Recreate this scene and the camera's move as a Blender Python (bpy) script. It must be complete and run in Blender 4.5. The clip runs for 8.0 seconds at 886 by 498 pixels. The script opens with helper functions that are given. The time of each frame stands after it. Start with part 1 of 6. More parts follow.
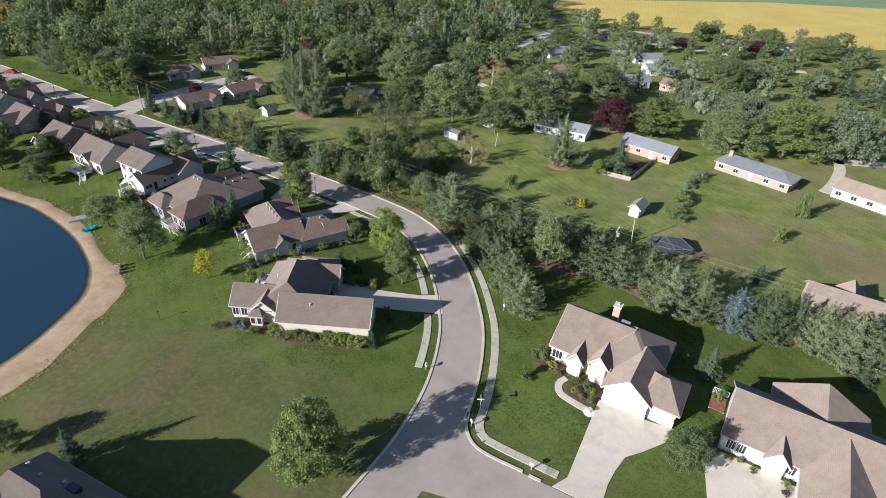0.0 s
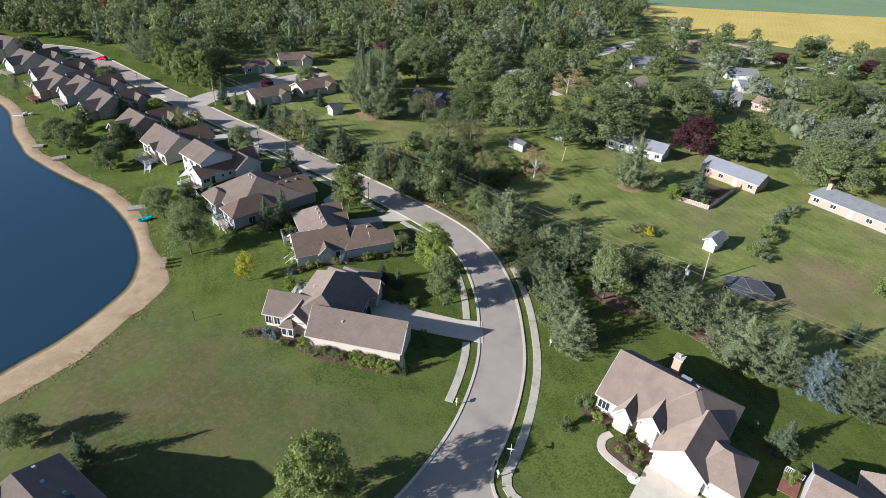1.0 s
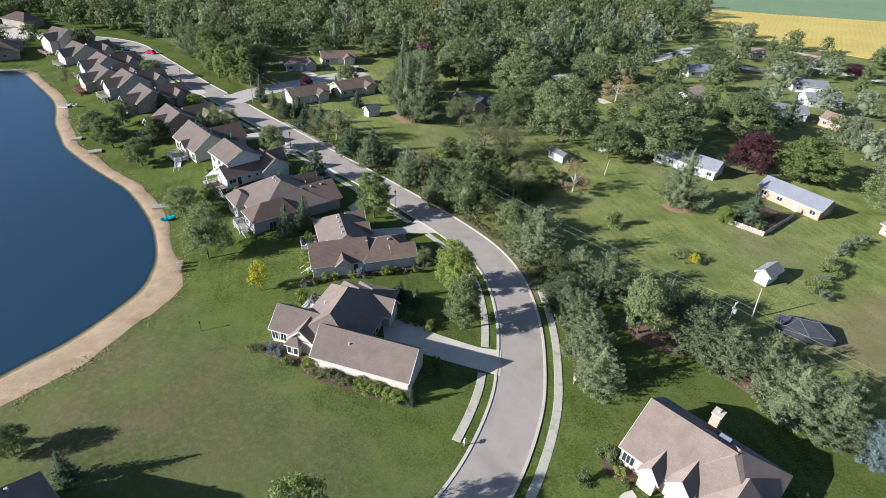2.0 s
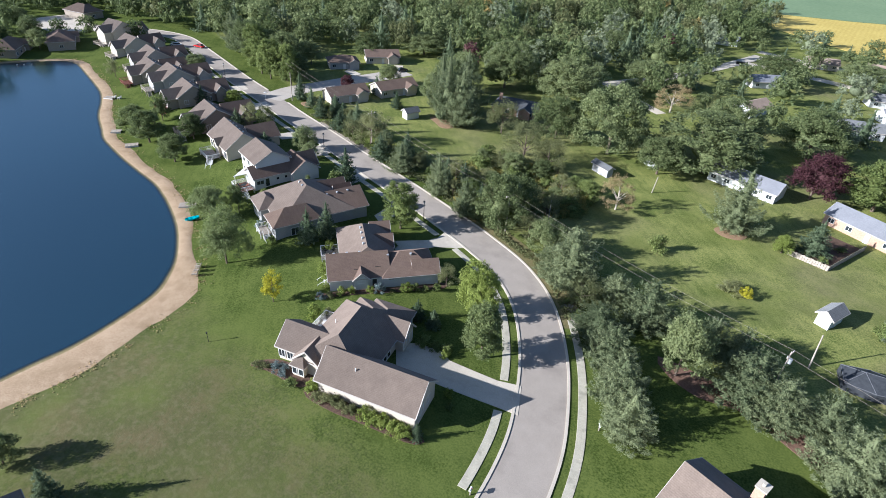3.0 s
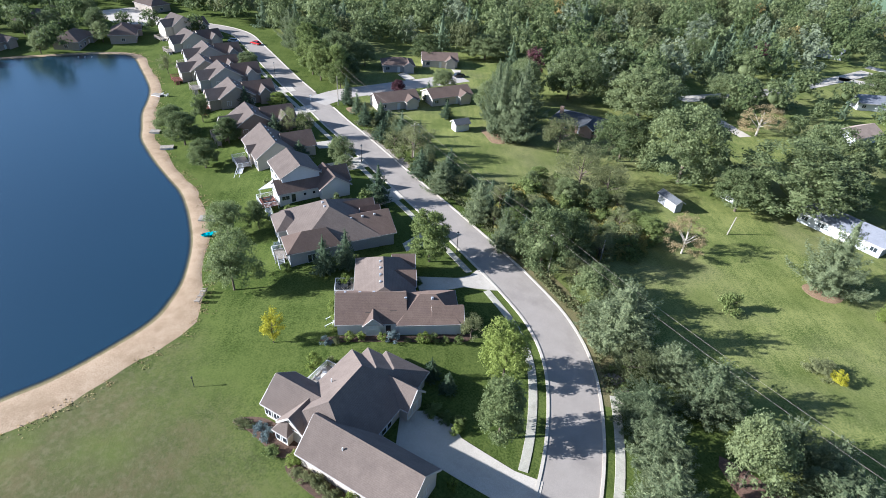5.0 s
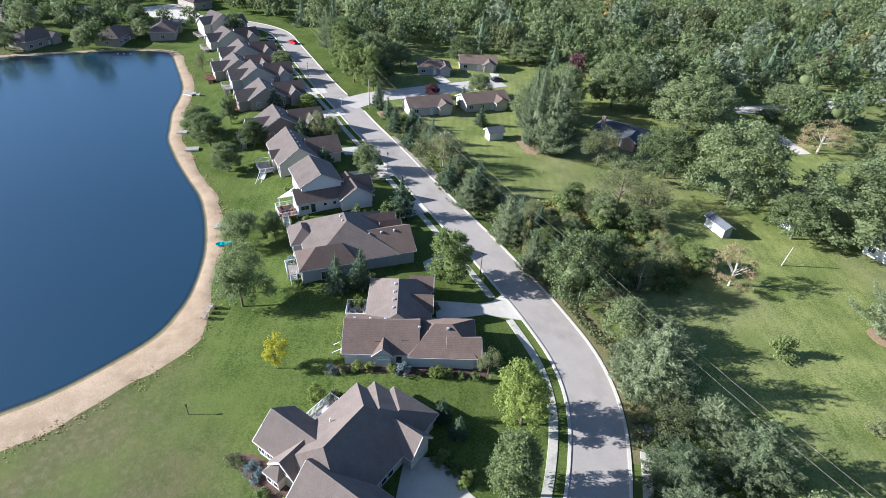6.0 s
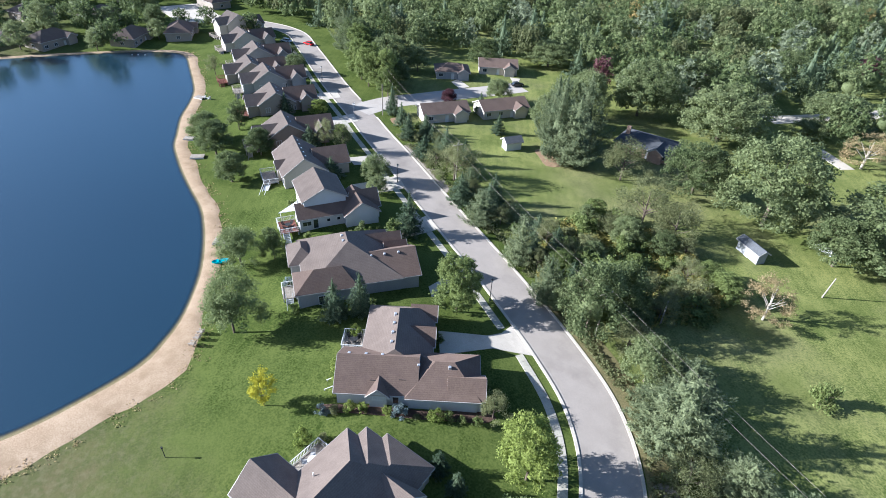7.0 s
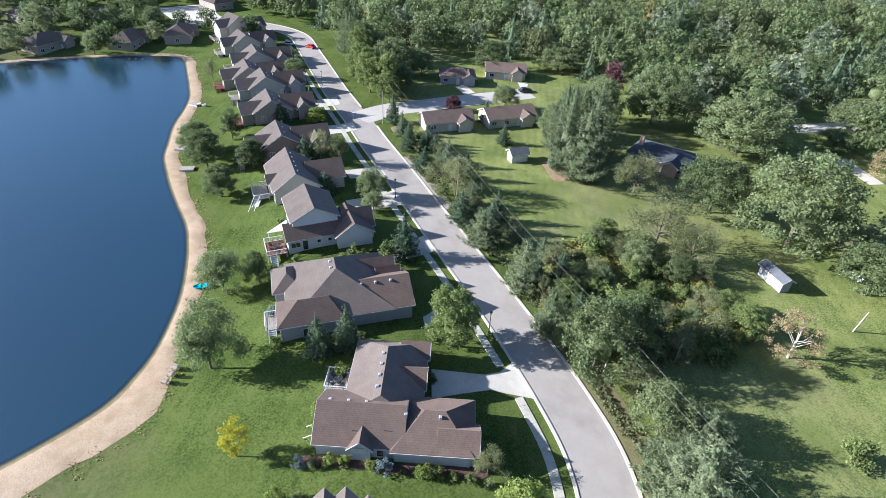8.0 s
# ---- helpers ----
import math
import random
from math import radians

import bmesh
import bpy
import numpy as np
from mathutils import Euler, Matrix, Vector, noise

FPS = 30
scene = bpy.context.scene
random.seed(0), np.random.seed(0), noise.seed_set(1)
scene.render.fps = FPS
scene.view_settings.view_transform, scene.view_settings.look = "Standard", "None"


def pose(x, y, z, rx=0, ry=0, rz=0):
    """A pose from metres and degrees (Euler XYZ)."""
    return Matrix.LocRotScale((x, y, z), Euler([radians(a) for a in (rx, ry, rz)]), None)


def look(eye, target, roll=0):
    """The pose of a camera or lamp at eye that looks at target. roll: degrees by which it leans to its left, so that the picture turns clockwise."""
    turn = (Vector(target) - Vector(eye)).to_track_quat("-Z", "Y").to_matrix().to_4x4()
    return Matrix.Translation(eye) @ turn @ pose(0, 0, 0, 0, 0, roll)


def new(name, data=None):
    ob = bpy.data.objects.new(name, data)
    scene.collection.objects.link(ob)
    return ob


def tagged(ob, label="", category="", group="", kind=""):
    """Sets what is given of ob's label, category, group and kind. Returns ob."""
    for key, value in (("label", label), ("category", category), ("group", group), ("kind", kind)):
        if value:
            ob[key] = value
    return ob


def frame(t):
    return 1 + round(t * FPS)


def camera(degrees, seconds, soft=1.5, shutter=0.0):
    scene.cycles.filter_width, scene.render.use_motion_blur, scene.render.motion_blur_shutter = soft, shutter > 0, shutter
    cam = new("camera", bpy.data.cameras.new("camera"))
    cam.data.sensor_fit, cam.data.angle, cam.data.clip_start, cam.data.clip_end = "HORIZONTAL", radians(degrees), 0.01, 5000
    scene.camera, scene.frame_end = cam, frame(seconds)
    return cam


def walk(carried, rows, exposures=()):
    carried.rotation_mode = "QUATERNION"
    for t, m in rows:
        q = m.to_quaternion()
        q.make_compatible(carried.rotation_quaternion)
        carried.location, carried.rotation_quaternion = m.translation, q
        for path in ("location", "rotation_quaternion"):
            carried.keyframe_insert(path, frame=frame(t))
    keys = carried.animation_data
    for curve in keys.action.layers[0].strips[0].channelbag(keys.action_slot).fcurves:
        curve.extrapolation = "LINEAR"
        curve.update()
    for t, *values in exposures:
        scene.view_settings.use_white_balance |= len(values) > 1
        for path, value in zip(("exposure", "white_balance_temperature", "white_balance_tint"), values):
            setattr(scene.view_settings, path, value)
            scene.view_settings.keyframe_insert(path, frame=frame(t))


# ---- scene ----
cam = camera(77.1, 8.0, soft=0.9)
PATH = [
    (0, (4.023, -13.754, 62.919), (3.555, -12.124, 61.858), 2.9),
    (0.5, (4.269, -9.596, 62.758), (3.709, -7.998, 61.694), 3.1),
    (1, (4.483, -5.309, 62.522), (3.796, -3.765, 61.453), 3.5),
    (1.5, (4.537, -1.067, 62.297), (3.796, 0.448, 61.222), 3.5),
    (2, (4.315, 3.141, 62.121), (3.493, 4.61, 61.04), 3.7),
    (3.5, (2.206, 15.358, 61.542), (1.21, 16.699, 60.441), 3.9),
    (4, (0.929, 19.254, 61.403), (-0.105, 20.561, 60.297), 3.8),
    (4.5, (-0.612, 23.09, 61.286), (-1.682, 24.364, 60.175), 3.8),
    (6, (-6.288, 34.639, 60.657), (-7.49, 35.771, 59.529), 3.6),
    (6.5, (-8.511, 38.349, 60.56), (-9.746, 39.44, 59.426), 3.3),
    (7, (-10.966, 41.978, 60.538), (-12.215, 43.047, 59.399), 3.2),
    (7.5, (-13.561, 45.638, 60.539), (-14.817, 46.693, 59.395), 3.0),
    (8, (-16.166, 49.274, 60.557), (-17.435, 50.308, 59.409), 2.8),
]
EXPOSE = [(0.0, 1.13, 5550, 10), (2.0, 1.35, 5420, 10), (4.0, 1.58, 5240, 10), (8.0, 1.83, 5140, 10)]
walk(cam, [(t, look(eye, target, roll)) for t, eye, target, roll in PATH], EXPOSE)

# ---- daylight ----
SUN_AZ, SUN_EL = radians(50), radians(22.3)      # the way the shadows fall, and the sun's height
world = bpy.data.worlds.new("sky")
scene.world = world
world.use_nodes = True
wn = world.node_tree
sky = wn.nodes.new("ShaderNodeTexSky")
sky.sky_type = "NISHITA"
sky.sun_disc = False
sky.sun_elevation = SUN_EL
sky.sun_rotation = math.atan2(-math.cos(SUN_AZ), -math.sin(SUN_AZ))
sky.air_density = 1.0
sky.dust_density = 1.2
sky.ozone_density = 2.5
bg = wn.nodes["Background"]
bg.inputs["Strength"].default_value = 0.054
wn.links.new(sky.outputs[0], bg.inputs["Color"])
sun = bpy.data.lights.new("sun", "SUN")
sun.energy = 5.0
sun.angle = radians(0.55)
sun.color = (1.0, 0.92, 0.81)
new("sun", sun).matrix_world = look((0, 0, 300), (math.cos(SUN_AZ) * math.cos(SUN_EL), math.sin(SUN_AZ) * math.cos(SUN_EL), 300 - math.sin(SUN_EL)))


# ---- materials ----
def surface(name, dark, light, scale=1.0, rough=0.85, fine=None, bump=0.0, patch=None, spread=0.12, spec=0.12, trans=0.0, island=0.0, wave=None, metal=0.0, grit=0.0):
    """A surface whose colour runs from dark to light over coarse and fine noise; patch: a third colour in large stains."""
    m = bpy.data.materials.new(name)
    m.use_nodes = True
    n, l = m.node_tree.nodes, m.node_tree.links
    b = n["Principled BSDF"]
    b.inputs["Roughness"].default_value = rough
    b.inputs["Specular IOR Level"].default_value = spec
    b.inputs["Metallic"].default_value = metal
    geo = n.new("ShaderNodeNewGeometry")
    coarse = n.new("ShaderNodeTexNoise")
    coarse.inputs["Scale"].default_value = scale
    coarse.inputs["Detail"].default_value = 6
    coarse.inputs["Roughness"].default_value = 0.65
    l.new(geo.outputs["Position"], coarse.inputs["Vector"])
    tiny = n.new("ShaderNodeTexNoise")
    tiny.inputs["Scale"].default_value = fine or scale * 14
    tiny.inputs["Detail"].default_value = 4
    l.new(geo.outputs["Position"], tiny.inputs["Vector"])
    both = n.new("ShaderNodeMath")
    both.operation = "MULTIPLY_ADD"
    both.inputs[1].default_value = 0.55
    l.new(tiny.outputs["Fac"], both.inputs[0])
    half = n.new("ShaderNodeMath")
    half.operation = "MULTIPLY"
    half.inputs[1].default_value = 0.45
    l.new(coarse.outputs["Fac"], half.inputs[0])
    l.new(half.outputs[0], both.inputs[2])
    value = both.outputs[0]
    if wave:
        w = n.new("ShaderNodeTexWave")
        w.inputs["Scale"].default_value = wave[0]
        w.inputs["Distortion"].default_value = wave[1]
        w.bands_direction = wave[2]
        l.new(geo.outputs["Position"], w.inputs["Vector"])
        k = n.new("ShaderNodeMath")
        k.operation = "MULTIPLY_ADD"
        k.inputs[1].default_value = wave[3]
        l.new(w.outputs["Fac"], k.inputs[0])
        l.new(value, k.inputs[2])
        value = k.outputs[0]
    if island:
        k = n.new("ShaderNodeMath")
        k.operation = "MULTIPLY_ADD"
        k.inputs[1].default_value = island
        l.new(geo.outputs["Random Per Island"], k.inputs[0])
        l.new(value, k.inputs[2])
        o = n.new("ShaderNodeObjectInfo")
        k2 = n.new("ShaderNodeMath")
        k2.operation = "MULTIPLY_ADD"
        k2.inputs[1].default_value = island * 0.9
        l.new(o.outputs["Random"], k2.inputs[0])
        l.new(k.outputs[0], k2.inputs[2])
        k3 = n.new("ShaderNodeMath")
        k3.operation = "SUBTRACT"
        k3.inputs[1].default_value = island * 0.95
        l.new(k2.outputs[0], k3.inputs[0])
        value = k3.outputs[0]
    ramp = n.new("ShaderNodeValToRGB")
    ramp.color_ramp.elements[0].position = 0.5 - spread
    ramp.color_ramp.elements[1].position = 0.5 + spread
    ramp.color_ramp.elements[0].color = (*dark, 1)
    ramp.color_ramp.elements[1].color = (*light, 1)
    l.new(value, ramp.inputs[0])
    colour = ramp.outputs[0]
    if patch:
        big = n.new("ShaderNodeTexNoise")
        big.inputs["Scale"].default_value = patch[1]
        big.inputs["Detail"].default_value = 5
        big.inputs["Roughness"].default_value = 0.6
        l.new(geo.outputs["Position"], big.inputs["Vector"])
        edge = n.new("ShaderNodeMapRange")
        edge.inputs["From Min"].default_value = patch[2]
        edge.inputs["From Max"].default_value = patch[2] + patch[3]
        edge.inputs["To Max"].default_value = patch[4]
        l.new(big.outputs["Fac"], edge.inputs["Value"])
        mix = n.new("ShaderNodeMix")
        mix.data_type = "RGBA"
        mix.inputs[7].default_value = (*patch[0], 1)
        l.new(edge.outputs[0], mix.inputs[0])
        l.new(colour, mix.inputs[6])
        colour = mix.outputs[2]
    l.new(colour, b.inputs["Base Color"])
    b.inputs["Diffuse Roughness"].default_value = min(1.0, rough * grit)
    if bump:
        bp = n.new("ShaderNodeBump")
        bp.inputs["Strength"].default_value = min(1.0, bump)
        bp.inputs["Distance"].default_value = 0.06
        l.new(tiny.outputs["Fac"], bp.inputs["Height"])
        l.new(bp.outputs[0], b.inputs["Normal"])
    if trans:
        t = n.new("ShaderNodeBsdfTranslucent")
        l.new(colour, t.inputs["Color"])
        mx = n.new("ShaderNodeMixShader")
        mx.inputs[0].default_value = trans
        l.new(b.outputs[0], mx.inputs[1])
        l.new(t.outputs[0], mx.inputs[2])
        l.new(mx.outputs[0], n["Material Output"].inputs[0])
    return m


def leafy(name, dark, light):
    """Foliage: clumps of leaves with small gaps between them."""
    lift = lambda c: (c[0] * 1.36, c[1] * 1.28, c[2] * 1.36)
    m = surface(name, lift(dark), lift(light), scale=0.5, fine=3.0, rough=0.6, spec=0.12, spread=0.27, island=0.4, trans=0.48)
    n, l = m.node_tree.nodes, m.node_tree.links
    out = n["Material Output"].inputs[0]
    leaf = out.links[0].from_socket
    geo = n.new("ShaderNodeNewGeometry")
    holes = n.new("ShaderNodeTexNoise")
    holes.inputs["Scale"].default_value = 5.5
    holes.inputs["Detail"].default_value = 2
    l.new(geo.outputs["Position"], holes.inputs["Vector"])
    cut = n.new("ShaderNodeMath")
    cut.operation = "GREATER_THAN"
    cut.inputs[1].default_value = 0.585
    l.new(holes.outputs["Fac"], cut.inputs[0])
    mix = n.new("ShaderNodeMixShader")
    l.new(cut.outputs[0], mix.inputs[0])
    l.new(leaf, mix.inputs[1])
    l.new(n.new("ShaderNodeBsdfTransparent").outputs[0], mix.inputs[2])
    l.new(mix.outputs[0], out)
    return m


GRASS = surface("mown_grass", (0.034, 0.051, 0.010), (0.092, 0.111, 0.027), scale=0.16, fine=3.4, bump=0.45, spread=0.085, spec=0.02, wave=(0.22, 3.5, "DIAGONAL", 0.03))


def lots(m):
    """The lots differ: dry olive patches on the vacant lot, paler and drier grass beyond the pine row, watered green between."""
    n, l = m.node_tree.nodes, m.node_tree.links
    b = n["Principled BSDF"]
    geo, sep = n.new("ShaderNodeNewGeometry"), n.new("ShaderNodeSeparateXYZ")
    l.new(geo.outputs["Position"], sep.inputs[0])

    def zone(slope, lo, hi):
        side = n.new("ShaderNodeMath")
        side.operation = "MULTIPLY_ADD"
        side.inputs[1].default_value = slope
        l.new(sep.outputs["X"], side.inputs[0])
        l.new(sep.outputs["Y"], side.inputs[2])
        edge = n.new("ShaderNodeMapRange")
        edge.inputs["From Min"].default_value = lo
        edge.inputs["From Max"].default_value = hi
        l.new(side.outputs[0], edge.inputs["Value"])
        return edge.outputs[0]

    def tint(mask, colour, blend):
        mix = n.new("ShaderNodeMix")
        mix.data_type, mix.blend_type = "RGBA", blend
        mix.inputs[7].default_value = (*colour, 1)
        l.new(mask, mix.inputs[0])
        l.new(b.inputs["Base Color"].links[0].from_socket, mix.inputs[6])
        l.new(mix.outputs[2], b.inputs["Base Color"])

    def stains(scale, lo, hi, where, most):
        big = n.new("ShaderNodeTexNoise")
        big.inputs["Scale"].default_value = scale
        big.inputs["Detail"].default_value = 6
        big.inputs["Roughness"].default_value = 0.62
        l.new(geo.outputs["Position"], big.inputs["Vector"])
        edge = n.new("ShaderNodeMapRange")
        edge.inputs["From Min"].default_value = lo
        edge.inputs["From Max"].default_value = hi
        edge.inputs["To Max"].default_value = most
        l.new(big.outputs["Fac"], edge.inputs["Value"])
        k = n.new("ShaderNodeMath")
        k.operation = "MULTIPLY"
        l.new(edge.outputs[0], k.inputs[0])
        l.new(where, k.inputs[1])
        return k.outputs[0]

    def bare(x, y, inner, outer, most):
        far = n.new("ShaderNodeVectorMath")
        far.operation = "DISTANCE"
        far.inputs[1].default_value = (x, y, 0)
        l.new(geo.outputs["Position"], far.inputs[0])
        edge = n.new("ShaderNodeMapRange")
        edge.inputs["From Min"].default_value = outer
        edge.inputs["From Max"].default_value = inner
        edge.inputs["To Max"].default_value = most
        edge.interpolation_type = "SMOOTHERSTEP"
        l.new(far.outputs["Value"], edge.inputs["Value"])
        return edge.outputs[0]

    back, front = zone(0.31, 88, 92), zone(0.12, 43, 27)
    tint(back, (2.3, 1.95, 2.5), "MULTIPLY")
    tint(stains(0.022, 0.46, 0.66, back, 0.75), (0.170, 0.150, 0.080), "MIX")
    for x, y in ((32, 104), (38, 115), (62, 112), (72, 108)):
        tint(stains(0.09, 0.25, 0.55, bare(x, y, 4, 13, 1.0), 0.8), (0.190, 0.142, 0.082), "MIX")
    tint(stains(0.05, 0.28, 0.52, front, 0.95), (0.088, 0.086, 0.036), "MIX")
    tint(stains(0.16, 0.49, 0.66, front, 0.75), (0.122, 0.096, 0.050), "MIX")
    tint(stains(1.1, 0.47, 0.63, front, 0.55), (0.140, 0.124, 0.066), "MIX")
    tint(stains(1.6, 0.50, 0.66, zone(0.0, -400, -399), 0.35), (0.050, 0.070, 0.018), "MIX")
    tint(stains(0.07, 0.46, 0.66, zone(0.0, -400, -399), 0.6), (0.094, 0.114, 0.028), "MIX")


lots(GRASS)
FIELD = surface("ripe_soybean_field", (0.37, 0.270, 0.062), (0.49, 0.375, 0.105), scale=0.03, fine=0.6, wave=(0.12, 1.0, "X", 0.05))
FARFIELD = surface("green_crop_field", (0.130, 0.185, 0.095), (0.180, 0.235, 0.125), scale=0.02, fine=0.4)
SAND = surface("beach_sand", (0.268, 0.182, 0.108), (0.405, 0.298, 0.192), scale=0.5, fine=5, bump=0.4, spread=0.16, patch=((0.232, 0.160, 0.092), 0.35, 0.46, 0.2, 0.6))
ASPHALT = surface("worn_asphalt", (0.250, 0.213, 0.177), (0.335, 0.287, 0.240), scale=0.35, fine=9, bump=0.2, spread=0.2, patch=((0.178, 0.150, 0.126), 0.12, 0.5, 0.2, 0.6))
COURT_ASPHALT = surface("pale_worn_asphalt", (0.330, 0.288, 0.242), (0.430, 0.376, 0.318), scale=0.35, fine=9, bump=0.2, spread=0.2, patch=((0.250, 0.214, 0.180), 0.12, 0.5, 0.2, 0.6))
CONCRETE = surface("pale_concrete", (0.381, 0.333, 0.266), (0.524, 0.458, 0.373), scale=0.5, fine=8, bump=0.15, spread=0.2, patch=((0.314, 0.269, 0.216), 0.3, 0.55, 0.15, 0.5))
WALKWAY = surface("weathered_concrete", (0.297, 0.269, 0.208), (0.455, 0.412, 0.323), scale=0.7, fine=7, bump=0.2, spread=0.22, patch=((0.227, 0.210, 0.162), 0.4, 0.53, 0.12, 0.7))
MULCH = surface("bark_mulch", (0.060, 0.040, 0.029), (0.125, 0.078, 0.054), scale=2, fine=14, bump=0.7)
REDMULCH = surface("red_bark_mulch", (0.100, 0.060, 0.042), (0.190, 0.112, 0.080), scale=2, fine=12, bump=0.7)
DIRT = surface("bare_dirt", (0.180, 0.112, 0.068), (0.300, 0.203, 0.120), scale=0.8, fine=6, bump=0.5)
SHINGLE = surface("taupe_shingle", (0.150, 0.114, 0.091), (0.240, 0.186, 0.149), scale=0.6, fine=6, bump=0.35, spread=0.2, wave=(2.2, 0.6, "Z", 0.10), patch=((0.128, 0.099, 0.083), 0.35, 0.5, 0.2, 0.35), grit=1.2)
SHINGLE_SLATE = surface("dark_slate_shingle", (0.050, 0.052, 0.056), (0.095, 0.097, 0.102), scale=0.6, fine=6, bump=0.35, spread=0.2, grit=1.2)
# Brown roofs; on second_house and third_house it also paints the shaded slopes.
SHINGLE_DARK = surface("brown_and_shade_shingle", (0.118, 0.079, 0.060), (0.202, 0.142, 0.108), scale=0.6, fine=6, bump=0.35, spread=0.2, wave=(2.2, 0.6, "Z", 0.10), patch=((0.150, 0.104, 0.086), 0.5, 0.5, 0.15, 0.5), grit=1.2)
SHINGLE_GREY = surface("grey_shingle", (0.080, 0.081, 0.084), (0.132, 0.133, 0.136), scale=0.6, fine=6, bump=0.3, wave=(2.2, 0.6, "Z", 0.08), grit=1.2)
METALROOF = surface("white_metal_roof", (0.160, 0.160, 0.173), (0.208, 0.208, 0.222), scale=0.4, fine=4, rough=0.5)
WHITE = surface("white_paint", (0.520, 0.508, 0.484), (0.605, 0.592, 0.566), scale=1.2, fine=9, rough=0.55, spread=0.3)
SIDING_CREAM = surface("cream_siding", (0.415, 0.355, 0.286), (0.488, 0.425, 0.352), scale=0.6, fine=5, rough=0.6, wave=(2.6, 0.0, "Z", 0.10), spread=0.25)
SIDING_WHITE = surface("white_siding", (0.452, 0.446, 0.430), (0.535, 0.528, 0.512), scale=0.6, fine=5, rough=0.6, wave=(2.6, 0.0, "Z", 0.08), spread=0.25)
SIDING_GREY = surface("grey_siding", (0.255, 0.247, 0.240), (0.330, 0.323, 0.315), scale=0.6, fine=5, rough=0.6, wave=(2.6, 0.0, "Z", 0.10), spread=0.25)
TRIM = surface("taupe_trim", (0.36, 0.325, 0.29), (0.45, 0.41, 0.37), scale=1.2, fine=9, rough=0.6)
SIDING_TAN = surface("tan_siding", (0.235, 0.195, 0.155), (0.315, 0.265, 0.215), scale=0.6, fine=5, rough=0.6, wave=(2.6, 0.0, "Z", 0.10), spread=0.25)
SIDING_BROWN = surface("brown_siding", (0.150, 0.115, 0.090), (0.215, 0.168, 0.135), scale=0.6, fine=5, rough=0.6, wave=(2.6, 0.0, "Z", 0.10), spread=0.25)
BRICK = surface("tan_brick", (0.306, 0.187, 0.128), (0.425, 0.289, 0.212), scale=3, fine=16, bump=0.3)
BARK = surface("tree_bark", (0.085, 0.062, 0.045), (0.16, 0.125, 0.095), scale=2, fine=14, bump=0.7)
PALEBARK = surface("pale_birch_bark", (0.26, 0.225, 0.175), (0.46, 0.41, 0.33), scale=2, fine=10, bump=0.4)
WOOD = surface("weathered_wood", (0.24, 0.20, 0.16), (0.40, 0.35, 0.29), scale=1.5, fine=12, bump=0.4)
REDWOOD = surface("red_stained_wood", (0.150, 0.060, 0.042), (0.230, 0.105, 0.078), scale=1.5, fine=12, bump=0.3)
DARKMETAL = surface("dark_metal", (0.02, 0.02, 0.02), (0.05, 0.05, 0.05), scale=3, rough=0.45)
GALVANISED = surface("galvanised_metal", (0.35, 0.36, 0.37), (0.5, 0.5, 0.51), scale=3, rough=0.5, metal=0.5)
TURQUOISE = surface("turquoise_plastic", (0.0, 0.30, 0.36), (0.02, 0.42, 0.48), scale=2, rough=0.35)
REDPAINT = surface("red_car_paint", (0.42, 0.012, 0.012), (0.52, 0.02, 0.02), scale=2, rough=0.25, spec=0.6)
BLACKPAINT = surface("black_car_paint", (0.015, 0.015, 0.018), (0.03, 0.03, 0.035), scale=2, rough=0.25, spec=0.6)
RUBBER = surface("tyre_rubber", (0.015, 0.015, 0.015), (0.03, 0.03, 0.03), scale=6, rough=0.9)
FLOWER = surface("yellow_bloom", (0.40, 0.28, 0.02), (0.62, 0.47, 0.05), scale=2, fine=9)

LEAF = {
    "maple": leafy("maple_leaves", (0.062, 0.086, 0.030), (0.180, 0.215, 0.090)),
    "linden": leafy("linden_leaves", (0.052, 0.076, 0.026), (0.150, 0.186, 0.070)),
    "ginkgo": leafy("yellow_green_leaves", (0.086, 0.120, 0.022), (0.215, 0.262, 0.062)),
    "pine": leafy("pine_needles", (0.062, 0.085, 0.040), (0.186, 0.218, 0.106)),
    "spruce": leafy("spruce_needles", (0.042, 0.066, 0.034), (0.128, 0.168, 0.088)),
    "bluespruce": leafy("blue_spruce_needles", (0.082, 0.112, 0.100), (0.200, 0.255, 0.235)),
    "wispy": leafy("olive_leaves", (0.078, 0.092, 0.036), (0.200, 0.215, 0.092)),
    "redleaf": leafy("dark_red_leaves", (0.040, 0.017, 0.020), (0.120, 0.058, 0.058)),
    "silver": leafy("silver_green_leaves", (0.080, 0.104, 0.054), (0.195, 0.228, 0.130)),
    "yellow": leafy("yellow_leaves", (0.20, 0.205, 0.016), (0.44, 0.42, 0.035)),
    "birch": leafy("browning_birch_leaves", (0.15, 0.125, 0.06), (0.33, 0.27, 0.13)),
    "bush": leafy("shrub_leaves", (0.062, 0.090, 0.026), (0.175, 0.215, 0.065)),
    "autumn": leafy("yellow_brown_leaves", (0.14, 0.12, 0.04), (0.33, 0.27, 0.10)),
}
LEAF["scrub"] = LEAF["wispy"]
LEAF["goldenrod"] = leafy("goldenrod_flowers_and_leaves", (0.130, 0.135, 0.034), (0.310, 0.285, 0.085))
LEAF["poplar"] = leafy("bright_green_leaves", (0.066, 0.094, 0.026), (0.180, 0.222, 0.068))
LEAF["locust"] = leafy("locust_leaves", (0.070, 0.098, 0.034), (0.185, 0.225, 0.090))


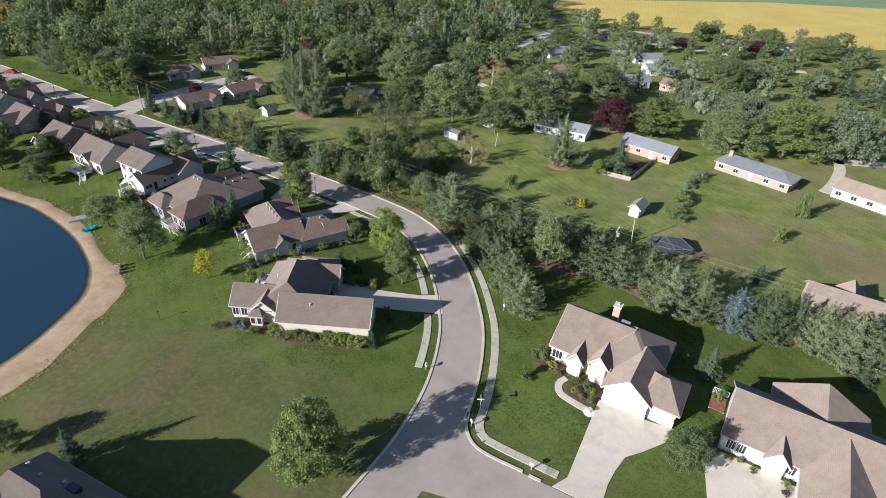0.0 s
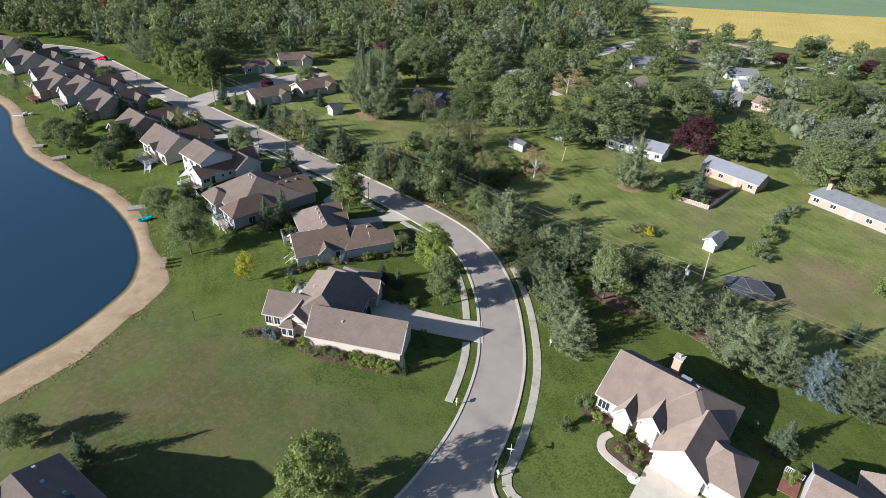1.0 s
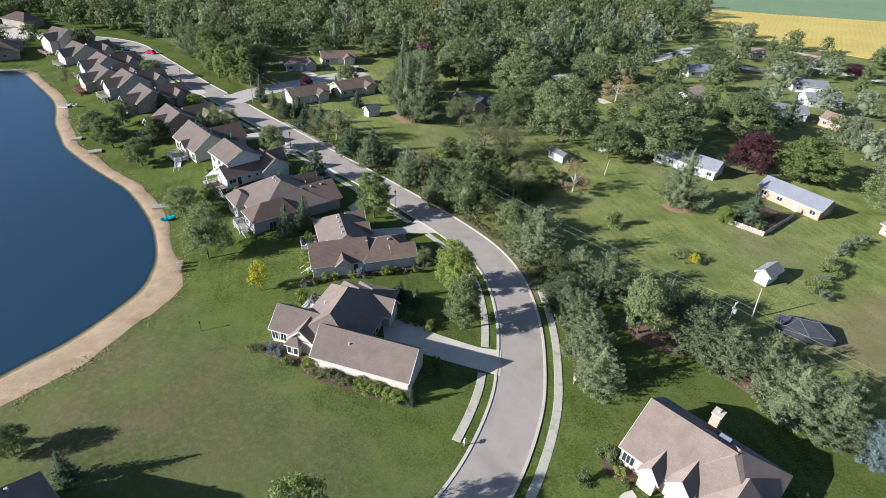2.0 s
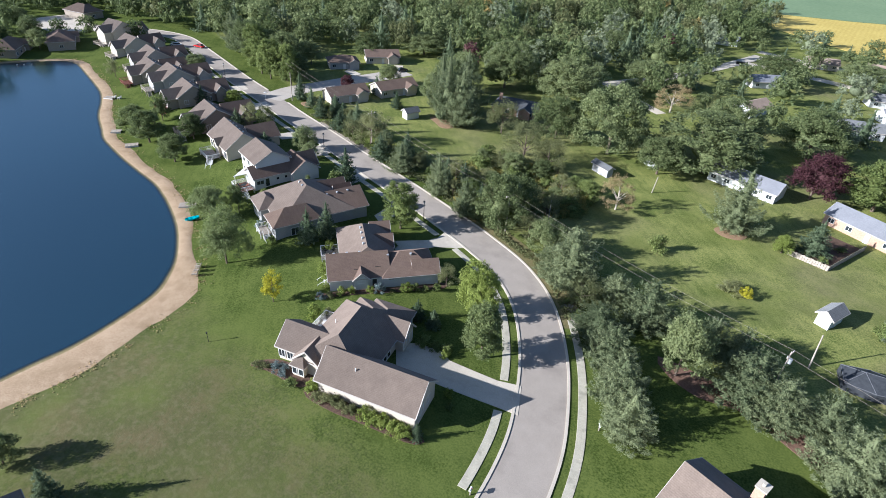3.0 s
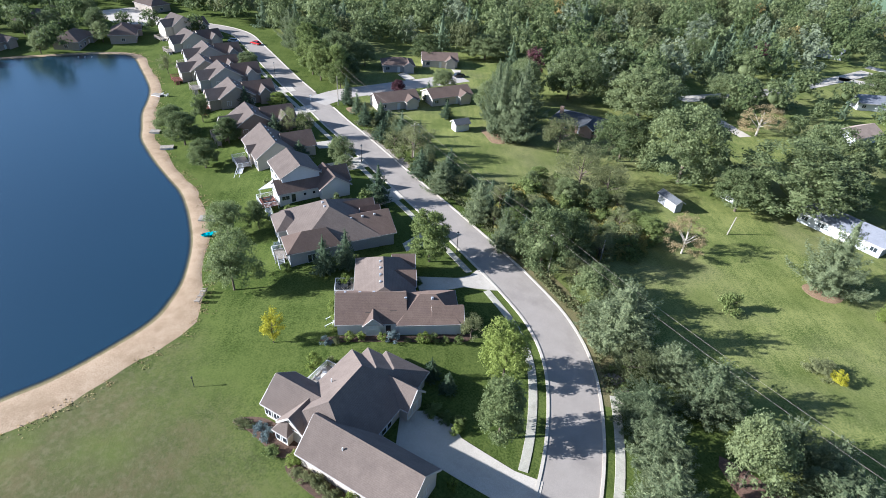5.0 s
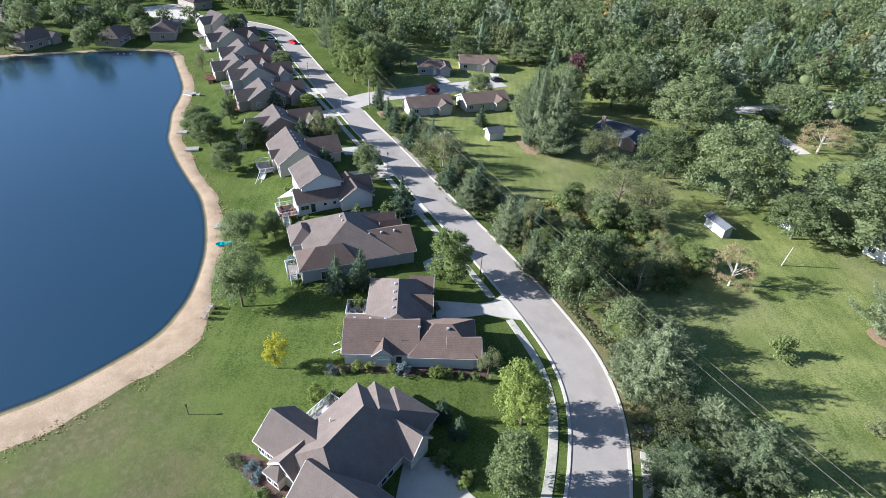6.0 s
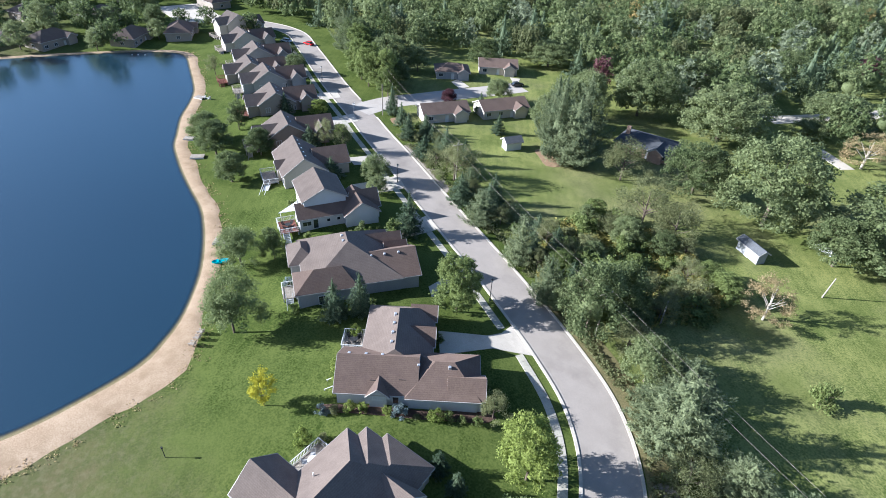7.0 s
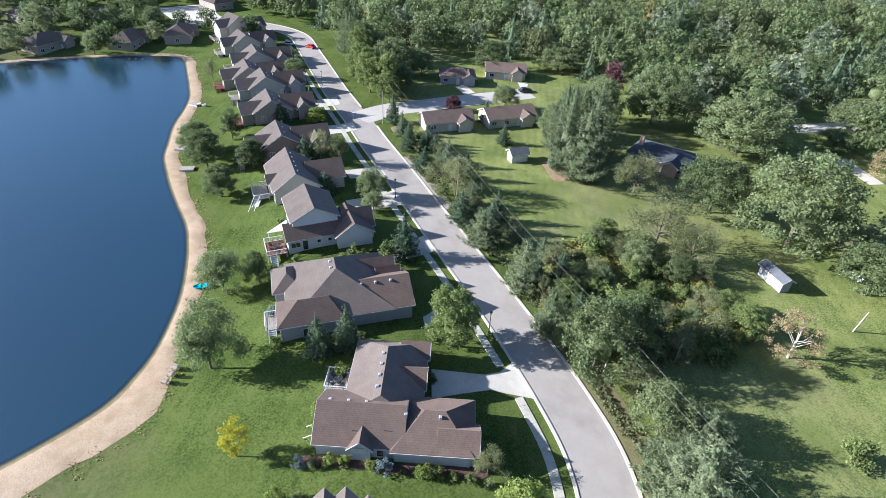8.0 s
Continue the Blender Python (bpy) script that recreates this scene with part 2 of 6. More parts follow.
def glass():
    m = bpy.data.materials.new("window_glass")
    m.use_nodes = True
    b = m.node_tree.nodes["Principled BSDF"]
    b.inputs["Base Color"].default_value = (0.025, 0.03, 0.035, 1)
    b.inputs["Roughness"].default_value = 0.05
    b.inputs["Specular IOR Level"].default_value = 0.8
    return m


def lake_water():
    m = bpy.data.materials.new("lake_water")
    m.use_nodes = True
    n, l = m.node_tree.nodes, m.node_tree.links
    b = n["Principled BSDF"]
    b.inputs["Roughness"].default_value = 0.17
    b.inputs["IOR"].default_value = 1.85
    geo = n.new("ShaderNodeNewGeometry")
    big = n.new("ShaderNodeTexNoise")
    big.inputs["Scale"].default_value = 0.02
    big.inputs["Detail"].default_value = 3
    l.new(geo.outputs["Position"], big.inputs["Vector"])
    ramp = n.new("ShaderNodeValToRGB")
    ramp.color_ramp.elements[0].color = (0.008, 0.021, 0.033, 1)
    ramp.color_ramp.elements[1].color = (0.010, 0.029, 0.044, 1)
    l.new(big.outputs["Fac"], ramp.inputs[0])
    l.new(ramp.outputs[0], b.inputs["Base Color"])
    small = n.new("ShaderNodeTexNoise")
    small.inputs["Scale"].default_value = 1.1
    small.inputs["Detail"].default_value = 5
    l.new(geo.outputs["Position"], small.inputs["Vector"])
    bp = n.new("ShaderNodeBump")
    bp.inputs["Strength"].default_value = 0.09
    bp.inputs["Distance"].default_value = 0.05
    l.new(small.outputs["Fac"], bp.inputs["Height"])
    l.new(bp.outputs[0], b.inputs["Normal"])
    # shallow water lets the sand show through
    deep = n.new("ShaderNodeAttribute")
    deep.attribute_name = "depth"
    fade = n.new("ShaderNodeMapRange")
    fade.inputs["From Max"].default_value = 1.5
    fade.inputs["To Min"].default_value = 0.05
    fade.interpolation_type = "SMOOTHERSTEP"
    l.new(deep.outputs["Fac"], fade.inputs["Value"])
    clear = n.new("ShaderNodeBsdfTransparent")
    clear.inputs["Color"].default_value = (0.75, 0.80, 0.72, 1)
    mix = n.new("ShaderNodeMixShader")
    l.new(fade.outputs[0], mix.inputs[0])
    l.new(clear.outputs[0], mix.inputs[1])
    l.new(b.outputs[0], mix.inputs[2])
    l.new(mix.outputs[0], n["Material Output"].inputs[0])
    return m


GLASS, WATER = glass(), lake_water()


# ---- the lie of the land ----
def spline(points, step=2.0, closed=False):
    """Points at about even steps along a smooth curve through the given ones."""
    p = np.array(points, float)
    n = len(p)
    out = []
    for i in range(n if closed else n - 1):
        a, b, c, d = [p[j % n] if closed else p[min(max(j, 0), n - 1)] for j in (i - 1, i, i + 1, i + 2)]
        k = max(2, int(np.linalg.norm(c - b) / step))
        for s in np.arange(k) / k:
            out.append(0.5 * (2 * b + (c - a) * s + (2 * a - 5 * b + 4 * c - d) * s ** 2 + (3 * b - a - 3 * c + d) * s ** 3))
    if not closed:
        out.append(p[-1])
    return np.array(out)


def sideways(line, closed=False):
    """Unit vectors to the left of a line of points."""
    if closed:
        d = np.roll(line, -1, 0) - np.roll(line, 1, 0)
    else:
        d = np.gradient(line, axis=0)
    d /= np.linalg.norm(d, axis=1)[:, None]
    return np.stack([-d[:, 1], d[:, 0]], 1)


def gap_to(line, x, y):
    """The distance of each place from a line of points."""
    best = np.full(x.shape, 1e9)
    for (ax, ay), (bx, by) in zip(line[:-1], line[1:]):
        ex, ey = bx - ax, by - ay
        t = np.clip(((x - ax) * ex + (y - ay) * ey) / (ex * ex + ey * ey + 1e-9), 0, 1)
        best = np.minimum(best, np.hypot(x - ax - t * ex, y - ay - t * ey))
    return best


def inside(poly, x, y):
    hit = np.zeros(x.shape, bool)
    for (ax, ay), (bx, by) in zip(poly, np.roll(poly, -1, 0)):
        cross = (ay > y) != (by > y)
        with np.errstate(divide="ignore", invalid="ignore"):
            hit ^= cross & (x < (bx - ax) * (y - ay) / (by - ay + 1e-12) + ax)
    return hit


SHORE = spline([(-79.5, -40), (-78.2, 0), (-78.3, 22), (-77.8, 30), (-78.6, 37), (-80.6, 45), (-84, 50), (-88.5, 54.4), (-97, 59.8), (-105.3, 63.5),
                (-113, 66.2), (-120, 68), (-128, 68.9), (-138.5, 70.2), (-147, 71.7), (-154, 73.3), (-160.5, 76), (-171.5, 80.6), (-182, 86.6), (-190, 90.4),
                (-197.5, 92.8), (-213.5, 97), (-227.5, 100.2), (-235.0, 98.2), (-240.6, 90), (-244.6, 81), (-250, 64.5), (-254.4, 48.5), (-261, 25), (-272, -10),
                (-290, -60), (-240, -120), (-150, -130), (-95, -100)], 2.0, True)
ROAD = spline([(-62, -60), (-40, -28), (-22, 0), (-17, 12), (-13.6, 24), (-11.3, 34), (-10.6, 45), (-12.1, 56.3), (-15.0, 65), (-20.2, 75.4), (-27.6, 85.3),
               (-35.9, 91.7), (-46, 95.9), (-57, 99.3), (-70, 102.9), (-87.4, 107.2), (-100, 110.4), (-116, 114.6), (-130, 118), (-142.4, 121.4), (-157.8, 125.2),
               (-168, 127.8), (-178, 130.6), (-194.2, 135.4), (-216.7, 142), (-229, 145.6), (-238, 146.4), (-248, 144.6), (-258, 140), (-268, 133), (-278, 127)], 1.5)
SIDE = spline([(-11.5, 31), (-2, 31), (8, 29.2), (22, 26), (60, 17), (110, 5)], 1.5)
COURT = spline([(-147, 123), (-148, 134), (-145.2, 146), (-142.6, 157), (-139.5, 168), (-136.5, 180)], 1.5)
WATER_Z = -1.3
PADS = [(-42, 54, 13), (-55, 74, 14), (-78, 80, 14), (-98, 88, 13), (11, 55, 14), (37, 49, 14), (52, 84, 12), (-50, 5, 14),
        (-117, 92, 12), (-133, 97, 11), (-152, 102, 11), (-170, 107, 11), (-186, 110, 11)]


def smooth(a, b, v):
    t = np.clip((v - a) / (b - a), 0, 1)
    return t * t * (3 - 2 * t)


def land(x, y):
    x, y = np.asarray(x, float), np.asarray(y, float)
    d = gap_to(np.vstack([SHORE, SHORE[:1]]), x, y)
    d = np.where(inside(SHORE, x, y), -d, d)
    z = np.zeros(x.shape)
    for px, py, r in PADS:
        z = z + 0.75 * np.exp(-((np.hypot(x - px, y - py) / r) ** 4))
    z = np.minimum(z, 0.8) * smooth(4.2, 9.0, np.minimum(gap_to(ROAD, x, y), gap_to(SIDE, x, y)))
    bank = WATER_Z + 0.16 * d + 0.012 * d * np.abs(d) * (d > 0)
    fall = np.where(d < 30, np.minimum(0, -1.3 * (1 - smooth(2, 24, d))), 0)
    z = np.where(d < 0, np.maximum(WATER_Z + 0.22 * d, -5), z * smooth(8, 20, d) + fall)
    return np.where((d >= 0) & (d < 8), np.minimum(z, np.maximum(z, bank)), z)


def at(x, y):
    return float(land(np.array([x]), np.array([y]))[0])


# ---- mesh helpers ----
def mesh(name, verts, faces, material, smoothed=False):
    me = bpy.data.meshes.new(name)
    me.from_pydata([tuple(v) for v in verts], [], [tuple(f) for f in faces])
    me.materials.append(material)
    if smoothed:
        me.polygons.foreach_set("use_smooth", [True] * len(me.polygons))
    me.update()
    return me


def part(name, bm, material, parent=None, label=""):
    """One mesh object from a bmesh, under a thing or a part."""
    bmesh.ops.recalc_face_normals(bm, faces=bm.faces)
    me = bpy.data.meshes.new(name)
    bm.to_mesh(me)
    bm.free()
    me.materials.append(material)
    ob = new(name, me)
    ob.parent = parent
    return tagged(ob, label)


def box(bm, a, b, m=None):
    """A box between two corners, turned by m."""
    r = bmesh.ops.create_cube(bm, size=1)
    a, b = Vector(a), Vector(b)
    k = Matrix.Translation((a + b) / 2) @ Matrix.Diagonal((*(b - a), 1))
    bmesh.ops.transform(bm, matrix=(m @ k) if m else k, verts=r["verts"])
    return r["verts"]


def beam(bm, p, q, w, h):
    """A bar from p to q, w wide and h high."""
    p, q = Vector(p), Vector(q)
    d = q - p
    m = Matrix.Translation((p + q) / 2) @ d.to_track_quat("X", "Z").to_matrix().to_4x4()
    box(bm, (-d.length / 2, -w / 2, -h / 2), (d.length / 2, w / 2, h / 2), m)


def rod(bm, p, q, r1, r2, sides=8):
    p, q = Vector(p), Vector(q)
    d = q - p
    m = Matrix.Translation((p + q) / 2) @ d.to_track_quat("Z", "X").to_matrix().to_4x4()
    bmesh.ops.create_cone(bm, cap_ends=True, segments=sides, radius1=r1, radius2=r2, depth=d.length, matrix=m)


def prism(bm, outline, low, high):
    """A solid between two heights (numbers or functions of x, y) over an outline."""
    f = lambda h, x, y: h(x, y) if callable(h) else h
    lo = [bm.verts.new((x, y, f(low, x, y))) for x, y in outline]
    hi = [bm.verts.new((x, y, f(high, x, y))) for x, y in outline]
    n = len(lo)
    bm.faces.new(hi)
    bm.faces.new(lo[::-1])
    for i in range(n):
        bm.faces.new((lo[i], lo[(i + 1) % n], hi[(i + 1) % n], hi[i]))


def strip(name, line, left, right, top, material, thick=0.25, lift=0.0, parent=None, draped=True):
    """A flat band along a line between two offsets to its left, lying on the land."""
    s = sideways(line)
    a, b = line + s * left, line + s * right
    za = (land(a[:, 0], a[:, 1]) if draped else 0) + top
    zb = (land(b[:, 0], b[:, 1]) if draped else 0) + top
    n = len(line)
    v = np.vstack([np.c_[a, za * np.ones(n)], np.c_[b, zb * np.ones(n)], np.c_[a, za * np.ones(n) - thick], np.c_[b, zb * np.ones(n) - thick]])
    faces = []
    for i in range(n - 1):
        faces += [(i, n + i, n + i + 1, i + 1), (2 * n + i, 2 * n + i + 1, i + 1, i), (n + i, 3 * n + i, 3 * n + i + 1, n + i + 1)]
    faces += [(0, 2 * n, 3 * n, n), (n - 1, 2 * n - 1, 4 * n - 1, 3 * n - 1)]
    me = mesh(name, v, faces, material)
    bm = bmesh.new()
    bm.from_mesh(me)
    bmesh.ops.recalc_face_normals(bm, faces=bm.faces)
    bm.to_mesh(me)
    bm.free()
    ob = new(name, me)
    ob.parent = parent
    return ob


def slab(name, outline, top, material, thick=0.3, label="", category="", kind="", step=2.0):
    """A flat piece of paving or a planting bed on the land: a closed smooth or cornered outline."""
    bm = bmesh.new()
    bm.faces.new([bm.verts.new((x, y, 0)) for x, y in outline])
    bmesh.ops.triangulate(bm, faces=bm.faces)
    for turn in range(4):
        long = [e for e in bm.edges if e.calc_length() > step]
        if long:
            bmesh.ops.subdivide_edges(bm, edges=long, cuts=1)
            bmesh.ops.triangulate(bm, faces=[f for f in bm.faces if len(f.verts) > 3])
    xy = np.array([v.co[:2] for v in bm.verts])
    for v, z in zip(bm.verts, land(xy[:, 0], xy[:, 1])):
        v.co.z = z + top
    made = bmesh.ops.extrude_face_region(bm, geom=bm.faces[:])["geom"]
    bmesh.ops.translate(bm, verts=[g for g in made if isinstance(g, bmesh.types.BMVert)], vec=(0, 0, -thick))
    return tagged(part(name, bm, material), label, category, kind=kind)


# ---- ground, lake, streets ----
def ground():
    def axis(lo, hi, step, far):
        mid = list(np.arange(lo, hi + 0.1, step))
        out, d = [], step
        e = mid[-1]
        while e < far:
            d *= 1.35
            e += d
            out.append(e)
        pre, d, e = [], step, mid[0]
        while e > -far:
            d *= 1.35
            e -= d
            pre.append(e)
        return np.array(pre[::-1] + mid + out)
    xs, ys = axis(-256, 56, 1.5, 2600), axis(-24, 120, 1.5, 2600)
    gx, gy = np.meshgrid(xs, ys)
    z = land(gx.ravel(), gy.ravel())
    nx, ny = len(xs), len(ys)
    k = np.arange(nx * ny).reshape(ny, nx)
    faces = np.stack([k[:-1, :-1], k[:-1, 1:], k[1:, 1:], k[1:, :-1]], -1).reshape(-1, 4)
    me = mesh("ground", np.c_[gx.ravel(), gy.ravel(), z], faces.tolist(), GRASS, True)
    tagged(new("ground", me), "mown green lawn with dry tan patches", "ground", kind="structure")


ground()


def lake():
    """The water's face, with how deep it is at each point."""
    rows = (-1.5, 0.0, 0.7, 1.5, 2.5, 4.0, 6.0, 9.0)
    side = sideways(SHORE, True)
    n, m = len(SHORE), len(rows)
    xy = np.stack([SHORE + side * r for r in rows], 1).reshape(-1, 2)
    faces = [(i * m + k, i * m + k + 1, (i + 1) % n * m + k + 1, (i + 1) % n * m + k) for i in range(n) for k in range(m - 1)]
    faces.append([i * m + m - 1 for i in range(n)])
    me = mesh("water", np.c_[xy, np.full(len(xy), WATER_Z)], faces, WATER)
    depth = me.attributes.new("depth", "FLOAT", "POINT")
    depth.data.foreach_set("value", np.maximum(0, np.tile(rows, n)).astype(np.float32))
    bm = bmesh.new()
    bm.from_mesh(me)
    bmesh.ops.recalc_face_normals(bm, faces=bm.faces)
    bmesh.ops.triangulate(bm, faces=[f for f in bm.faces if len(f.verts) > 4])
    if sum(f.normal.z for f in bm.faces) < 0:
        bmesh.ops.reverse_faces(bm, faces=bm.faces)
    bm.to_mesh(me)
    bm.free()
    tagged(new("water", me), "deep blue pond water with faint ripples", "water", kind="structure")


lake()


def beach():
    s = sideways(SHORE, True)
    n = len(SHORE)
    verts, faces = [], []
    cols = (7.0, 3.0, 1.0, -0.8, -2.4, -3.8, -5.0)
    for i, (p, d) in enumerate(zip(SHORE, s)):
        wob = 1 + 0.36 * noise.noise((p[0] * 0.06, p[1] * 0.06, 3)) + 0.14 * noise.noise((p[0] * 0.3, p[1] * 0.3, 7))
        thin = 0.5 if p[0] < -231 else 0.6 + 0.65 * smooth(-92, -80, p[0])
        for c in cols:
            q = p + d * (c if c > 0 else c * wob * thin)
            verts.append((q[0], q[1], 0))
    v = np.array(verts)
    v[:, 2] = land(v[:, 0], v[:, 1]) + 0.10
    v[len(cols) - 1::len(cols), 2] -= 0.14
    m = len(cols)
    for i in range(n):
        j = (i + 1) % n
        faces += [(i * m + c, i * m + c + 1, j * m + c + 1, j * m + c) for c in range(m - 1)]
    tagged(new("beach", mesh("beach", v, faces, SAND, True)), "pale tan sand beach round the pond", "beach", kind="structure")


beach()
W = 3.7
tagged(strip("road", ROAD, W, -W, 0.03, ASPHALT), "sun-bleached grey asphalt street", "road", kind="structure")
tagged(strip("side_road", SIDE, W, -W, 0.026, ASPHALT), "sun-bleached grey asphalt side street", "road", kind="structure")
tagged(strip("court_road", COURT, 4.6, -4.6, 0.034, COURT_ASPHALT), "pale grey paved court between houses", "road", kind="structure")


def kerb(line, lo, hi, side):
    pick = line[lo:hi]
    tagged(strip("kerb", pick, side * (W + 0.28), side * (W - 0.14), 0.13, CONCRETE), "pale concrete kerb", "kerb", kind="structure")


def along(line, x, y):
    return int(np.argmin(np.hypot(line[:, 0] - x, line[:, 1] - y)))


kerb(ROAD, 0, len(ROAD), 1)
kerb(ROAD, along(ROAD, -10.6, 41), along(ROAD, -142, 121), -1)
kerb(ROAD, along(ROAD, -154.5, 124.5), len(ROAD), -1)
kerb(SIDE, along(SIDE, 2.5, 31), along(SIDE, 7, 29.5), 1)
kerb(SIDE, along(SIDE, 15, 27.5), len(SIDE), 1)
kerb(SIDE, along(SIDE, -3, 31), len(SIDE), -1)
corner = spline([(-6.7, 41.5), (-6.3, 38.8), (-4.9, 36.6), (-2.6, 35.4), (2.6, 34.3)], 0.5)
tagged(strip("kerb", corner, 0.2, -0.2, 0.13, CONCRETE), "pale concrete kerb round a corner", "kerb", kind="structure")
bm = bmesh.new()
prism(bm, [(-7.4, 42), (-6.7, 41.5), (-6.3, 38.8), (-4.9, 36.6), (-2.6, 35.4), (2.6, 34.3), (2.5, 33), (-9, 33)], -0.2, 0.022)
tagged(part("road_corner", bm, ASPHALT), "grey asphalt at the street corner", "road", kind="structure")


def walkway(name, line, lo, hi, offset, width, label, gaps=()):
    """A row of square concrete slabs beside a street, each one an object."""
    root = tagged(new(name), label, "pavement", kind="structure")
    me = None
    pts = line[lo:hi] + sideways(line)[lo:hi] * offset
    seg = np.r_[0, np.cumsum(np.linalg.norm(np.diff(pts, axis=0), axis=1))]
    size = 1.5
    for k in range(int(seg[-1] / size)):
        c = [np.interp((k + 0.5) * size, seg, pts[:, i]) for i in (0, 1)]
        e = [np.interp((k + 0.7) * size, seg, pts[:, i]) for i in (0, 1)]
        if any(math.hypot(c[0] - gx, c[1] - gy) < r for gx, gy, r in gaps):
            continue
        if me is None:
            bm = bmesh.new()
            vs = box(bm, (-size / 2 + 0.008, -width / 2, -0.2), (size / 2 - 0.008, width / 2, 0.0))
            bmesh.ops.bevel(bm, geom=bm.edges[:], offset=0.02, segments=1, affect="EDGES")
            me = bpy.data.meshes.new("slab")
            bm.to_mesh(me)
            bm.free()
            me.materials.append(WALKWAY)
        ob = new("slab", me)
        ob.parent = root
        ob.matrix_basis = pose(c[0], c[1], at(*c) + 0.085 + random.uniform(-0.008, 0.008), rz=math.degrees(math.atan2(e[1] - c[1], e[0] - c[0])))


# driveways, aprons, paths
def paving(outline, label, top=0.07, material=None, name="driveway"):
    return slab(name, outline, top, material or CONCRETE, 0.3, label, name, kind="structure")


paving([(-34.6, 56.2), (-39.0, 61.2), (-36.8, 63.8), (-32.8, 65.0), (-30.6, 64.3), (-22.8, 65.6), (-19.4, 67.0), (-17.0, 61.9), (-20.4, 61.2), (-30.4, 58.8)], "pale concrete driveway widening to a garage court")
paving([(-59.6, 83.6), (-54.6, 89.4), (-53.8, 91.7), (-54.2, 95.0), (-47.0, 92.6), (-49.3, 90.6), (-52.0, 88.2), (-55.2, 80.4)], "pale concrete driveway to a garage")
paving([(11.2, 49.9), (18.2, 48.2), (21.9, 48.0), (20.6, 45.2), (17.6, 42.6), (15.4, 41.0), (14.2, 38.4), (13.4, 36), (12.9, 33), (12.4, 32.2), (6.6, 33.4), (8.3, 35.4)], "wide pale concrete driveway")
paving([(24.6, 46.4), (27.4, 46.2), (36.9, 43.2), (35.6, 38), (34.4, 28), (28, 28.4), (27, 33), (25.6, 38), (25.6, 42.4)], "wide pale concrete driveway")
paving([(-69.4, 89.2), (-67.0, 88.0), (-65.6, 96.8), (-70.6, 98.2)], "pale concrete driveway beside a house")
paving([(-88.5, 92.8), (-84.6, 93.2), (-83.4, 102), (-88.8, 103.6)], "pale concrete driveway beside a house")
paving([(-108, 97), (-103, 96), (-101, 107), (-107, 109)], "pale concrete driveway beside a house")
paving([(-121, 104), (-116.6, 103), (-114, 111), (-119, 112.4)], "pale concrete driveway beside a house")
paving([(-147, 109), (-142, 108), (-140, 118.5), (-145.5, 120.4)], "pale concrete driveway beside a house")
paving([(-166, 114), (-161, 113), (-159, 124), (-165, 126)], "pale concrete driveway beside a house")
paving([(-146, 165), (-146, 161), (-153, 163), (-154, 167)], "pale concrete driveway in shade")
paving([(-140, 180), (-137, 178), (-143, 186), (-146, 184)], "pale concrete driveway in shade")
tagged(strip("driveway", spline([(64.6, 148.6), (68.6, 156), (73.2, 168), (75, 178)], 1.5), 1.5, -1.5, 0.07, CONCRETE), "pale concrete driveway beside a ranch house", "driveway", kind="structure")
paving([(-306, 112), (-268, 112), (-268, 130), (-306, 134)], "pale concrete parking court")


# ---- houses ----
def house(name, x, y, turn, label, category="house", group=""):
    """An Empty at a house's base corner; u runs along its x, v along its y."""
    root = tagged(new(name), label, category, group)
    root.matrix_basis = pose(x, y, at(x, y), rz=turn)
    return root


def bar(name, p, q, w, h, root):
    bm = bmesh.new()
    beam(bm, p, q, w, h)
    return part(name, bm, TRIM, root)


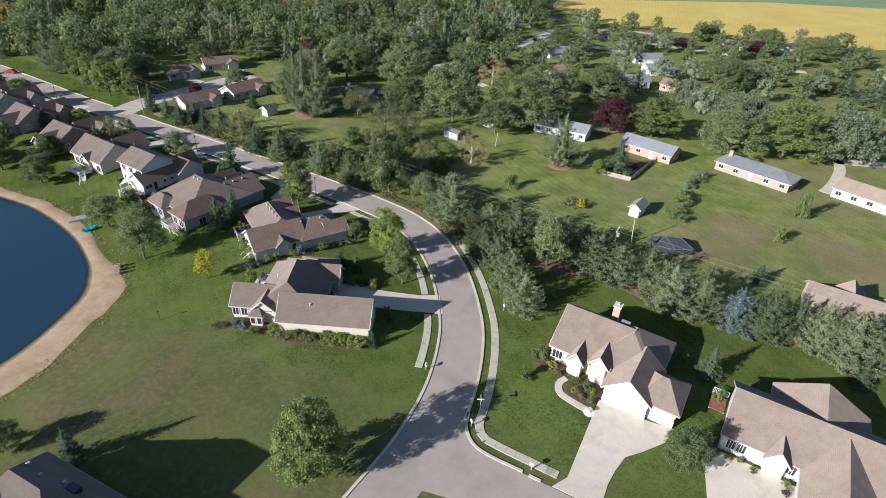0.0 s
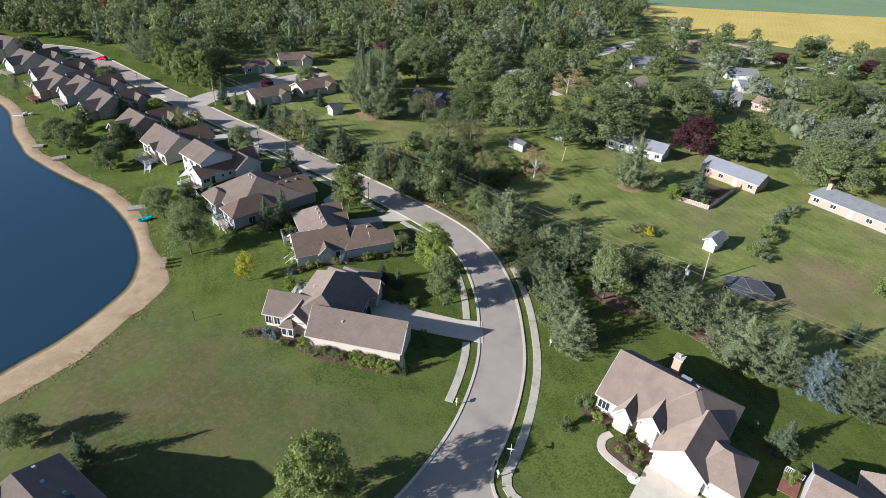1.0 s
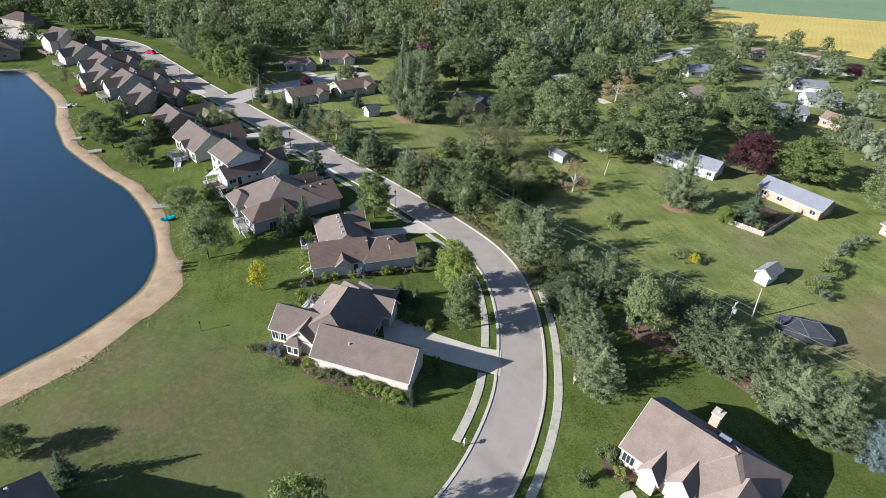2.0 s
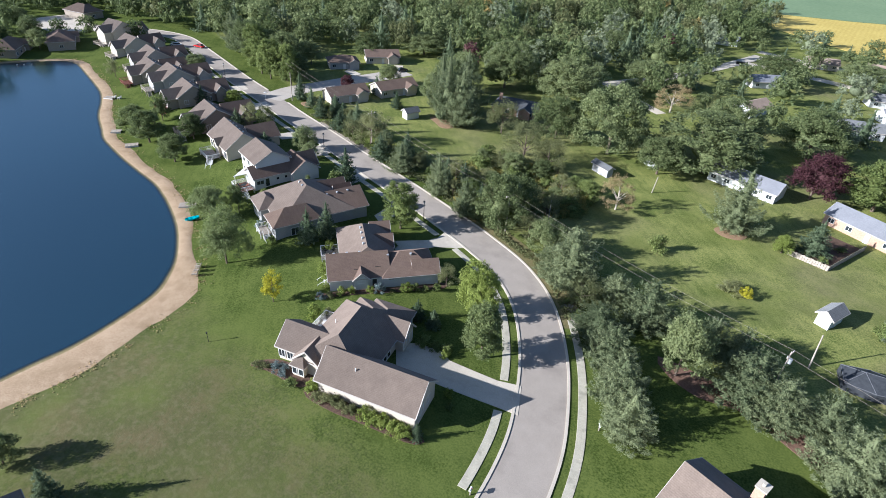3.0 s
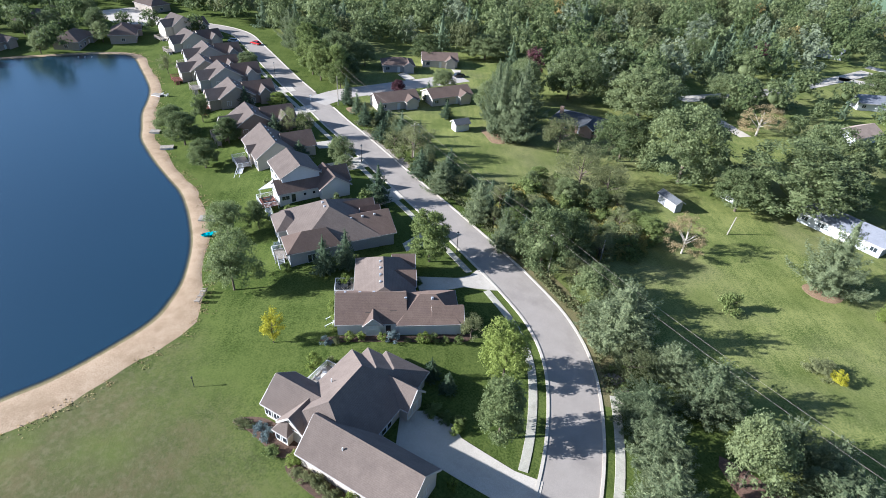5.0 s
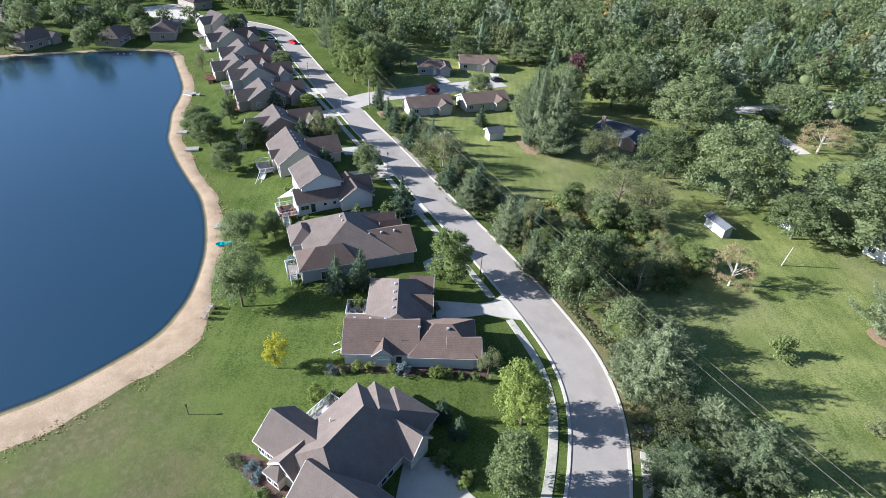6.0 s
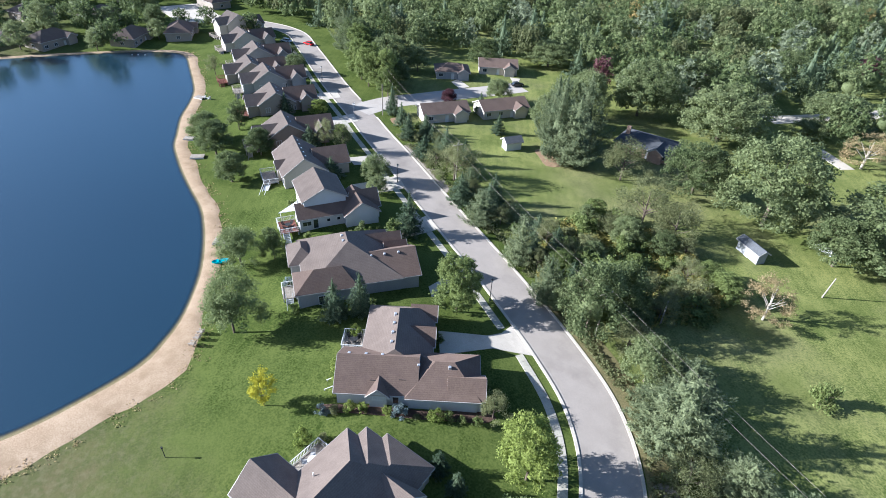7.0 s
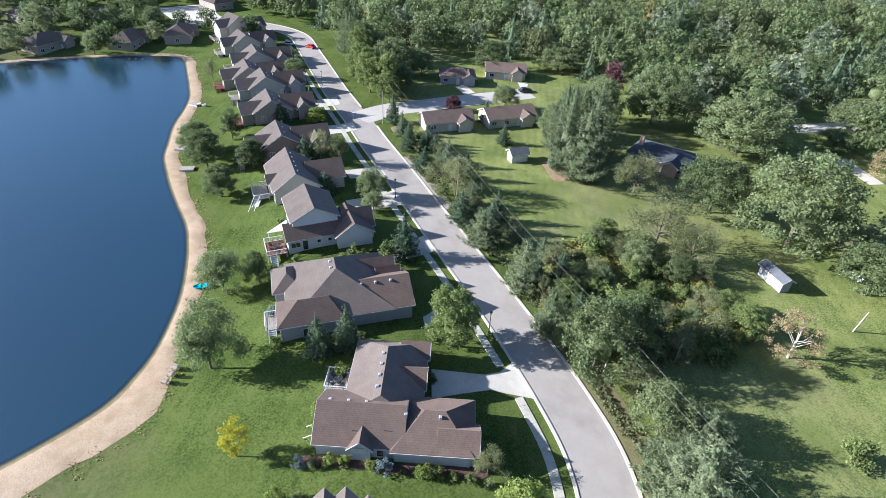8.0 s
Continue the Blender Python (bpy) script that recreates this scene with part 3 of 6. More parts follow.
def gable(root, u0, u1, v0, v1, eave, ridge, axis, roof, wall, floor=-1.2, over=0.45, ends=(True, True), trim=True):
    """A block of a house under a pitched roof whose ridge runs along axis: walls up into the gables, a thick roof, fascia."""
    if axis == "u":
        P = lambda a, b, z: (a, b, z)
        a0, a1, b0, b1 = u0, u1, v0, v1
    else:
        P = lambda a, b, z: (b, a, z)
        a0, a1, b0, b1 = v0, v1, u0, u1
    mid, half = (b0 + b1) / 2, (b1 - b0) / 2
    s = (ridge - eave) / half
    lo, hi, edges = a0, a1, (b0, b1)
    a0, a1 = a0 + (over * 0.8 if ends[0] else 0), a1 - (over * 0.8 if ends[1] else 0)
    b0, b1, plate = b0 + over, b1 - over, eave + s * over
    if wall:
        bm = bmesh.new()
        ring = [(b0, floor), (b1, floor), (b1, plate - 0.02), (mid, ridge - 0.03), (b0, plate - 0.02)]
        A = [bm.verts.new(P(a0, b, z)) for b, z in ring]
        B = [bm.verts.new(P(a1, b, z)) for b, z in ring]
        bm.faces.new(A)
        bm.faces.new(B[::-1])
        for i in range(5):
            bm.faces.new((A[i], B[i], B[(i + 1) % 5], A[(i + 1) % 5]))
        part("wall", bm, wall, root)
    (b0, b1), over, ze, t = edges, 0.0, eave - 0.12, 0.2
    ring = [(b0 - over, ze), (mid, ridge), (b1 + over, ze), (b1 + over, ze + t), (mid, ridge + t * 1.15), (b0 - over, ze + t)]
    bm = bmesh.new()
    A = [bm.verts.new(P(lo, b, z)) for b, z in ring]
    B = [bm.verts.new(P(hi, b, z)) for b, z in ring]
    bm.faces.new((A[0], A[1], A[4], A[5]))
    bm.faces.new((A[1], A[2], A[3], A[4]))
    bm.faces.new((B[0], B[5], B[4], B[1]))
    bm.faces.new((B[1], B[4], B[3], B[2]))
    for i in range(6):
        bm.faces.new((A[i], B[i], B[(i + 1) % 6], A[(i + 1) % 6]))
    part("roof", bm, roof, root)
    if trim:
        for b in (b0 - over, b1 + over):
            bar("gutter", P(lo, b, ze + 0.06), P(hi, b, ze + 0.06), 0.14, 0.18, root)
        for a, on in ((lo, ends[0]), (hi, ends[1])):
            if on:
                for b in (b0 - over, b1 + over):
                    bar("fascia", P(a, b, ze + 0.06), P(a, mid, ridge + 0.06), 0.1, 0.24, root)


def hip(root, u0, u1, v0, v1, eave, p, q, ridge, roof, wall, floor=-1.2, over=0.45, trim=True):
    """A block under a hipped roof with its ridge from p to q."""
    if wall:
        bm = bmesh.new()
        box(bm, (u0 + over, v0 + over, floor), (u1 - over, v1 - over, eave))
        part("wall", bm, wall, root)
    bm = bmesh.new()
    ze, t = eave - 0.12, 0.18
    c = [(u0, v0), (u1, v0), (u1, v1), (u0, v1)]
    lo = [bm.verts.new((x, y, ze)) for x, y in c]
    hi = [bm.verts.new((x, y, ze + t)) for x, y in c]
    r = [bm.verts.new((*k, ridge)) for k in (p, q)]
    bm.faces.new(lo[::-1])
    for i in range(4):
        bm.faces.new((lo[i], lo[(i + 1) % 4], hi[(i + 1) % 4], hi[i]))
    if abs(p[0] - q[0]) > abs(p[1] - q[1]):
        w, e = (r[0], r[1]) if p[0] < q[0] else (r[1], r[0])
        bm.faces.new((hi[0], hi[1], e, w))
        bm.faces.new((hi[1], hi[2], e))
        bm.faces.new((hi[2], hi[3], w, e))
        bm.faces.new((hi[3], hi[0], w))
    else:
        s, n = (r[0], r[1]) if p[1] < q[1] else (r[1], r[0])
        bm.faces.new((hi[0], hi[1], s))
        bm.faces.new((hi[1], hi[2], n, s))
        bm.faces.new((hi[2], hi[3], n))
        bm.faces.new((hi[3], hi[0], s, n))
    part("roof", bm, roof, root)
    if trim:
        for i in range(4):
            (ax, ay), (bx, by) = c[i], c[(i + 1) % 4]
            bar("gutter", (ax, ay, ze + 0.04), (bx, by, ze + 0.04), 0.14, 0.16, root)


def window(root, u, v, z, facing, w=1.2, h=1.3, bars=1, inset=0.4):
    """A window on a wall that faces 's', 'n', 'e' or 'w' of the house: a white frame with bars and a dark pane."""
    m = pose(u, v, z, rz={"s": 0, "e": 90, "n": 180, "w": 270}[facing]) @ pose(0, inset, 0)
    bm = bmesh.new()
    f = 0.09
    for a, b in (((-w / 2 - f, -0.07, -h / 2 - f), (w / 2 + f, 0.03, -h / 2)), ((-w / 2 - f, -0.07, h / 2), (w / 2 + f, 0.03, h / 2 + f)),
                 ((-w / 2 - f, -0.07, -h / 2), (-w / 2, 0.03, h / 2)), ((w / 2, -0.07, -h / 2), (w / 2 + f, 0.03, h / 2))):
        box(bm, a, b, m)
    for k in range(bars):
        x = -w / 2 + w * (k + 1) / (bars + 1)
        box(bm, (x - 0.03, -0.06, -h / 2), (x + 0.03, 0.02, h / 2), m)
    ob = part("window", bm, WHITE, root, "white framed window")
    bm = bmesh.new()
    box(bm, (-w / 2, -0.03, -h / 2), (w / 2, 0.02, h / 2), m)
    part("pane", bm, GLASS, ob, "dark window glass")


def garage_door(root, u, v, facing, w=4.9, h=2.2, panels=4, inset=0.4):
    m = pose(u, v, 0, rz={"s": 0, "e": 90, "n": 180, "w": 270}[facing]) @ pose(0, inset, 0)
    bm = bmesh.new()
    for k in range(panels):
        a = h * k / panels
        box(bm, (-w / 2, -0.08, a + 0.02), (w / 2, 0.04, a + h / panels - 0.02), m)
    part("garage_door", bm, WHITE, root, "white panelled garage door")


def vents(root, places):
    for u, v, z in places:
        bm = bmesh.new()
        vs = box(bm, (u - 0.2, v - 0.2, z - 0.25), (u + 0.2, v + 0.2, z + 0.22))
        bmesh.ops.bevel(bm, geom=[e for e in bm.edges], offset=0.05, segments=1, affect="EDGES")
        part("roof_vent", bm, GALVANISED, root, "small metal roof vent")


def pipe(root, u, v, z):
    bm = bmesh.new()
    rod(bm, (u, v, z - 0.4), (u, v, z + 0.5), 0.09, 0.09)
    part("vent_pipe", bm, WHITE, root, "white vent pipe")


def deck(root, u0, u1, v0, v1, z, floor, stairs=None, wood=None, sides="wsn", rail=None):
    """A raised timber deck with boards, posts, a railing of balusters, and a flight of steps."""
    wood, rail = wood or WOOD, rail or WHITE
    n = max(2, int((u1 - u0) / 0.3))
    for k in range(n):
        a = u0 + (u1 - u0) * k / n
        bm = bmesh.new()
        box(bm, (a + 0.01, v0, z - 0.12), (a + (u1 - u0) / n - 0.01, v1, z))
        part("deck_board", bm, wood, root)
    for u in (u0 + 0.1, u1 - 0.1):
        for v in (v0 + 0.1, v1 - 0.1):
            bm = bmesh.new()
            box(bm, (u - 0.09, v - 0.09, floor), (u + 0.09, v + 0.09, z - 0.1))
            part("deck_post", bm, rail, root)
    lines = {"w": ((u0, v0), (u0, v1)), "s": ((u0, v0), (u1, v0)), "n": ((u0, v1), (u1, v1)), "e": ((u1, v0), (u1, v1))}
    for k in sides:
        (a, b), (c, d) = lines[k]
        bm = bmesh.new()
        beam(bm, (a, b, z + 1.0), (c, d, z + 1.0), 0.1, 0.07)
        beam(bm, (a, b, z + 0.12), (c, d, z + 0.12), 0.06, 0.06)
        m = max(2, int(math.hypot(c - a, d - b) / 0.22))
        for i in range(m + 1):
            x, y = a + (c - a) * i / m, b + (d - b) * i / m
            box(bm, (x - 0.025, y - 0.025, z), (x + 0.025, y + 0.025, z + 1.0))
        part("railing", bm, rail, root)
    if stairs:
        (a, b), (c, d), wid = stairs
        bm = bmesh.new()
        steps = max(3, int((z - floor) / 0.18))
        px, py = -(d - b), c - a
        L = math.hypot(px, py)
        px, py = px / L * wid / 2, py / L * wid / 2
        for i in range(steps):
            f, g = i / steps, (i + 1) / steps
            zz = z - (z - floor) * g
            pts = [(a + (c - a) * f + px, b + (d - b) * f + py), (a + (c - a) * f - px, b + (d - b) * f - py), (a + (c - a) * g - px, b + (d - b) * g - py), (a + (c - a) * g + px, b + (d - b) * g + py)]
            prism(bm, pts, zz - 0.12, zz + 0.04)
        for sg in (1, -1):
            beam(bm, (a + sg * px, b + sg * py, z + 0.95), (c + sg * px, d + sg * py, floor + 0.95), 0.08, 0.08)
            beam(bm, (a + sg * px, b + sg * py, z - 0.05), (c + sg * px, d + sg * py, floor + 0.02), 0.08, 0.24)
        part("stairs", bm, rail, root)


def corner_house():
    """The near L-shaped house."""
    h = house("house", -40.3, 45.7, 13.8, "tan L-shaped house with a taupe shingle roof")
    E = 2.5
    gable(h, -0.9, 14.9, 0.9, 8.5, E, 5.75, "u", SHINGLE, SIDING_CREAM, ends=(True, True))
    hip(h, -6.1, 5.8, 3.4, 18.4, E, (-0.1, 6.5), (-0.4, 13.5), 6.75, SHINGLE, SIDING_CREAM)
    gable(h, -9.8, 0, 4.1, 10.7, E, 5.05, "u", SHINGLE, SIDING_CREAM, ends=(True, False))
    hip(h, -4.4, 5.7, 9.0, 20.0, E, (0.9, 11.5), (0.9, 14.9), 5.92, SHINGLE, SIDING_CREAM)
    hip(h, -1.8, 5.6, 12.0, 20.9, E, (2.4, 14.0), (2.4, 16.9), 4.82, SHINGLE, SIDING_CREAM)
    gable(h, 2.4, 7.1, 13.3, 17.5, E, 4.75, "u", SHINGLE, SIDING_CREAM, ends=(False, True))
    hip(h, -5.9, -3.4, 2.2, 4.6, 2.15, (-4.8, 3.6), (-4.4, 3.6), 3.4, SHINGLE, SIDING_CREAM, over=0.3)
    gable(h, -6.0, -1.3, 3.1, 7.0, E, 4.6, "v", SHINGLE, SIDING_CREAM, ends=(True, False))
    for v, w in ((14.2, 0.9), (15.4, 0.9), (16.5, 0.9)):
        window(h, 7.1, v, 1.3, "e", w, 1.5, 0)
    for v in (10.2, 11.4):
        window(h, 5.8, v, 1.3, "e", 0.9, 1.5, 0)
    for v in (3.6, 5.8):
        window(h, 14.9, v, 1.4, "e", 1.0, 1.3)
    for u in (-8.9, -7.4):
        window(h, u, 4.1, 1.3, "s", 1.0, 1.5)
    for u in (-5.2, -4.1):
        window(h, u, 2.2, 1.2, "s", 0.7, 1.4, 0, inset=0.28)
    garage_door(h, 11.5, 8.5, "n")
    garage_door(h, 7.2, 8.5, "n", 2.7)
    pipe(h, -3.2, 10.6, 4.7)
    pipe(h, 4.6, 3.2, 4.6)
    deck(h, -8.6, -5.6, 11.4, 15.8, 0.2, -0.6, wood=WOOD, sides="wn")
    return h


def second_house():
    h = house("house", -55.5, 63.3, 49.6, "pale grey house with a brown shingle roof")
    E, wl, rf = 2.45, SIDING_WHITE, SHINGLE_DARK
    gable(h, -0.6, 10.5, 0.9, 9.4, E, 5.2, "u", rf, wl, ends=(True, False))
    hip(h, 8.8, 18.9, 0.5, 9.1, E, (12.6, 5.0), (15.2, 5.0), 5.0, rf, wl)
    gable(h, 14.4, 19.5, 0.7, 5.3, E - 0.05, 4.1, "u", rf, wl, ends=(False, True))
    # Rear wing in the lighter shingle: its sunlit west slope put into the colour.
    hip(h, 2.0, 12.2, 5.0, 18.8, E, (7.0, 6.4), (6.9, 14.9), 5.5, SHINGLE, wl)
    gable(h, 7.6, 12.5, 10.2, 14.4, E, 4.3, "u", rf, wl, ends=(False, True))
    gable(h, 8.4, 12.6, 15.6, 19.2, E, 4.1, "u", rf, wl, ends=(False, True))
    gable(h, 3.7, 6.9, 0.5, 4.3, E - 0.1, 3.75, "v", rf, wl, ends=(True, False))
    window(h, 5.3, 0.5, 1.9, "s", 1.3, 0.6)
    window(h, 7.6, 0.9, 1.3, "s", 0.8, 1.5, 0)
    window(h, 10.6, 0.5, 2.0, "s", 1.0, 0.3, 0)
    garage_door(h, 12.4, 7.0, "e", 2.6)
    window(h, 12.6, 17.4, 1.3, "e", 1.2, 1.4)
    vents(h, [(0.9, 5.7, 4.95), (3.2, 5.7, 4.95), (5.4, 5.7, 4.95), (10.4, 4.4, 4.75), (14.6, 4.3, 4.7), (6.4, 8.0, 5.3), (6.4, 9.9, 5.3), (6.4, 11.8, 5.3), (6.4, 13.7, 5.3)])
    for u, v in ((4.6, 2.5), (8.4, 2.7)):
        bm = bmesh.new()
        box(bm, (u - 0.5, v - 0.12, 3.38 + (v - 2.5) * 0.65), (u + 0.5, v + 0.12, 3.6 + (v - 2.5) * 0.65))
        part("roof_vent", bm, DARKMETAL, h, "low dark roof vent")
    deck(h, -1.3, 1.9, 10.6, 14.0, 0.6, -0.9, stairs=None)
    bm = bmesh.new()
    for i in range(6):
        z = 0.5 - 0.22 * i
        box(bm, (-0.6 - 0.32 * i, 3.4, z - 0.16), (-0.26 - 0.32 * i, 5.0, z))
    for v in (3.35, 5.05):
        beam(bm, (-0.3, v, 1.45), (-2.4, v, 0.15), 0.08, 0.08)
        for u in (-0.3, -2.3):
            box(bm, (u - 0.05, v - 0.05, -1.0), (u + 0.05, v + 0.05, 1.45 if u > -2 else 0.2))
    part("stairs", bm, WHITE, h, "white wooden side steps with handrails")
    return h


def third_house():
    h = house("house", -76.4, 68.6, 68.4, "large grey house with a brown hipped shingle roof")
    E, wl, rf = 3.1, SIDING_GREY, SHINGLE_DARK
    # Sunlit west blocks take SHINGLE, the dimmer front ones rf: slope light as colour.
    hip(h, 1.0, 17.4, 0.8, 16.2, E, (9.2, 7.4), (9.2, 10.4), 7.45, SHINGLE, wl, floor=-2.4)
    hip(h, -0.5, 9.6, 0.3, 6.6, E - 0.05, (2.9, 3.4), (7.4, 3.4), 5.5, rf, wl, floor=-2.4)
    gable(h, 8.5, 20.4, 0.9, 10.3, E, 5.75, "u", rf, wl, ends=(False, True))
    gable(h, 12.4, 19.2, 9.0, 14.0, E, 5.4, "u", rf, wl, ends=(False, True))
    hip(h, -0.9, 4.2, 8.6, 15.4, E - 0.1, (1.6, 11.2), (1.6, 13.0), 4.9, SHINGLE, wl, floor=-2.4)
    gable(h, 15.6, 19.8, 7.6, 11.0, E, 4.9, "u", rf, wl, ends=(False, True))
    vents(h, [(12.6, 4.9, 5.55), (14.9, 4.9, 5.55), (17.3, 4.9, 5.55), (8.5, 8.2, 7.1), (8.5, 9.8, 7.1)])
    window(h, 3.9, 0.3, 1.2, "s", 1.5, 1.6)
    window(h, 19.8, 9.3, 1.6, "e", 1.2, 1.4)
    garage_door(h, 20.4, 5.0, "e", 4.9)
    for v in (2.2, 4.6):
        window(h, -0.5, v, 1.6, "w", 1.5, 1.7)
        window(h, -0.5, v, -0.9, "w", 1.3, 1.3)
    for v in (10.2, 13.2):
        window(h, -0.9, v, 1.6, "w", 1.5, 1.7)
        window(h, -0.9, v, -0.9, "w", 1.3, 1.3)
    deck(h, -2.4, -0.2, 3.4, 6.6, 0.4, -1.9, stairs=((-1.4, 3.4), (-1.4, 0.4), 1.1), sides="wn", rail=WHITE)
    return h


def fourth_house():
    h = house("house", -95.0, 78.8, 74.5, "white two-storey house with a taupe roof")
    E, wl = 3.0, SIDING_WHITE
    gable(h, 0.8, 9.9, 3.5, 13.2, 5.6, 7.9, "v", SHINGLE, wl, floor=-2.4)
    gable(h, -0.5, 10.5, 1.7, 7.7, E, 4.9, "u", SHINGLE_DARK, wl, ends=(True, False), floor=-2.4)
    gable(h, 8.1, 15.5, 0.1, 8.0, E, 5.4, "v", SHINGLE_DARK, wl)
    gable(h, 10.4, 16.2, 2.2, 8.0, E, 5.6, "u", SHINGLE_DARK, wl, ends=(False, True))
    garage_door(h, 16.2, 5.0, "e", 4.9)
    window(h, 1.2, 1.7, 1.8, "s", 1.6, 0.9)
    window(h, 2.9, 1.7, 1.5, "s", 0.9, 1.9, 0)
    window(h, 5.4, 1.7, 1.9, "s", 0.6, 0.6, 0)
    window(h, 7.4, 1.7, 1.9, "s", 0.6, 0.6, 0)
    for v in (5.4, 8.2, 11.2):
        window(h, 0.8, v, 4.4, "w", 1.3, 1.3)
        window(h, 0.8, v, 1.4, "w", 1.5, 1.8)
    deck(h, -4.0, -0.5, 1.8, 6.3, 0.7, -1.6, wood=REDWOOD, stairs=((-3.0, 1.8), (-3.0, -1.5), 1.1), sides="wsn")
    bm = bmesh.new()
    pts = [(0.8, 6.5), (0.8, 10.0), (-3.4, 6.5)]
    prism(bm, pts, 2.5, 2.62)
    for p in ((-3.0, 6.6), (0.4, 9.7)):
        rod(bm, (*p, -1.6), (*p, 2.5), 0.06, 0.06)
    part("awning", bm, WHITE, h, "white triangular shade sail on posts")
    return h


def fifth_house():
    h = house("house", -110.3, 82.8, 74.5, "cream gabled house with a white deck")
    E, wl = 3.2, SIDING_CREAM
    gable(h, 0.0, 10.2, 4.4, 17.8, E, 6.75, "v", SHINGLE, wl, floor=-3.0)
    gable(h, 8.0, 16.0, 7.4, 15.4, E, 5.8, "u", SHINGLE_DARK, wl, ends=(False, True))
    gable(h, -0.6, 3.0, 8.6, 12.0, E, 4.5, "u", SHINGLE, wl, ends=(True, False), floor=-3.0)
    vents(h, [(5.7, 6.4, 6.5), (5.7, 8.6, 6.5), (5.7, 10.8, 6.5), (5.7, 13.0, 6.5), (5.7, 15.2, 6.5)])
    for v in (6.0, 13.6, 15.8):
        window(h, 0.0, v, 1.5, "w", 1.5, 1.7)
        window(h, 0.0, v, -1.4, "w", 1.3, 1.4)
    garage_door(h, 16.0, 11.4, "e", 4.8)
    deck(h, -3.6, -0.4, 8.0, 13.8, 0.4, -2.4, stairs=((-2.8, 8.0), (-5.2, 4.8), 1.2), sides="wsn")
    return h


def row_house(x, y, turn, tall, roof, wall, red):
    """A lakeside house of the far row: a main gable, a porch gable, a garage wing and a deck."""
    h = house("row_house", x, y, turn, "lakeside gabled house with taupe roof and deck", "house", "houses along the pond")
    e = 3.2 if not tall else 4.8
    gable(h, 0, 10.4, 0, 9.6, e, e + 3.1, "v", roof, wall, floor=-2.6)
    gable(h, -3.0, 5.0, 0.9, 7.1, e - 0.2, e + 2.0, "u", roof, wall, floor=-2.6)
    gable(h, 8.0, 17.0, 1.8, 9.4, 3.0, 5.7, "u", SHINGLE_DARK, wall, ends=(False, True))
    gable(h, 11.5, 15.5, 0.3, 5.0, 3.0, 4.9, "v", roof, wall, ends=(True, False))
    for v in (2.4, 4.9, 8.4):
        window(h, -3.0 if v < 6 else 0.0, v, 1.5, "w", 1.4, 1.6)
        window(h, -3.0 if v < 6 else 0.0, v, -1.2, "w", 1.3, 1.4)
    window(h, 9.6, 0.0, 1.6, "s", 1.1, 1.3)
    window(h, 2.6, 0.0, 1.6, "s", 1.1, 1.3)
    garage_door(h, 17.0, 5.6, "e", 4.8)
    vents(h, [(6.2, 3.0, e + 2.6), (6.2, 6.0, e + 2.6)])
    deck(h, -5.4, -2.7, 1.2, 6.0, 0.3, -2.1, wood=REDWOOD if red else WOOD, stairs=((-4.4, 1.2), (-4.8, -1.6), 1.0), sides="wsn", rail=REDWOOD if red else WOOD)
    return h


def drive_house():
    """The house with the wide driveway and the brick chimney."""
    h = house("house", 10.9, 49.5, -15, "cream house with white garage, taupe roof and brick chimney")
    E, wl = 3.0, SIDING_WHITE
    gable(h, 0, 7.3, 0, 9.0, E, 5.9, "v", SHINGLE, WHITE, ends=(True, False))
    gable(h, -9.9, 1.4, 4.0, 16.4, E, 7.2, "u", SHINGLE, SIDING_CREAM, ends=(True, False))
    hip(h, -4.0, 7.0, 4.2, 16.6, E, (1.2, 9.6), (1.4, 11.0), 7.3, SHINGLE, SIDING_CREAM)
    hip(h, 4.6, 11.1, 0.7, 8.2, E, (7.2, 4.6), (8.2, 4.6), 5.5, SHINGLE, wl)
    gable(h, -6.6, -3.6, 2.6, 7.0, E - 0.3, 4.6, "v", SHINGLE, SIDING_CREAM, ends=(True, False))
    gable(h, -3.2, 0.0, 3.0, 8.0, E + 0.6, 5.3, "v", SHINGLE, SIDING_CREAM, ends=(True, False))
    window(h, -1.6, 3.0, 1.9, "s", 1.6, 2.4, 2)
    window(h, -8.4, 4.0, 1.6, "s", 1.6, 1.5, 2)
    garage_door(h, 3.65, 0.0, "s", 5.0)
    garage_door(h, 9.2, 0.7, "s", 2.7)
    window(h, 3.65, 0.0, 4.4, "s", 0.9, 0.7, 0)
    for u in (0.5, 6.9, 10.6):
        bm = bmesh.new()
        rod(bm, (u, (-0.14 if u < 8 else 0.55), 1.9), (u, (-0.14 if u < 8 else 0.55), 2.25), 0.07, 0.11)
        part("wall_lamp", bm, DARKMETAL, h, "small dark wall lantern")
    bm = bmesh.new()
    box(bm, (-3.3, 13.3, 3), (-2.2, 14.6, 7.9))
    ch = part("chimney", bm, BRICK, h, "tan brick chimney")
    bm = bmesh.new()
    box(bm, (-3.42, 13.18, 7.9), (-2.08, 14.72, 8.05))
    rod(bm, (-2.75, 13.95, 8.05), (-2.75, 13.95, 8.4), 0.18, 0.18)
    part("cap", bm, CONCRETE, ch, "pale chimney cap")
    bm = bmesh.new()
    box(bm, (-1.4, 11.6, 6.2), (0.0, 12.4, 6.75))
    part("skylight", bm, GALVANISED, h, "metal framed skylight")
    return h


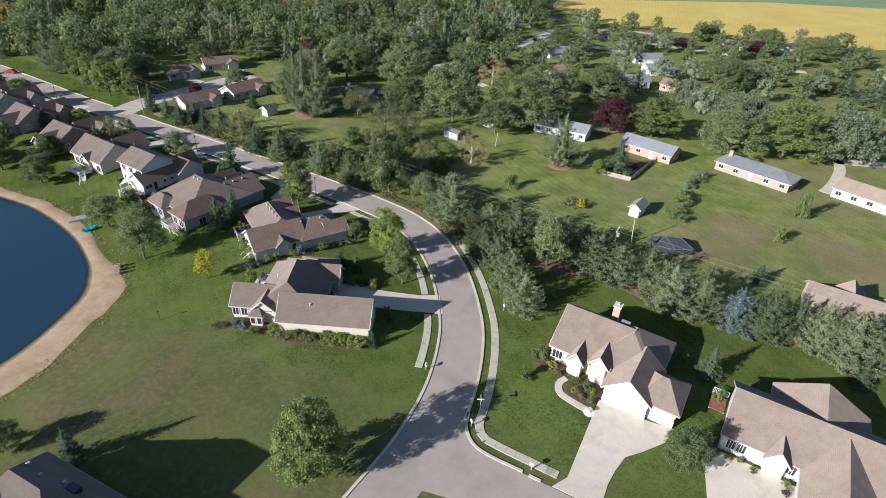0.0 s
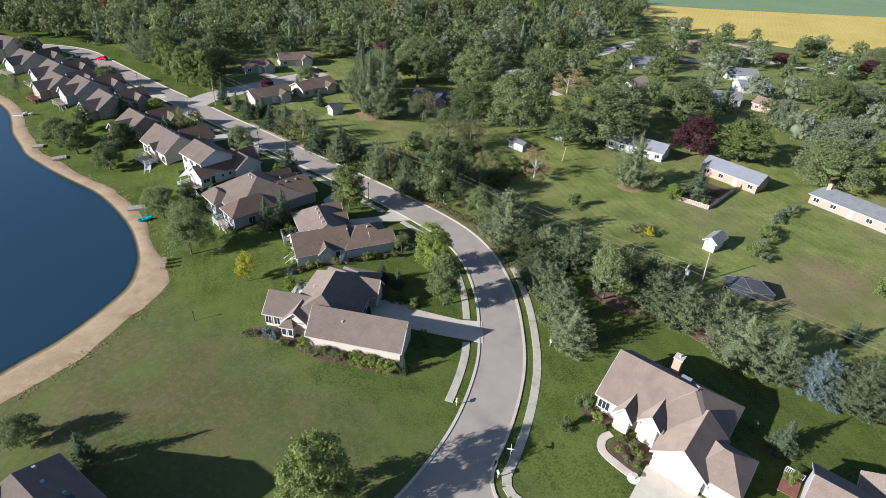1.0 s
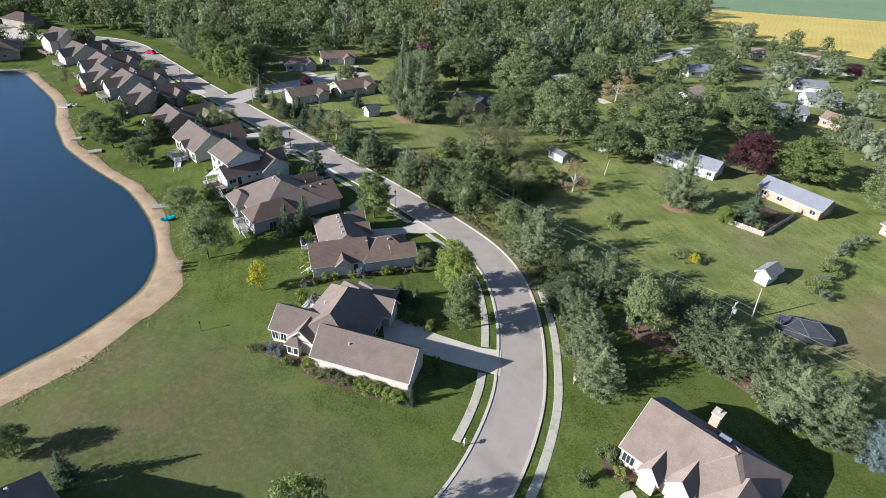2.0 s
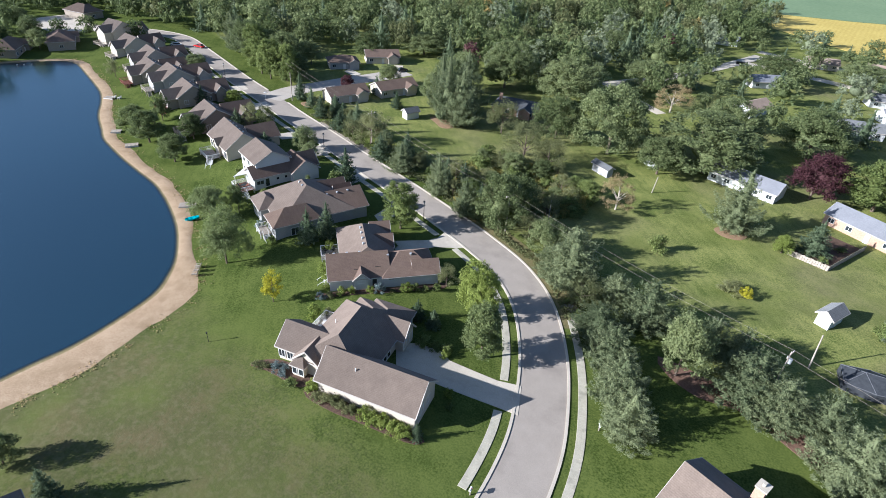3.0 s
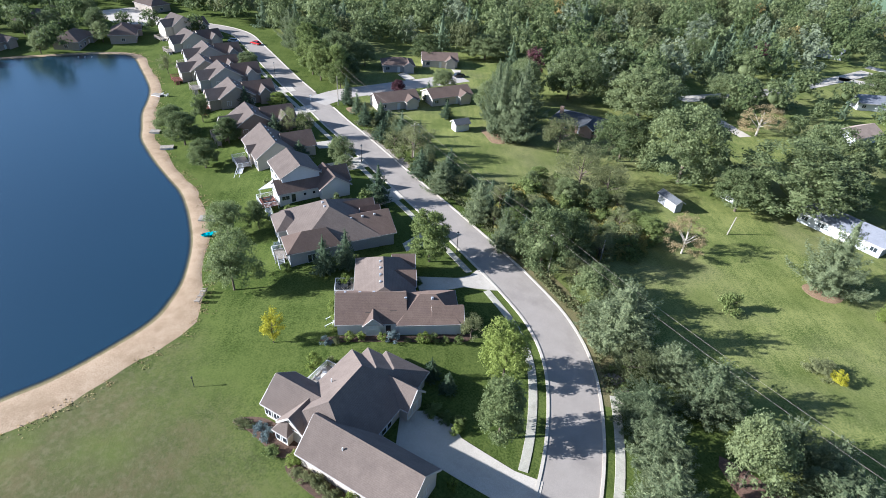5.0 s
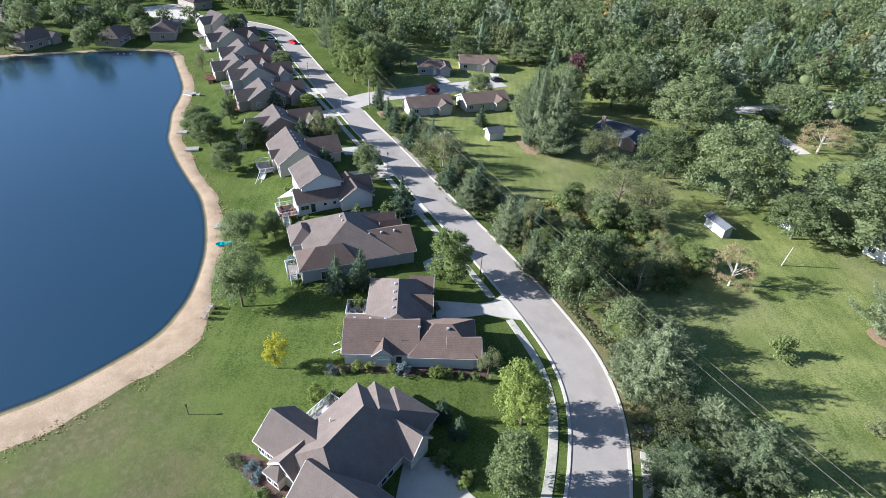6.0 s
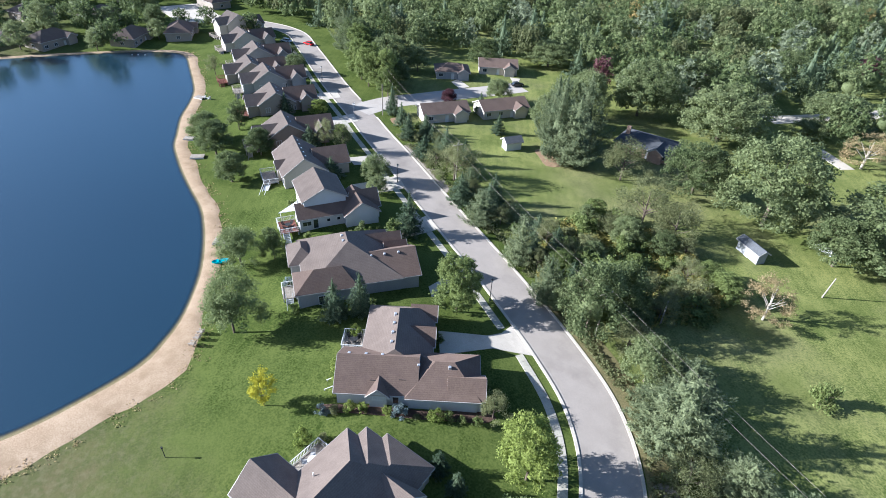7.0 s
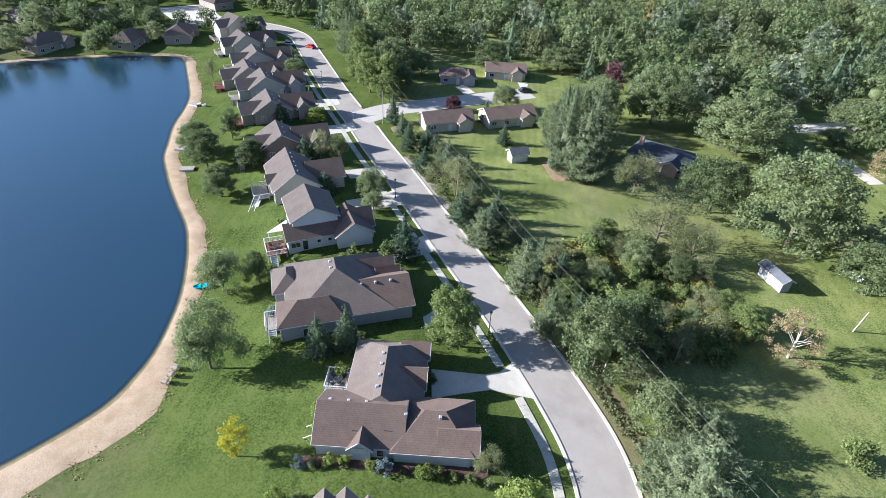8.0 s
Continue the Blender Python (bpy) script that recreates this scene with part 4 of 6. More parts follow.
def end_house():
    h = house("house", 27.0, 46.1, -15, "white fronted house with a taupe shingle roof")
    E = 3.0
    gable(h, 0, 19.6, 0.2, 12.2, E, 6.6, "u", SHINGLE, SIDING_WHITE)
    gable(h, 5.0, 17.4, 6.6, 15.2, E, 6.2, "v", SHINGLE, SIDING_CREAM, ends=(False, True))
    gable(h, 9.6, 18.0, -7.5, 6.5, E, 6.2, "v", SHINGLE, SIDING_WHITE, ends=(True, False))
    gable(h, 5.4, 8.6, -0.7, 5.0, E - 0.1, 4.7, "v", SHINGLE, WHITE, ends=(True, False))
    for u in (1.6, 2.9, 8.9):
        window(h, u, 0.2, 1.7, "s", 1.0, 1.5, 2)
    window(h, 7.4, -0.7, 1.4, "s", 0.9, 2.1, 0)
    deck(h, -2.2, 0.0, 7.6, 11.2, 0.25, -0.6, wood=REDWOOD, sides="n")
    return h


def plain_house(name, x, y, turn, length, depth, label, roof, wall, e=2.6, rise=1.9, hipped=False, chimney=False, porch=True, category="house", door=True):
    """A low single-storey house seen from afar."""
    h = house(name, x, y, turn, label, category)
    if hipped:
        k = min(length, depth) / 2
        hip(h, 0, length, 0, depth, e, (k, depth / 2), (length - k, depth / 2), e + rise, roof, wall)
    else:
        gable(h, 0, length, 0, depth, e, e + rise, "u", roof, wall)
    n = max(1, int(length / 3.6))
    for i in range(n):
        u = length * (i + 0.5) / n
        if i == n // 2 and door:
            bm = bmesh.new()
            box(bm, (u - 0.5, 0.36, 0.0), (u + 0.5, 0.5, 2.05))
            part("door", bm, WHITE, h, "white door")
        else:
            window(h, u, 0, 1.45, "s", 1.3, 1.0)
    if length > 8:
        window(h, 0, depth / 2, 1.45, "w", 1.2, 1.0)
        window(h, length, depth / 2, 1.45, "e", 1.2, 1.0)
    if porch and length > 8:
        gable(h, length * 0.62, length * 0.62 + 4.4, -1.4, depth * 0.5, e - 0.05, e + 1.2, "v", roof, wall, ends=(True, False))
    if chimney:
        bm = bmesh.new()
        u = length * (0.12 if chimney == 1 else 0.6)
        box(bm, (u - 0.5, depth * 0.45, e), (u + 0.5, depth * 0.45 + 0.8, e + rise + 0.9))
        part("chimney", bm, BRICK if chimney == 1 else WHITE, h, "masonry chimney")
    return h


corner_house()
second_house()
third_house()
fourth_house()
fifth_house()
for k, (x, y, turn, tall) in enumerate([(-134.0, 89.6, 75, 0), (-155.5, 96.5, 76, 0), (-174.0, 102.8, 77, 0), (-187.9, 103.1, 78, 0), (-202.0, 111.5, 78, 0), (-222.2, 115.9, 86, 0), (-240.5, 121.1, 95, 1)]):
    row_house(x, y, turn, tall, SHINGLE, (SIDING_BROWN, SIDING_TAN, SIDING_GREY, SIDING_TAN, SIDING_GREY, SIDING_CREAM, SIDING_CREAM)[k], k in (1, 3))
drive_house()
end_house()
h = house("house", 44.4, 83.0, -15, "cream house with taupe roof behind the pines")
gable(h, 0, 22, 0, 9.5, 2.9, 5.6, "u", SHINGLE, SIDING_CREAM)
gable(h, 5, 10, 5, 11, 2.9, 5.2, "v", SHINGLE, SIDING_CREAM)
gable(h, 13, 18, 5, 11.4, 2.9, 5.2, "v", SHINGLE, SIDING_CREAM)
h = house("house", -54.5, 2.0, -8, "dark slopes of a tall taupe shingle roof")
hip(h, -0.5, 14.9, 2.4, 12.9, 3.0, (4.0, 7.6), (9.2, 7.6), 8.8, SHINGLE, SIDING_CREAM)
gable(h, -1.5, 8.5, -9.0, 7.5, 3.0, 7.4, "v", SHINGLE, SIDING_CREAM, ends=(True, False))
gable(h, 12.0, 17.0, 3.6, 9.6, 3.0, 5.8, "u", SHINGLE, SIDING_CREAM, ends=(False, True))
vents(h, [(3.2, 9.6, 6.9), (6.0, 9.2, 7.2), (8.4, 10.0, 6.4)])
bm = bmesh.new()
box(bm, (9.6, 9.4, 6.3), (11.0, 10.3, 7.0))
part("skylight", bm, GLASS, h, "skylight pane")

plain_house("ranch_house", 9.4, 158.2, -24.5, 16.4, 7.8, "long low brick house with a pale metal roof", METALROOF, BRICK, porch=False)
plain_house("ranch_house", 36.3, 153.9, -30, 21, 8.6, "long low tan brick house with grey roof", SHINGLE_GREY, SIDING_TAN, chimney=1, hipped=True, porch=False)
plain_house("ranch_house", 65.0, 146.6, -33, 26, 9, "long low white house with tan roof", SHINGLE, SIDING_WHITE, chimney=2)
plain_house("ranch_house", -18.5, 163.5, -12, 18, 7.5, "low white house half hidden by a conifer", METALROOF, SIDING_WHITE, porch=False)
plain_house("ranch_house", -128.3, 132.6, 70, 14.2, 8.0, "low cream house with a brown roof", SHINGLE_DARK, SIDING_CREAM)
plain_house("ranch_house", -121.4, 149.0, 72, 15, 8.5, "low cream house with a brown roof", SHINGLE_DARK, SIDING_CREAM)
plain_house("ranch_house", -158.0, 160.0, 55, 12, 9, "low house with dark roof in tree shade", SHINGLE_DARK, SIDING_GREY, hipped=True)
plain_house("ranch_house", -154.5, 176.5, 50, 14, 9, "low cream house with brown roof and garage", SHINGLE_DARK, SIDING_CREAM)
plain_house("ranch_house", -88.0, 165.0, 15, 15, 11, "dark roofed house in deep tree shade", SHINGLE_SLATE, BRICK, hipped=True, chimney=1)
plain_house("shed", 16.2, 112.9, 68, 5.4, 3.3, "small white shed with grey shingle roof", SHINGLE_GREY, WHITE, e=2.3, rise=1.1, category="shed", porch=False)
plain_house("shed", -102.3, 139.6, 72, 5.0, 3.6, "white garden shed with a grey roof", SHINGLE_GREY, WHITE, e=2.2, rise=1.0, category="shed", porch=False)
plain_house("shed", -44.4, 146.9, -24, 6.4, 2.8, "weathered grey shed among shrubs", SHINGLE_GREY, SIDING_GREY, e=2.2, rise=0.7, category="shed", porch=False)
plain_house("shed", -35.2, 161.2, -20, 4.6, 3.0, "small white shed under trees", METALROOF, WHITE, e=2.0, rise=0.7, category="shed", porch=False)
for x, y, turn in ((-246.5, 88, 140), (-244, 108, 155), (-256, 60, 120), (-268, 40, 110), (-282, 84, 130), (-300, 60, 115), (-290, 142, 190), (-318, 108, 150)):
    plain_house("lake_house", x, y, turn, 15, 10, "house with brown hipped roof across the pond", SHINGLE_DARK, SIDING_TAN, e=3.2, rise=2.8, hipped=True)
for x, y, turn, roof, wall in ((6, 336, -10, SHINGLE, SIDING_WHITE), (18, 256, 30, METALROOF, SIDING_WHITE), (6, 231, 20, SHINGLE_GREY, SIDING_WHITE), (12, 277, 20, SHINGLE_GREY, SIDING_WHITE),
                               (-64, 342, 10, METALROOF, SIDING_WHITE), (-20, 226, 70, SHINGLE, SIDING_WHITE), (22, 235, -30, SHINGLE_DARK, BRICK), (54, 341, -20, SHINGLE_GREY, SIDING_WHITE),
                               (92, 340, 40, SHINGLE, SIDING_WHITE), (-16, 326, 20, SHINGLE, SIDING_CREAM), (-28, 268, 40, METALROOF, SIDING_WHITE), (-112, 226, 30, SHINGLE_DARK, BRICK), (120, 300, -20, SHINGLE, SIDING_CREAM)):
    plain_house("town_house", x, y, turn, 14, 8, "small house among trees beside the fields", roof, wall, porch=False)


# ---- trees ----
def cards(centres, normals, size, rng, stretch=1.5, along=None, loose=0.75, plain=False):
    """A leaf clump at each place, facing roughly along its normal: a small kinked diamond, or one plain triangle; a slim one along a bough."""
    n = len(centres)
    nrm = normals + rng.normal(0, loose, (n, 3))
    nrm /= np.linalg.norm(nrm, axis=1)[:, None] + 1e-9
    t = np.cross(nrm, rng.normal(0, 1, (n, 3))) if along is None else along + rng.normal(0, 0.35, (n, 3))
    t -= nrm * (t * nrm).sum(1)[:, None]
    t /= np.linalg.norm(t, axis=1)[:, None] + 1e-9
    b = np.cross(nrm, t)
    s = (size * 1.25 * rng.uniform(0.55, 1.4, n))[:, None]
    if plain:
        wide, far = (0.5, 0.75) if along is None else (0.3, 1.1)
        v = np.stack([centres - t * s * 0.45 - b * s * wide, centres + t * s * far, centres - t * s * 0.45 + b * s * wide], 1).reshape(-1, 3)
        return v, np.arange(n * 3).reshape(-1, 3)
    kink = nrm * s * 0.25
    v = np.stack([centres - t * s * 0.5 * stretch, centres - b * s * 0.5 + kink, centres + t * s * 0.5 * stretch, centres + b * s * 0.5 + kink], 1).reshape(-1, 3)
    k = np.arange(n) * 4
    f = np.concatenate([np.stack([k, k + 1, k + 2], 1), np.stack([k, k + 2, k + 3], 1)])
    return v, f


def ball(rng, n):
    d = rng.normal(0, 1, (n, 3))
    return d / np.linalg.norm(d, axis=1)[:, None]


def broad_crown(seed, width, height, leaf, count, lobes=60, size=0.09, base=None, core=True, plain=False, peak=0.42, uneven=0.16):
    """Sprays of leaves at the ends of limbs that reach out and up from the trunk to an uneven, rounded outline."""
    rng = np.random.default_rng(seed)
    if not plain:
        leaf, count, plain = leaf * 0.62, int(count * 2.4), True
    base = height * 0.03 if base is None else base
    mid = base + (height - base) * peak
    bulges, swell = ball(rng, 9), rng.normal(0, uneven, 9)
    d = ball(rng, lobes)
    d[:, 2] = np.where(d[:, 2] < -0.55, -d[:, 2], d[:, 2])
    reach = 1 + (np.clip(d @ bulges.T, 0, 1) ** 3 @ swell)
    reach = np.clip(reach, 0.6, 1.25) * np.where(rng.random(lobes) < 0.66, rng.uniform(0.86, 1.0, lobes), rng.uniform(0.5, 0.84, lobes))
    up = np.where(d[:, 2] > 0, height - mid, mid - base)
    q = np.stack([d[:, 0] * width * 0.5, d[:, 1] * width * 0.5, d[:, 2] * up], 1) * (reach * (1 - size))[:, None]
    q[:, 2] += mid
    out = d + np.array([0, 0, 0.35])
    out /= np.linalg.norm(out, axis=1)[:, None]
    share = rng.uniform(0.6, 1.5, lobes)
    pick = rng.choice(lobes, count, p=share / share.sum())
    flat = np.array([1.0, 1.0, 0.75]) * (width * size * np.sqrt(share))[pick][:, None]
    r = ball(rng, count) * (rng.random((count, 1)) ** 0.45)
    p = q[pick] + r * flat + out[pick] * (rng.uniform(-0.4, 1.3, (count, 1)) * width * size * 0.6)
    p[:, 2] = np.clip(p[:, 2], base * 0.6, None)
    v, f = cards(p, r * 0.5 + out[pick] * 0.55 + np.array([0, 0, 0.35]), leaf, rng, plain=plain)
    if core:
        bm = bmesh.new()
        bmesh.ops.create_icosphere(bm, subdivisions=2 if count > 1500 else 1, radius=1)
        for k in bm.verts:
            k.co = Vector((k.co.x * width * 0.2, k.co.y * width * 0.2, mid + k.co.z * (height - mid if k.co.z > 0 else mid - base) * 0.4)) * 1.0 + Vector(rng.normal(0, width * 0.02, 3))
        v, f = joined(v, f, bm)
    return v, f


def joined(v, f, bm):
    cv = np.array([x.co[:] for x in bm.verts])
    bm.verts.index_update()
    cf = np.array([[x.index for x in g.verts] for g in bm.faces]) + len(v)
    bm.free()
    return np.vstack([v, cv]), np.vstack([f, cf])


def needle_crown(seed, width, height, leaf, count, base=0.08, power=0.75, tiers=13, ragged=0.25, plain=False, lift=0.16):
    """Tiers of boughs that lift at their ends, each clad in tufts of needles."""
    rng = np.random.default_rng(seed)
    if not plain:
        leaf, count, plain = leaf * 0.8, int(count * 2.2), True
    pts, nrm, run = [], [], []
    boughs = []
    for t in range(tiers):
        f = t / (tiers - 1)
        rad = width / 2 * (1 - f) ** power + 0.02 * width
        z = height * (base + (0.95 - base) * f)
        n = max(3, int(9 * (1 - f) + 3))
        for k in range(n):
            a = 2 * math.pi * (k + rng.uniform(0, 1)) / n
            boughs.append((a, z + rng.normal(0, height * 0.02), rad * (1 + rng.normal(0, ragged))))
    tot = sum(max(b[2], 0.03 * width) ** 1.4 for b in boughs)
    for a, z, rad in boughs:
        rad = max(rad, 0.02 * width)
        m = max(3, int(count * rad ** 1.4 / tot))
        s = rng.uniform(0.12, 1.0, m) ** 0.6
        d = np.array([math.cos(a), math.sin(a), 0])
        side = np.array([-math.sin(a), math.cos(a), 0])
        wide = rad * 0.24 * (1.12 - s)
        p = d * (s * rad)[:, None] + side * (rng.normal(0, 1, m) * wide)[:, None]
        p[:, 2] = z - 0.10 * rad * s + lift * rad * s ** 3 + rng.normal(0, 0.018 * height, m)
        pts.append(p)
        nrm.append(np.tile(d * 0.45 + np.array([0, 0, 0.8]), (m, 1)))
        run.append(np.tile(d + np.array([0, 0, 0.45]), (m, 1)))
    v, f = cards(np.vstack(pts), np.vstack(nrm), leaf, rng, 2.3, np.vstack(run), 0.5, plain)
    bm = bmesh.new()
    bmesh.ops.create_cone(bm, cap_ends=True, segments=9, radius1=width * 0.25, radius2=0.02 * width, depth=height * 0.84, matrix=Matrix.Translation((0, 0, height * (base + 0.42))))
    bmesh.ops.triangulate(bm, faces=bm.faces)
    return joined(v, f, bm)


def trunk_mesh(name, height, radius, limbs, spread, seed, bark):
    rng = random.Random(seed)
    bm = bmesh.new()
    rod(bm, (0, 0, -0.4), (0, 0, height * 0.45), radius, radius * 0.7, 7)
    rod(bm, (0, 0, height * 0.45), (rng.uniform(-0.2, 0.2), rng.uniform(-0.2, 0.2), height * 0.85), radius * 0.7, radius * 0.15, 6)
    for k in range(limbs):
        a = 2 * math.pi * (k + rng.random()) / max(limbs, 1)
        z = height * rng.uniform(0.18, 0.5)
        rod(bm, (0, 0, z), (math.cos(a) * spread, math.sin(a) * spread, z + height * rng.uniform(0.2, 0.36)), radius * 0.42, radius * 0.08, 5)
    me = bpy.data.meshes.new(name)
    bm.to_mesh(me)
    bm.free()
    me.materials.append(bark)
    return me


KINDS = {}


def kind(key, name, label, category, maker, width, height, variants=2, bark=None, radius=0.2, limbs=5):
    made = []
    for s in range(variants):
        v, f = maker(s + 11 * len(KINDS))
        made.append((mesh("crown", v, f, LEAF[key.split("_")[0]]), trunk_mesh("trunk", height, radius, limbs, width * 0.3, s, bark or BARK)))
    KINDS[key] = (name, label, category, made, width, height)


kind("maple", "maple_tree", "leafy green shade tree with rounded crown on grass", "tree", lambda s: broad_crown(s, 8, 9, 0.28, 4300, lobes=130, size=0.095), 8, 9, 3)
kind("maple_big", "shade_tree", "tall broad green shade tree", "tree", lambda s: broad_crown(s + 50, 18, 18, 0.50, 7000, lobes=240, size=0.07), 18, 18, 4, radius=0.45, limbs=7)
kind("locust", "locust_tree", "airy pale green tree on the lawn", "tree", lambda s: broad_crown(s + 80, 9, 10, 0.25, 6200, lobes=150, size=0.095, uneven=0.2), 9, 10, 3, limbs=9)
kind("linden", "linden_tree", "green oval street tree with feathery leaves", "tree", lambda s: broad_crown(s + 5, 6.6, 11, 0.25, 7000, lobes=150, size=0.10, base=0.8, peak=0.36), 6.6, 11, 1)
kind("ginkgo", "yellow_green_tree", "bright yellow-green leafy tree", "tree", lambda s: broad_crown(s + 7, 7, 11, 0.27, 5400, lobes=140, size=0.095, peak=0.36), 7, 11, 2)
kind("pine", "white_pine", "soft blue-green white pine in a row", "tree", lambda s: needle_crown(s + 3, 7.6, 10.5, 0.22, 5400, power=0.56, tiers=16, ragged=0.16, lift=0.42, base=0.04), 7.6, 10.5, 4, radius=0.18, limbs=0)
kind("pine_big", "white_pine", "tall ragged blue-green white pine", "tree", lambda s: needle_crown(s + 9, 13, 22, 0.36, 7500, power=0.7, tiers=15, ragged=0.28, lift=0.42), 13, 22, 2, radius=0.35, limbs=0)
kind("spruce", "spruce_tree", "dark green cone-shaped spruce on grass", "tree", lambda s: needle_crown(s + 4, 4.6, 8.5, 0.21, 2500, power=0.8, tiers=14, ragged=0.14), 4.6, 8.5, 3, radius=0.14, limbs=0)
kind("bluespruce", "blue_spruce", "pale blue-grey spruce beside dark pines", "tree", lambda s: needle_crown(s + 6, 6.0, 9, 0.25, 4500, power=0.75, tiers=13), 6, 9, 1, radius=0.15, limbs=0)
kind("wispy", "open_tree", "thin olive-brown tree with open branches", "tree", lambda s: broad_crown(s + 8, 8, 8, 0.20, 3000, lobes=80, size=0.10, core=False, uneven=0.35), 8, 8, 3, radius=0.16, limbs=11)
kind("poplar", "green_tree", "tall bright green leafy tree beside the street", "tree", lambda s: broad_crown(s + 21, 9, 14, 0.33, 6600, lobes=200, size=0.08, peak=0.36), 9, 14, 2, radius=0.25)
kind("redleaf", "red_leaf_tree", "round tree with dark red leaves", "tree", lambda s: broad_crown(s + 12, 11, 11, 0.34, 6000, lobes=150, size=0.085), 11, 11, 1, radius=0.25)
kind("silver", "silver_tree", "broad silvery green leafy tree", "tree", lambda s: broad_crown(s + 13, 16, 13, 0.46, 7000, lobes=220, size=0.07), 16, 13, 1, radius=0.35)
kind("yellow", "yellow_tree", "small bright yellow-leaved tree", "tree", lambda s: broad_crown(s + 14, 4, 5.6, 0.19, 1900, lobes=60, size=0.12, core=False, uneven=0.25), 4, 5.6, 1, radius=0.09, limbs=8)
kind("goldenrod", "goldenrod_shrub", "yellowing goldenrod shrub in rough growth", "bush", lambda s: broad_crown(s + 18, 4, 2.2, 0.18, 1300, lobes=40, size=0.12, base=0.0, peak=0.3, uneven=0.3), 4, 2.2, 2, radius=0.05, limbs=4)
kind("birch", "birch_tree", "pale-barked birch with thin browning leaves", "tree", lambda s: broad_crown(s + 15, 7, 8, 0.22, 1900, lobes=60, size=0.10, core=False, uneven=0.35), 7, 8, 1, PALEBARK, 0.22, 10)
kind("bush", "bush", "rounded green shrub on the lawn", "bush", lambda s: broad_crown(s + 16, 2.4, 1.8, 0.17, 620, lobes=22, size=0.15, base=0.0, peak=0.3), 2.4, 1.8, 3, radius=0.05, limbs=3)
kind("scrub", "scrub_bush", "olive-brown wild shrub in rough grass", "bush", lambda s: broad_crown(s + 17, 5, 3.2, 0.23, 1200, lobes=36, size=0.13, base=0.0, peak=0.3, uneven=0.35), 5, 3.2, 3, radius=0.06, limbs=5)
for key in ("ginkgo", "silver", "linden", "redleaf", "bluespruce", "maple"):
    kind(key + "_shrub", "shrub", "leafy garden shrub in a bed", "bush", lambda s: broad_crown(s + 30, 2.4, 1.8, 0.17, 620, lobes=22, size=0.15, base=0.0, peak=0.3), 2.4, 1.8, 1, radius=0.05, limbs=3)
SEEDED = random.Random(5)


def plant(key, x, y, h, w, label="", sink=0.0):
    """A tree or shrub of the kind, h high and w wide, on the land."""
    if w < 3.7 and key + "_shrub" in KINDS:
        key += "_shrub"
    name, text, category, made, w0, h0 = KINDS[key]
    root = tagged(new(name), label or text, category)
    crown, trunk = made[SEEDED.randrange(len(made))]
    root.matrix_basis = pose(x, y, at(x, y) - sink, rz=SEEDED.uniform(0, 360)) @ Matrix.Diagonal((w / w0, w / w0, h / h0, 1))
    for nm, me in (("trunk", trunk), ("crown", crown)):
        ob = new(nm, me)
        ob.parent = root
    return root

# trees and shrubs that stand alone or in rows
plant("poplar", -22.9, 24.3, 12.6, 8.8, "dense oval green tree on the lawn")
plant("maple", 22.5, 41.4, 8.2, 5.9)
plant("spruce", -52.3, 16.6, 6.1, 3.1)
plant("maple", -62.3, 15.3, 4.9, 5.2)
plant("spruce", 27.4, 61.5, 6.6, 3.8)
plant("maple", -0.1, 50.7, 2.4, 2.0)
plant("pine", -4.0, 68.4, 9.0, 7.7)
plant("pine", -7.2, 73.3, 9.9, 8.6)
plant("pine", -10.9, 79.6, 9.0, 8.4)
plant("pine", -15.6, 85.3, 6.7, 9.1)
plant("wispy", -21.0, 90.6, 5.1, 7.5)
plant("maple", -34.2, 101.7, 7.9, 8.6)
plant("pine", -25.4, 95.4, 13.1, 10.7)
plant("pine", -16.5, 95.6, 6.8, 7.0)
plant("pine", -9.8, 93.4, 10.0, 9.6)
plant("maple", -1.9, 84.5, 12.6, 7.6)
plant("pine", 0.7, 93.1, 8.2, 5.9)
plant("pine", 4.9, 92.8, 8.5, 7.7)
plant("pine", 8.0, 87.2, 9.4, 11.7)
plant("pine", 12.3, 84.9, 8.8, 8.6)
plant("pine", 17.9, 86.4, 9.0, 6.6)
plant("pine", 21.7, 79.6, 10.3, 11.4)
plant("pine", 27.0, 78.9, 11.1, 9.3)
plant("bluespruce", 33.2, 77.8, 8.4, 7.3)
plant("pine", 38.1, 76.8, 10.6, 8.4)
plant("spruce", 42.6, 77.2, 9.4, 5.5)
plant("pine", 45.9, 75.6, 10.0, 8.1)
plant("pine", 49.6, 73.0, 11.0, 10.1)
plant("pine", 54.2, 74.0, 11.7, 9.0)
plant("spruce", 50.8, 68.0, 5.1, 3.6)
plant("ginkgo", -33.5, 76.5, 11.2, 7.1)
plant("linden", -27.3, 67.9, 11.2, 6.7)
plant("spruce", -40.5, 68.5, 4.4, 2.7)
plant("poplar", -61.9, 89.2, 11.0, 8.0)
plant("spruce", -71.2, 72.0, 8.5, 4.3)
plant("spruce", -69.9, 75.9, 8.7, 4.2)
plant("locust", -79.3, 58.7, 11.7, 8.9)
plant("locust", -95.8, 66.5, 8.0, 7.8)
plant("locust", -93.6, 72.0, 7.1, 4.3)
plant("yellow", -62.5, 56.2, 5.9, 3.7)
plant("spruce", -85.2, 96.5, 10.0, 5.4)
plant("bush", -85.2, 92.8, 4.2, 3.7)
plant("maple", -107.0, 102.6, 7.2, 6.7)
plant("spruce", -113.3, 95.1, 5.4, 5.1)
plant("maple", -102.1, 100.2, 3.8, 4.7)
plant("spruce", -129.9, 98.5, 6.5, 5.4)
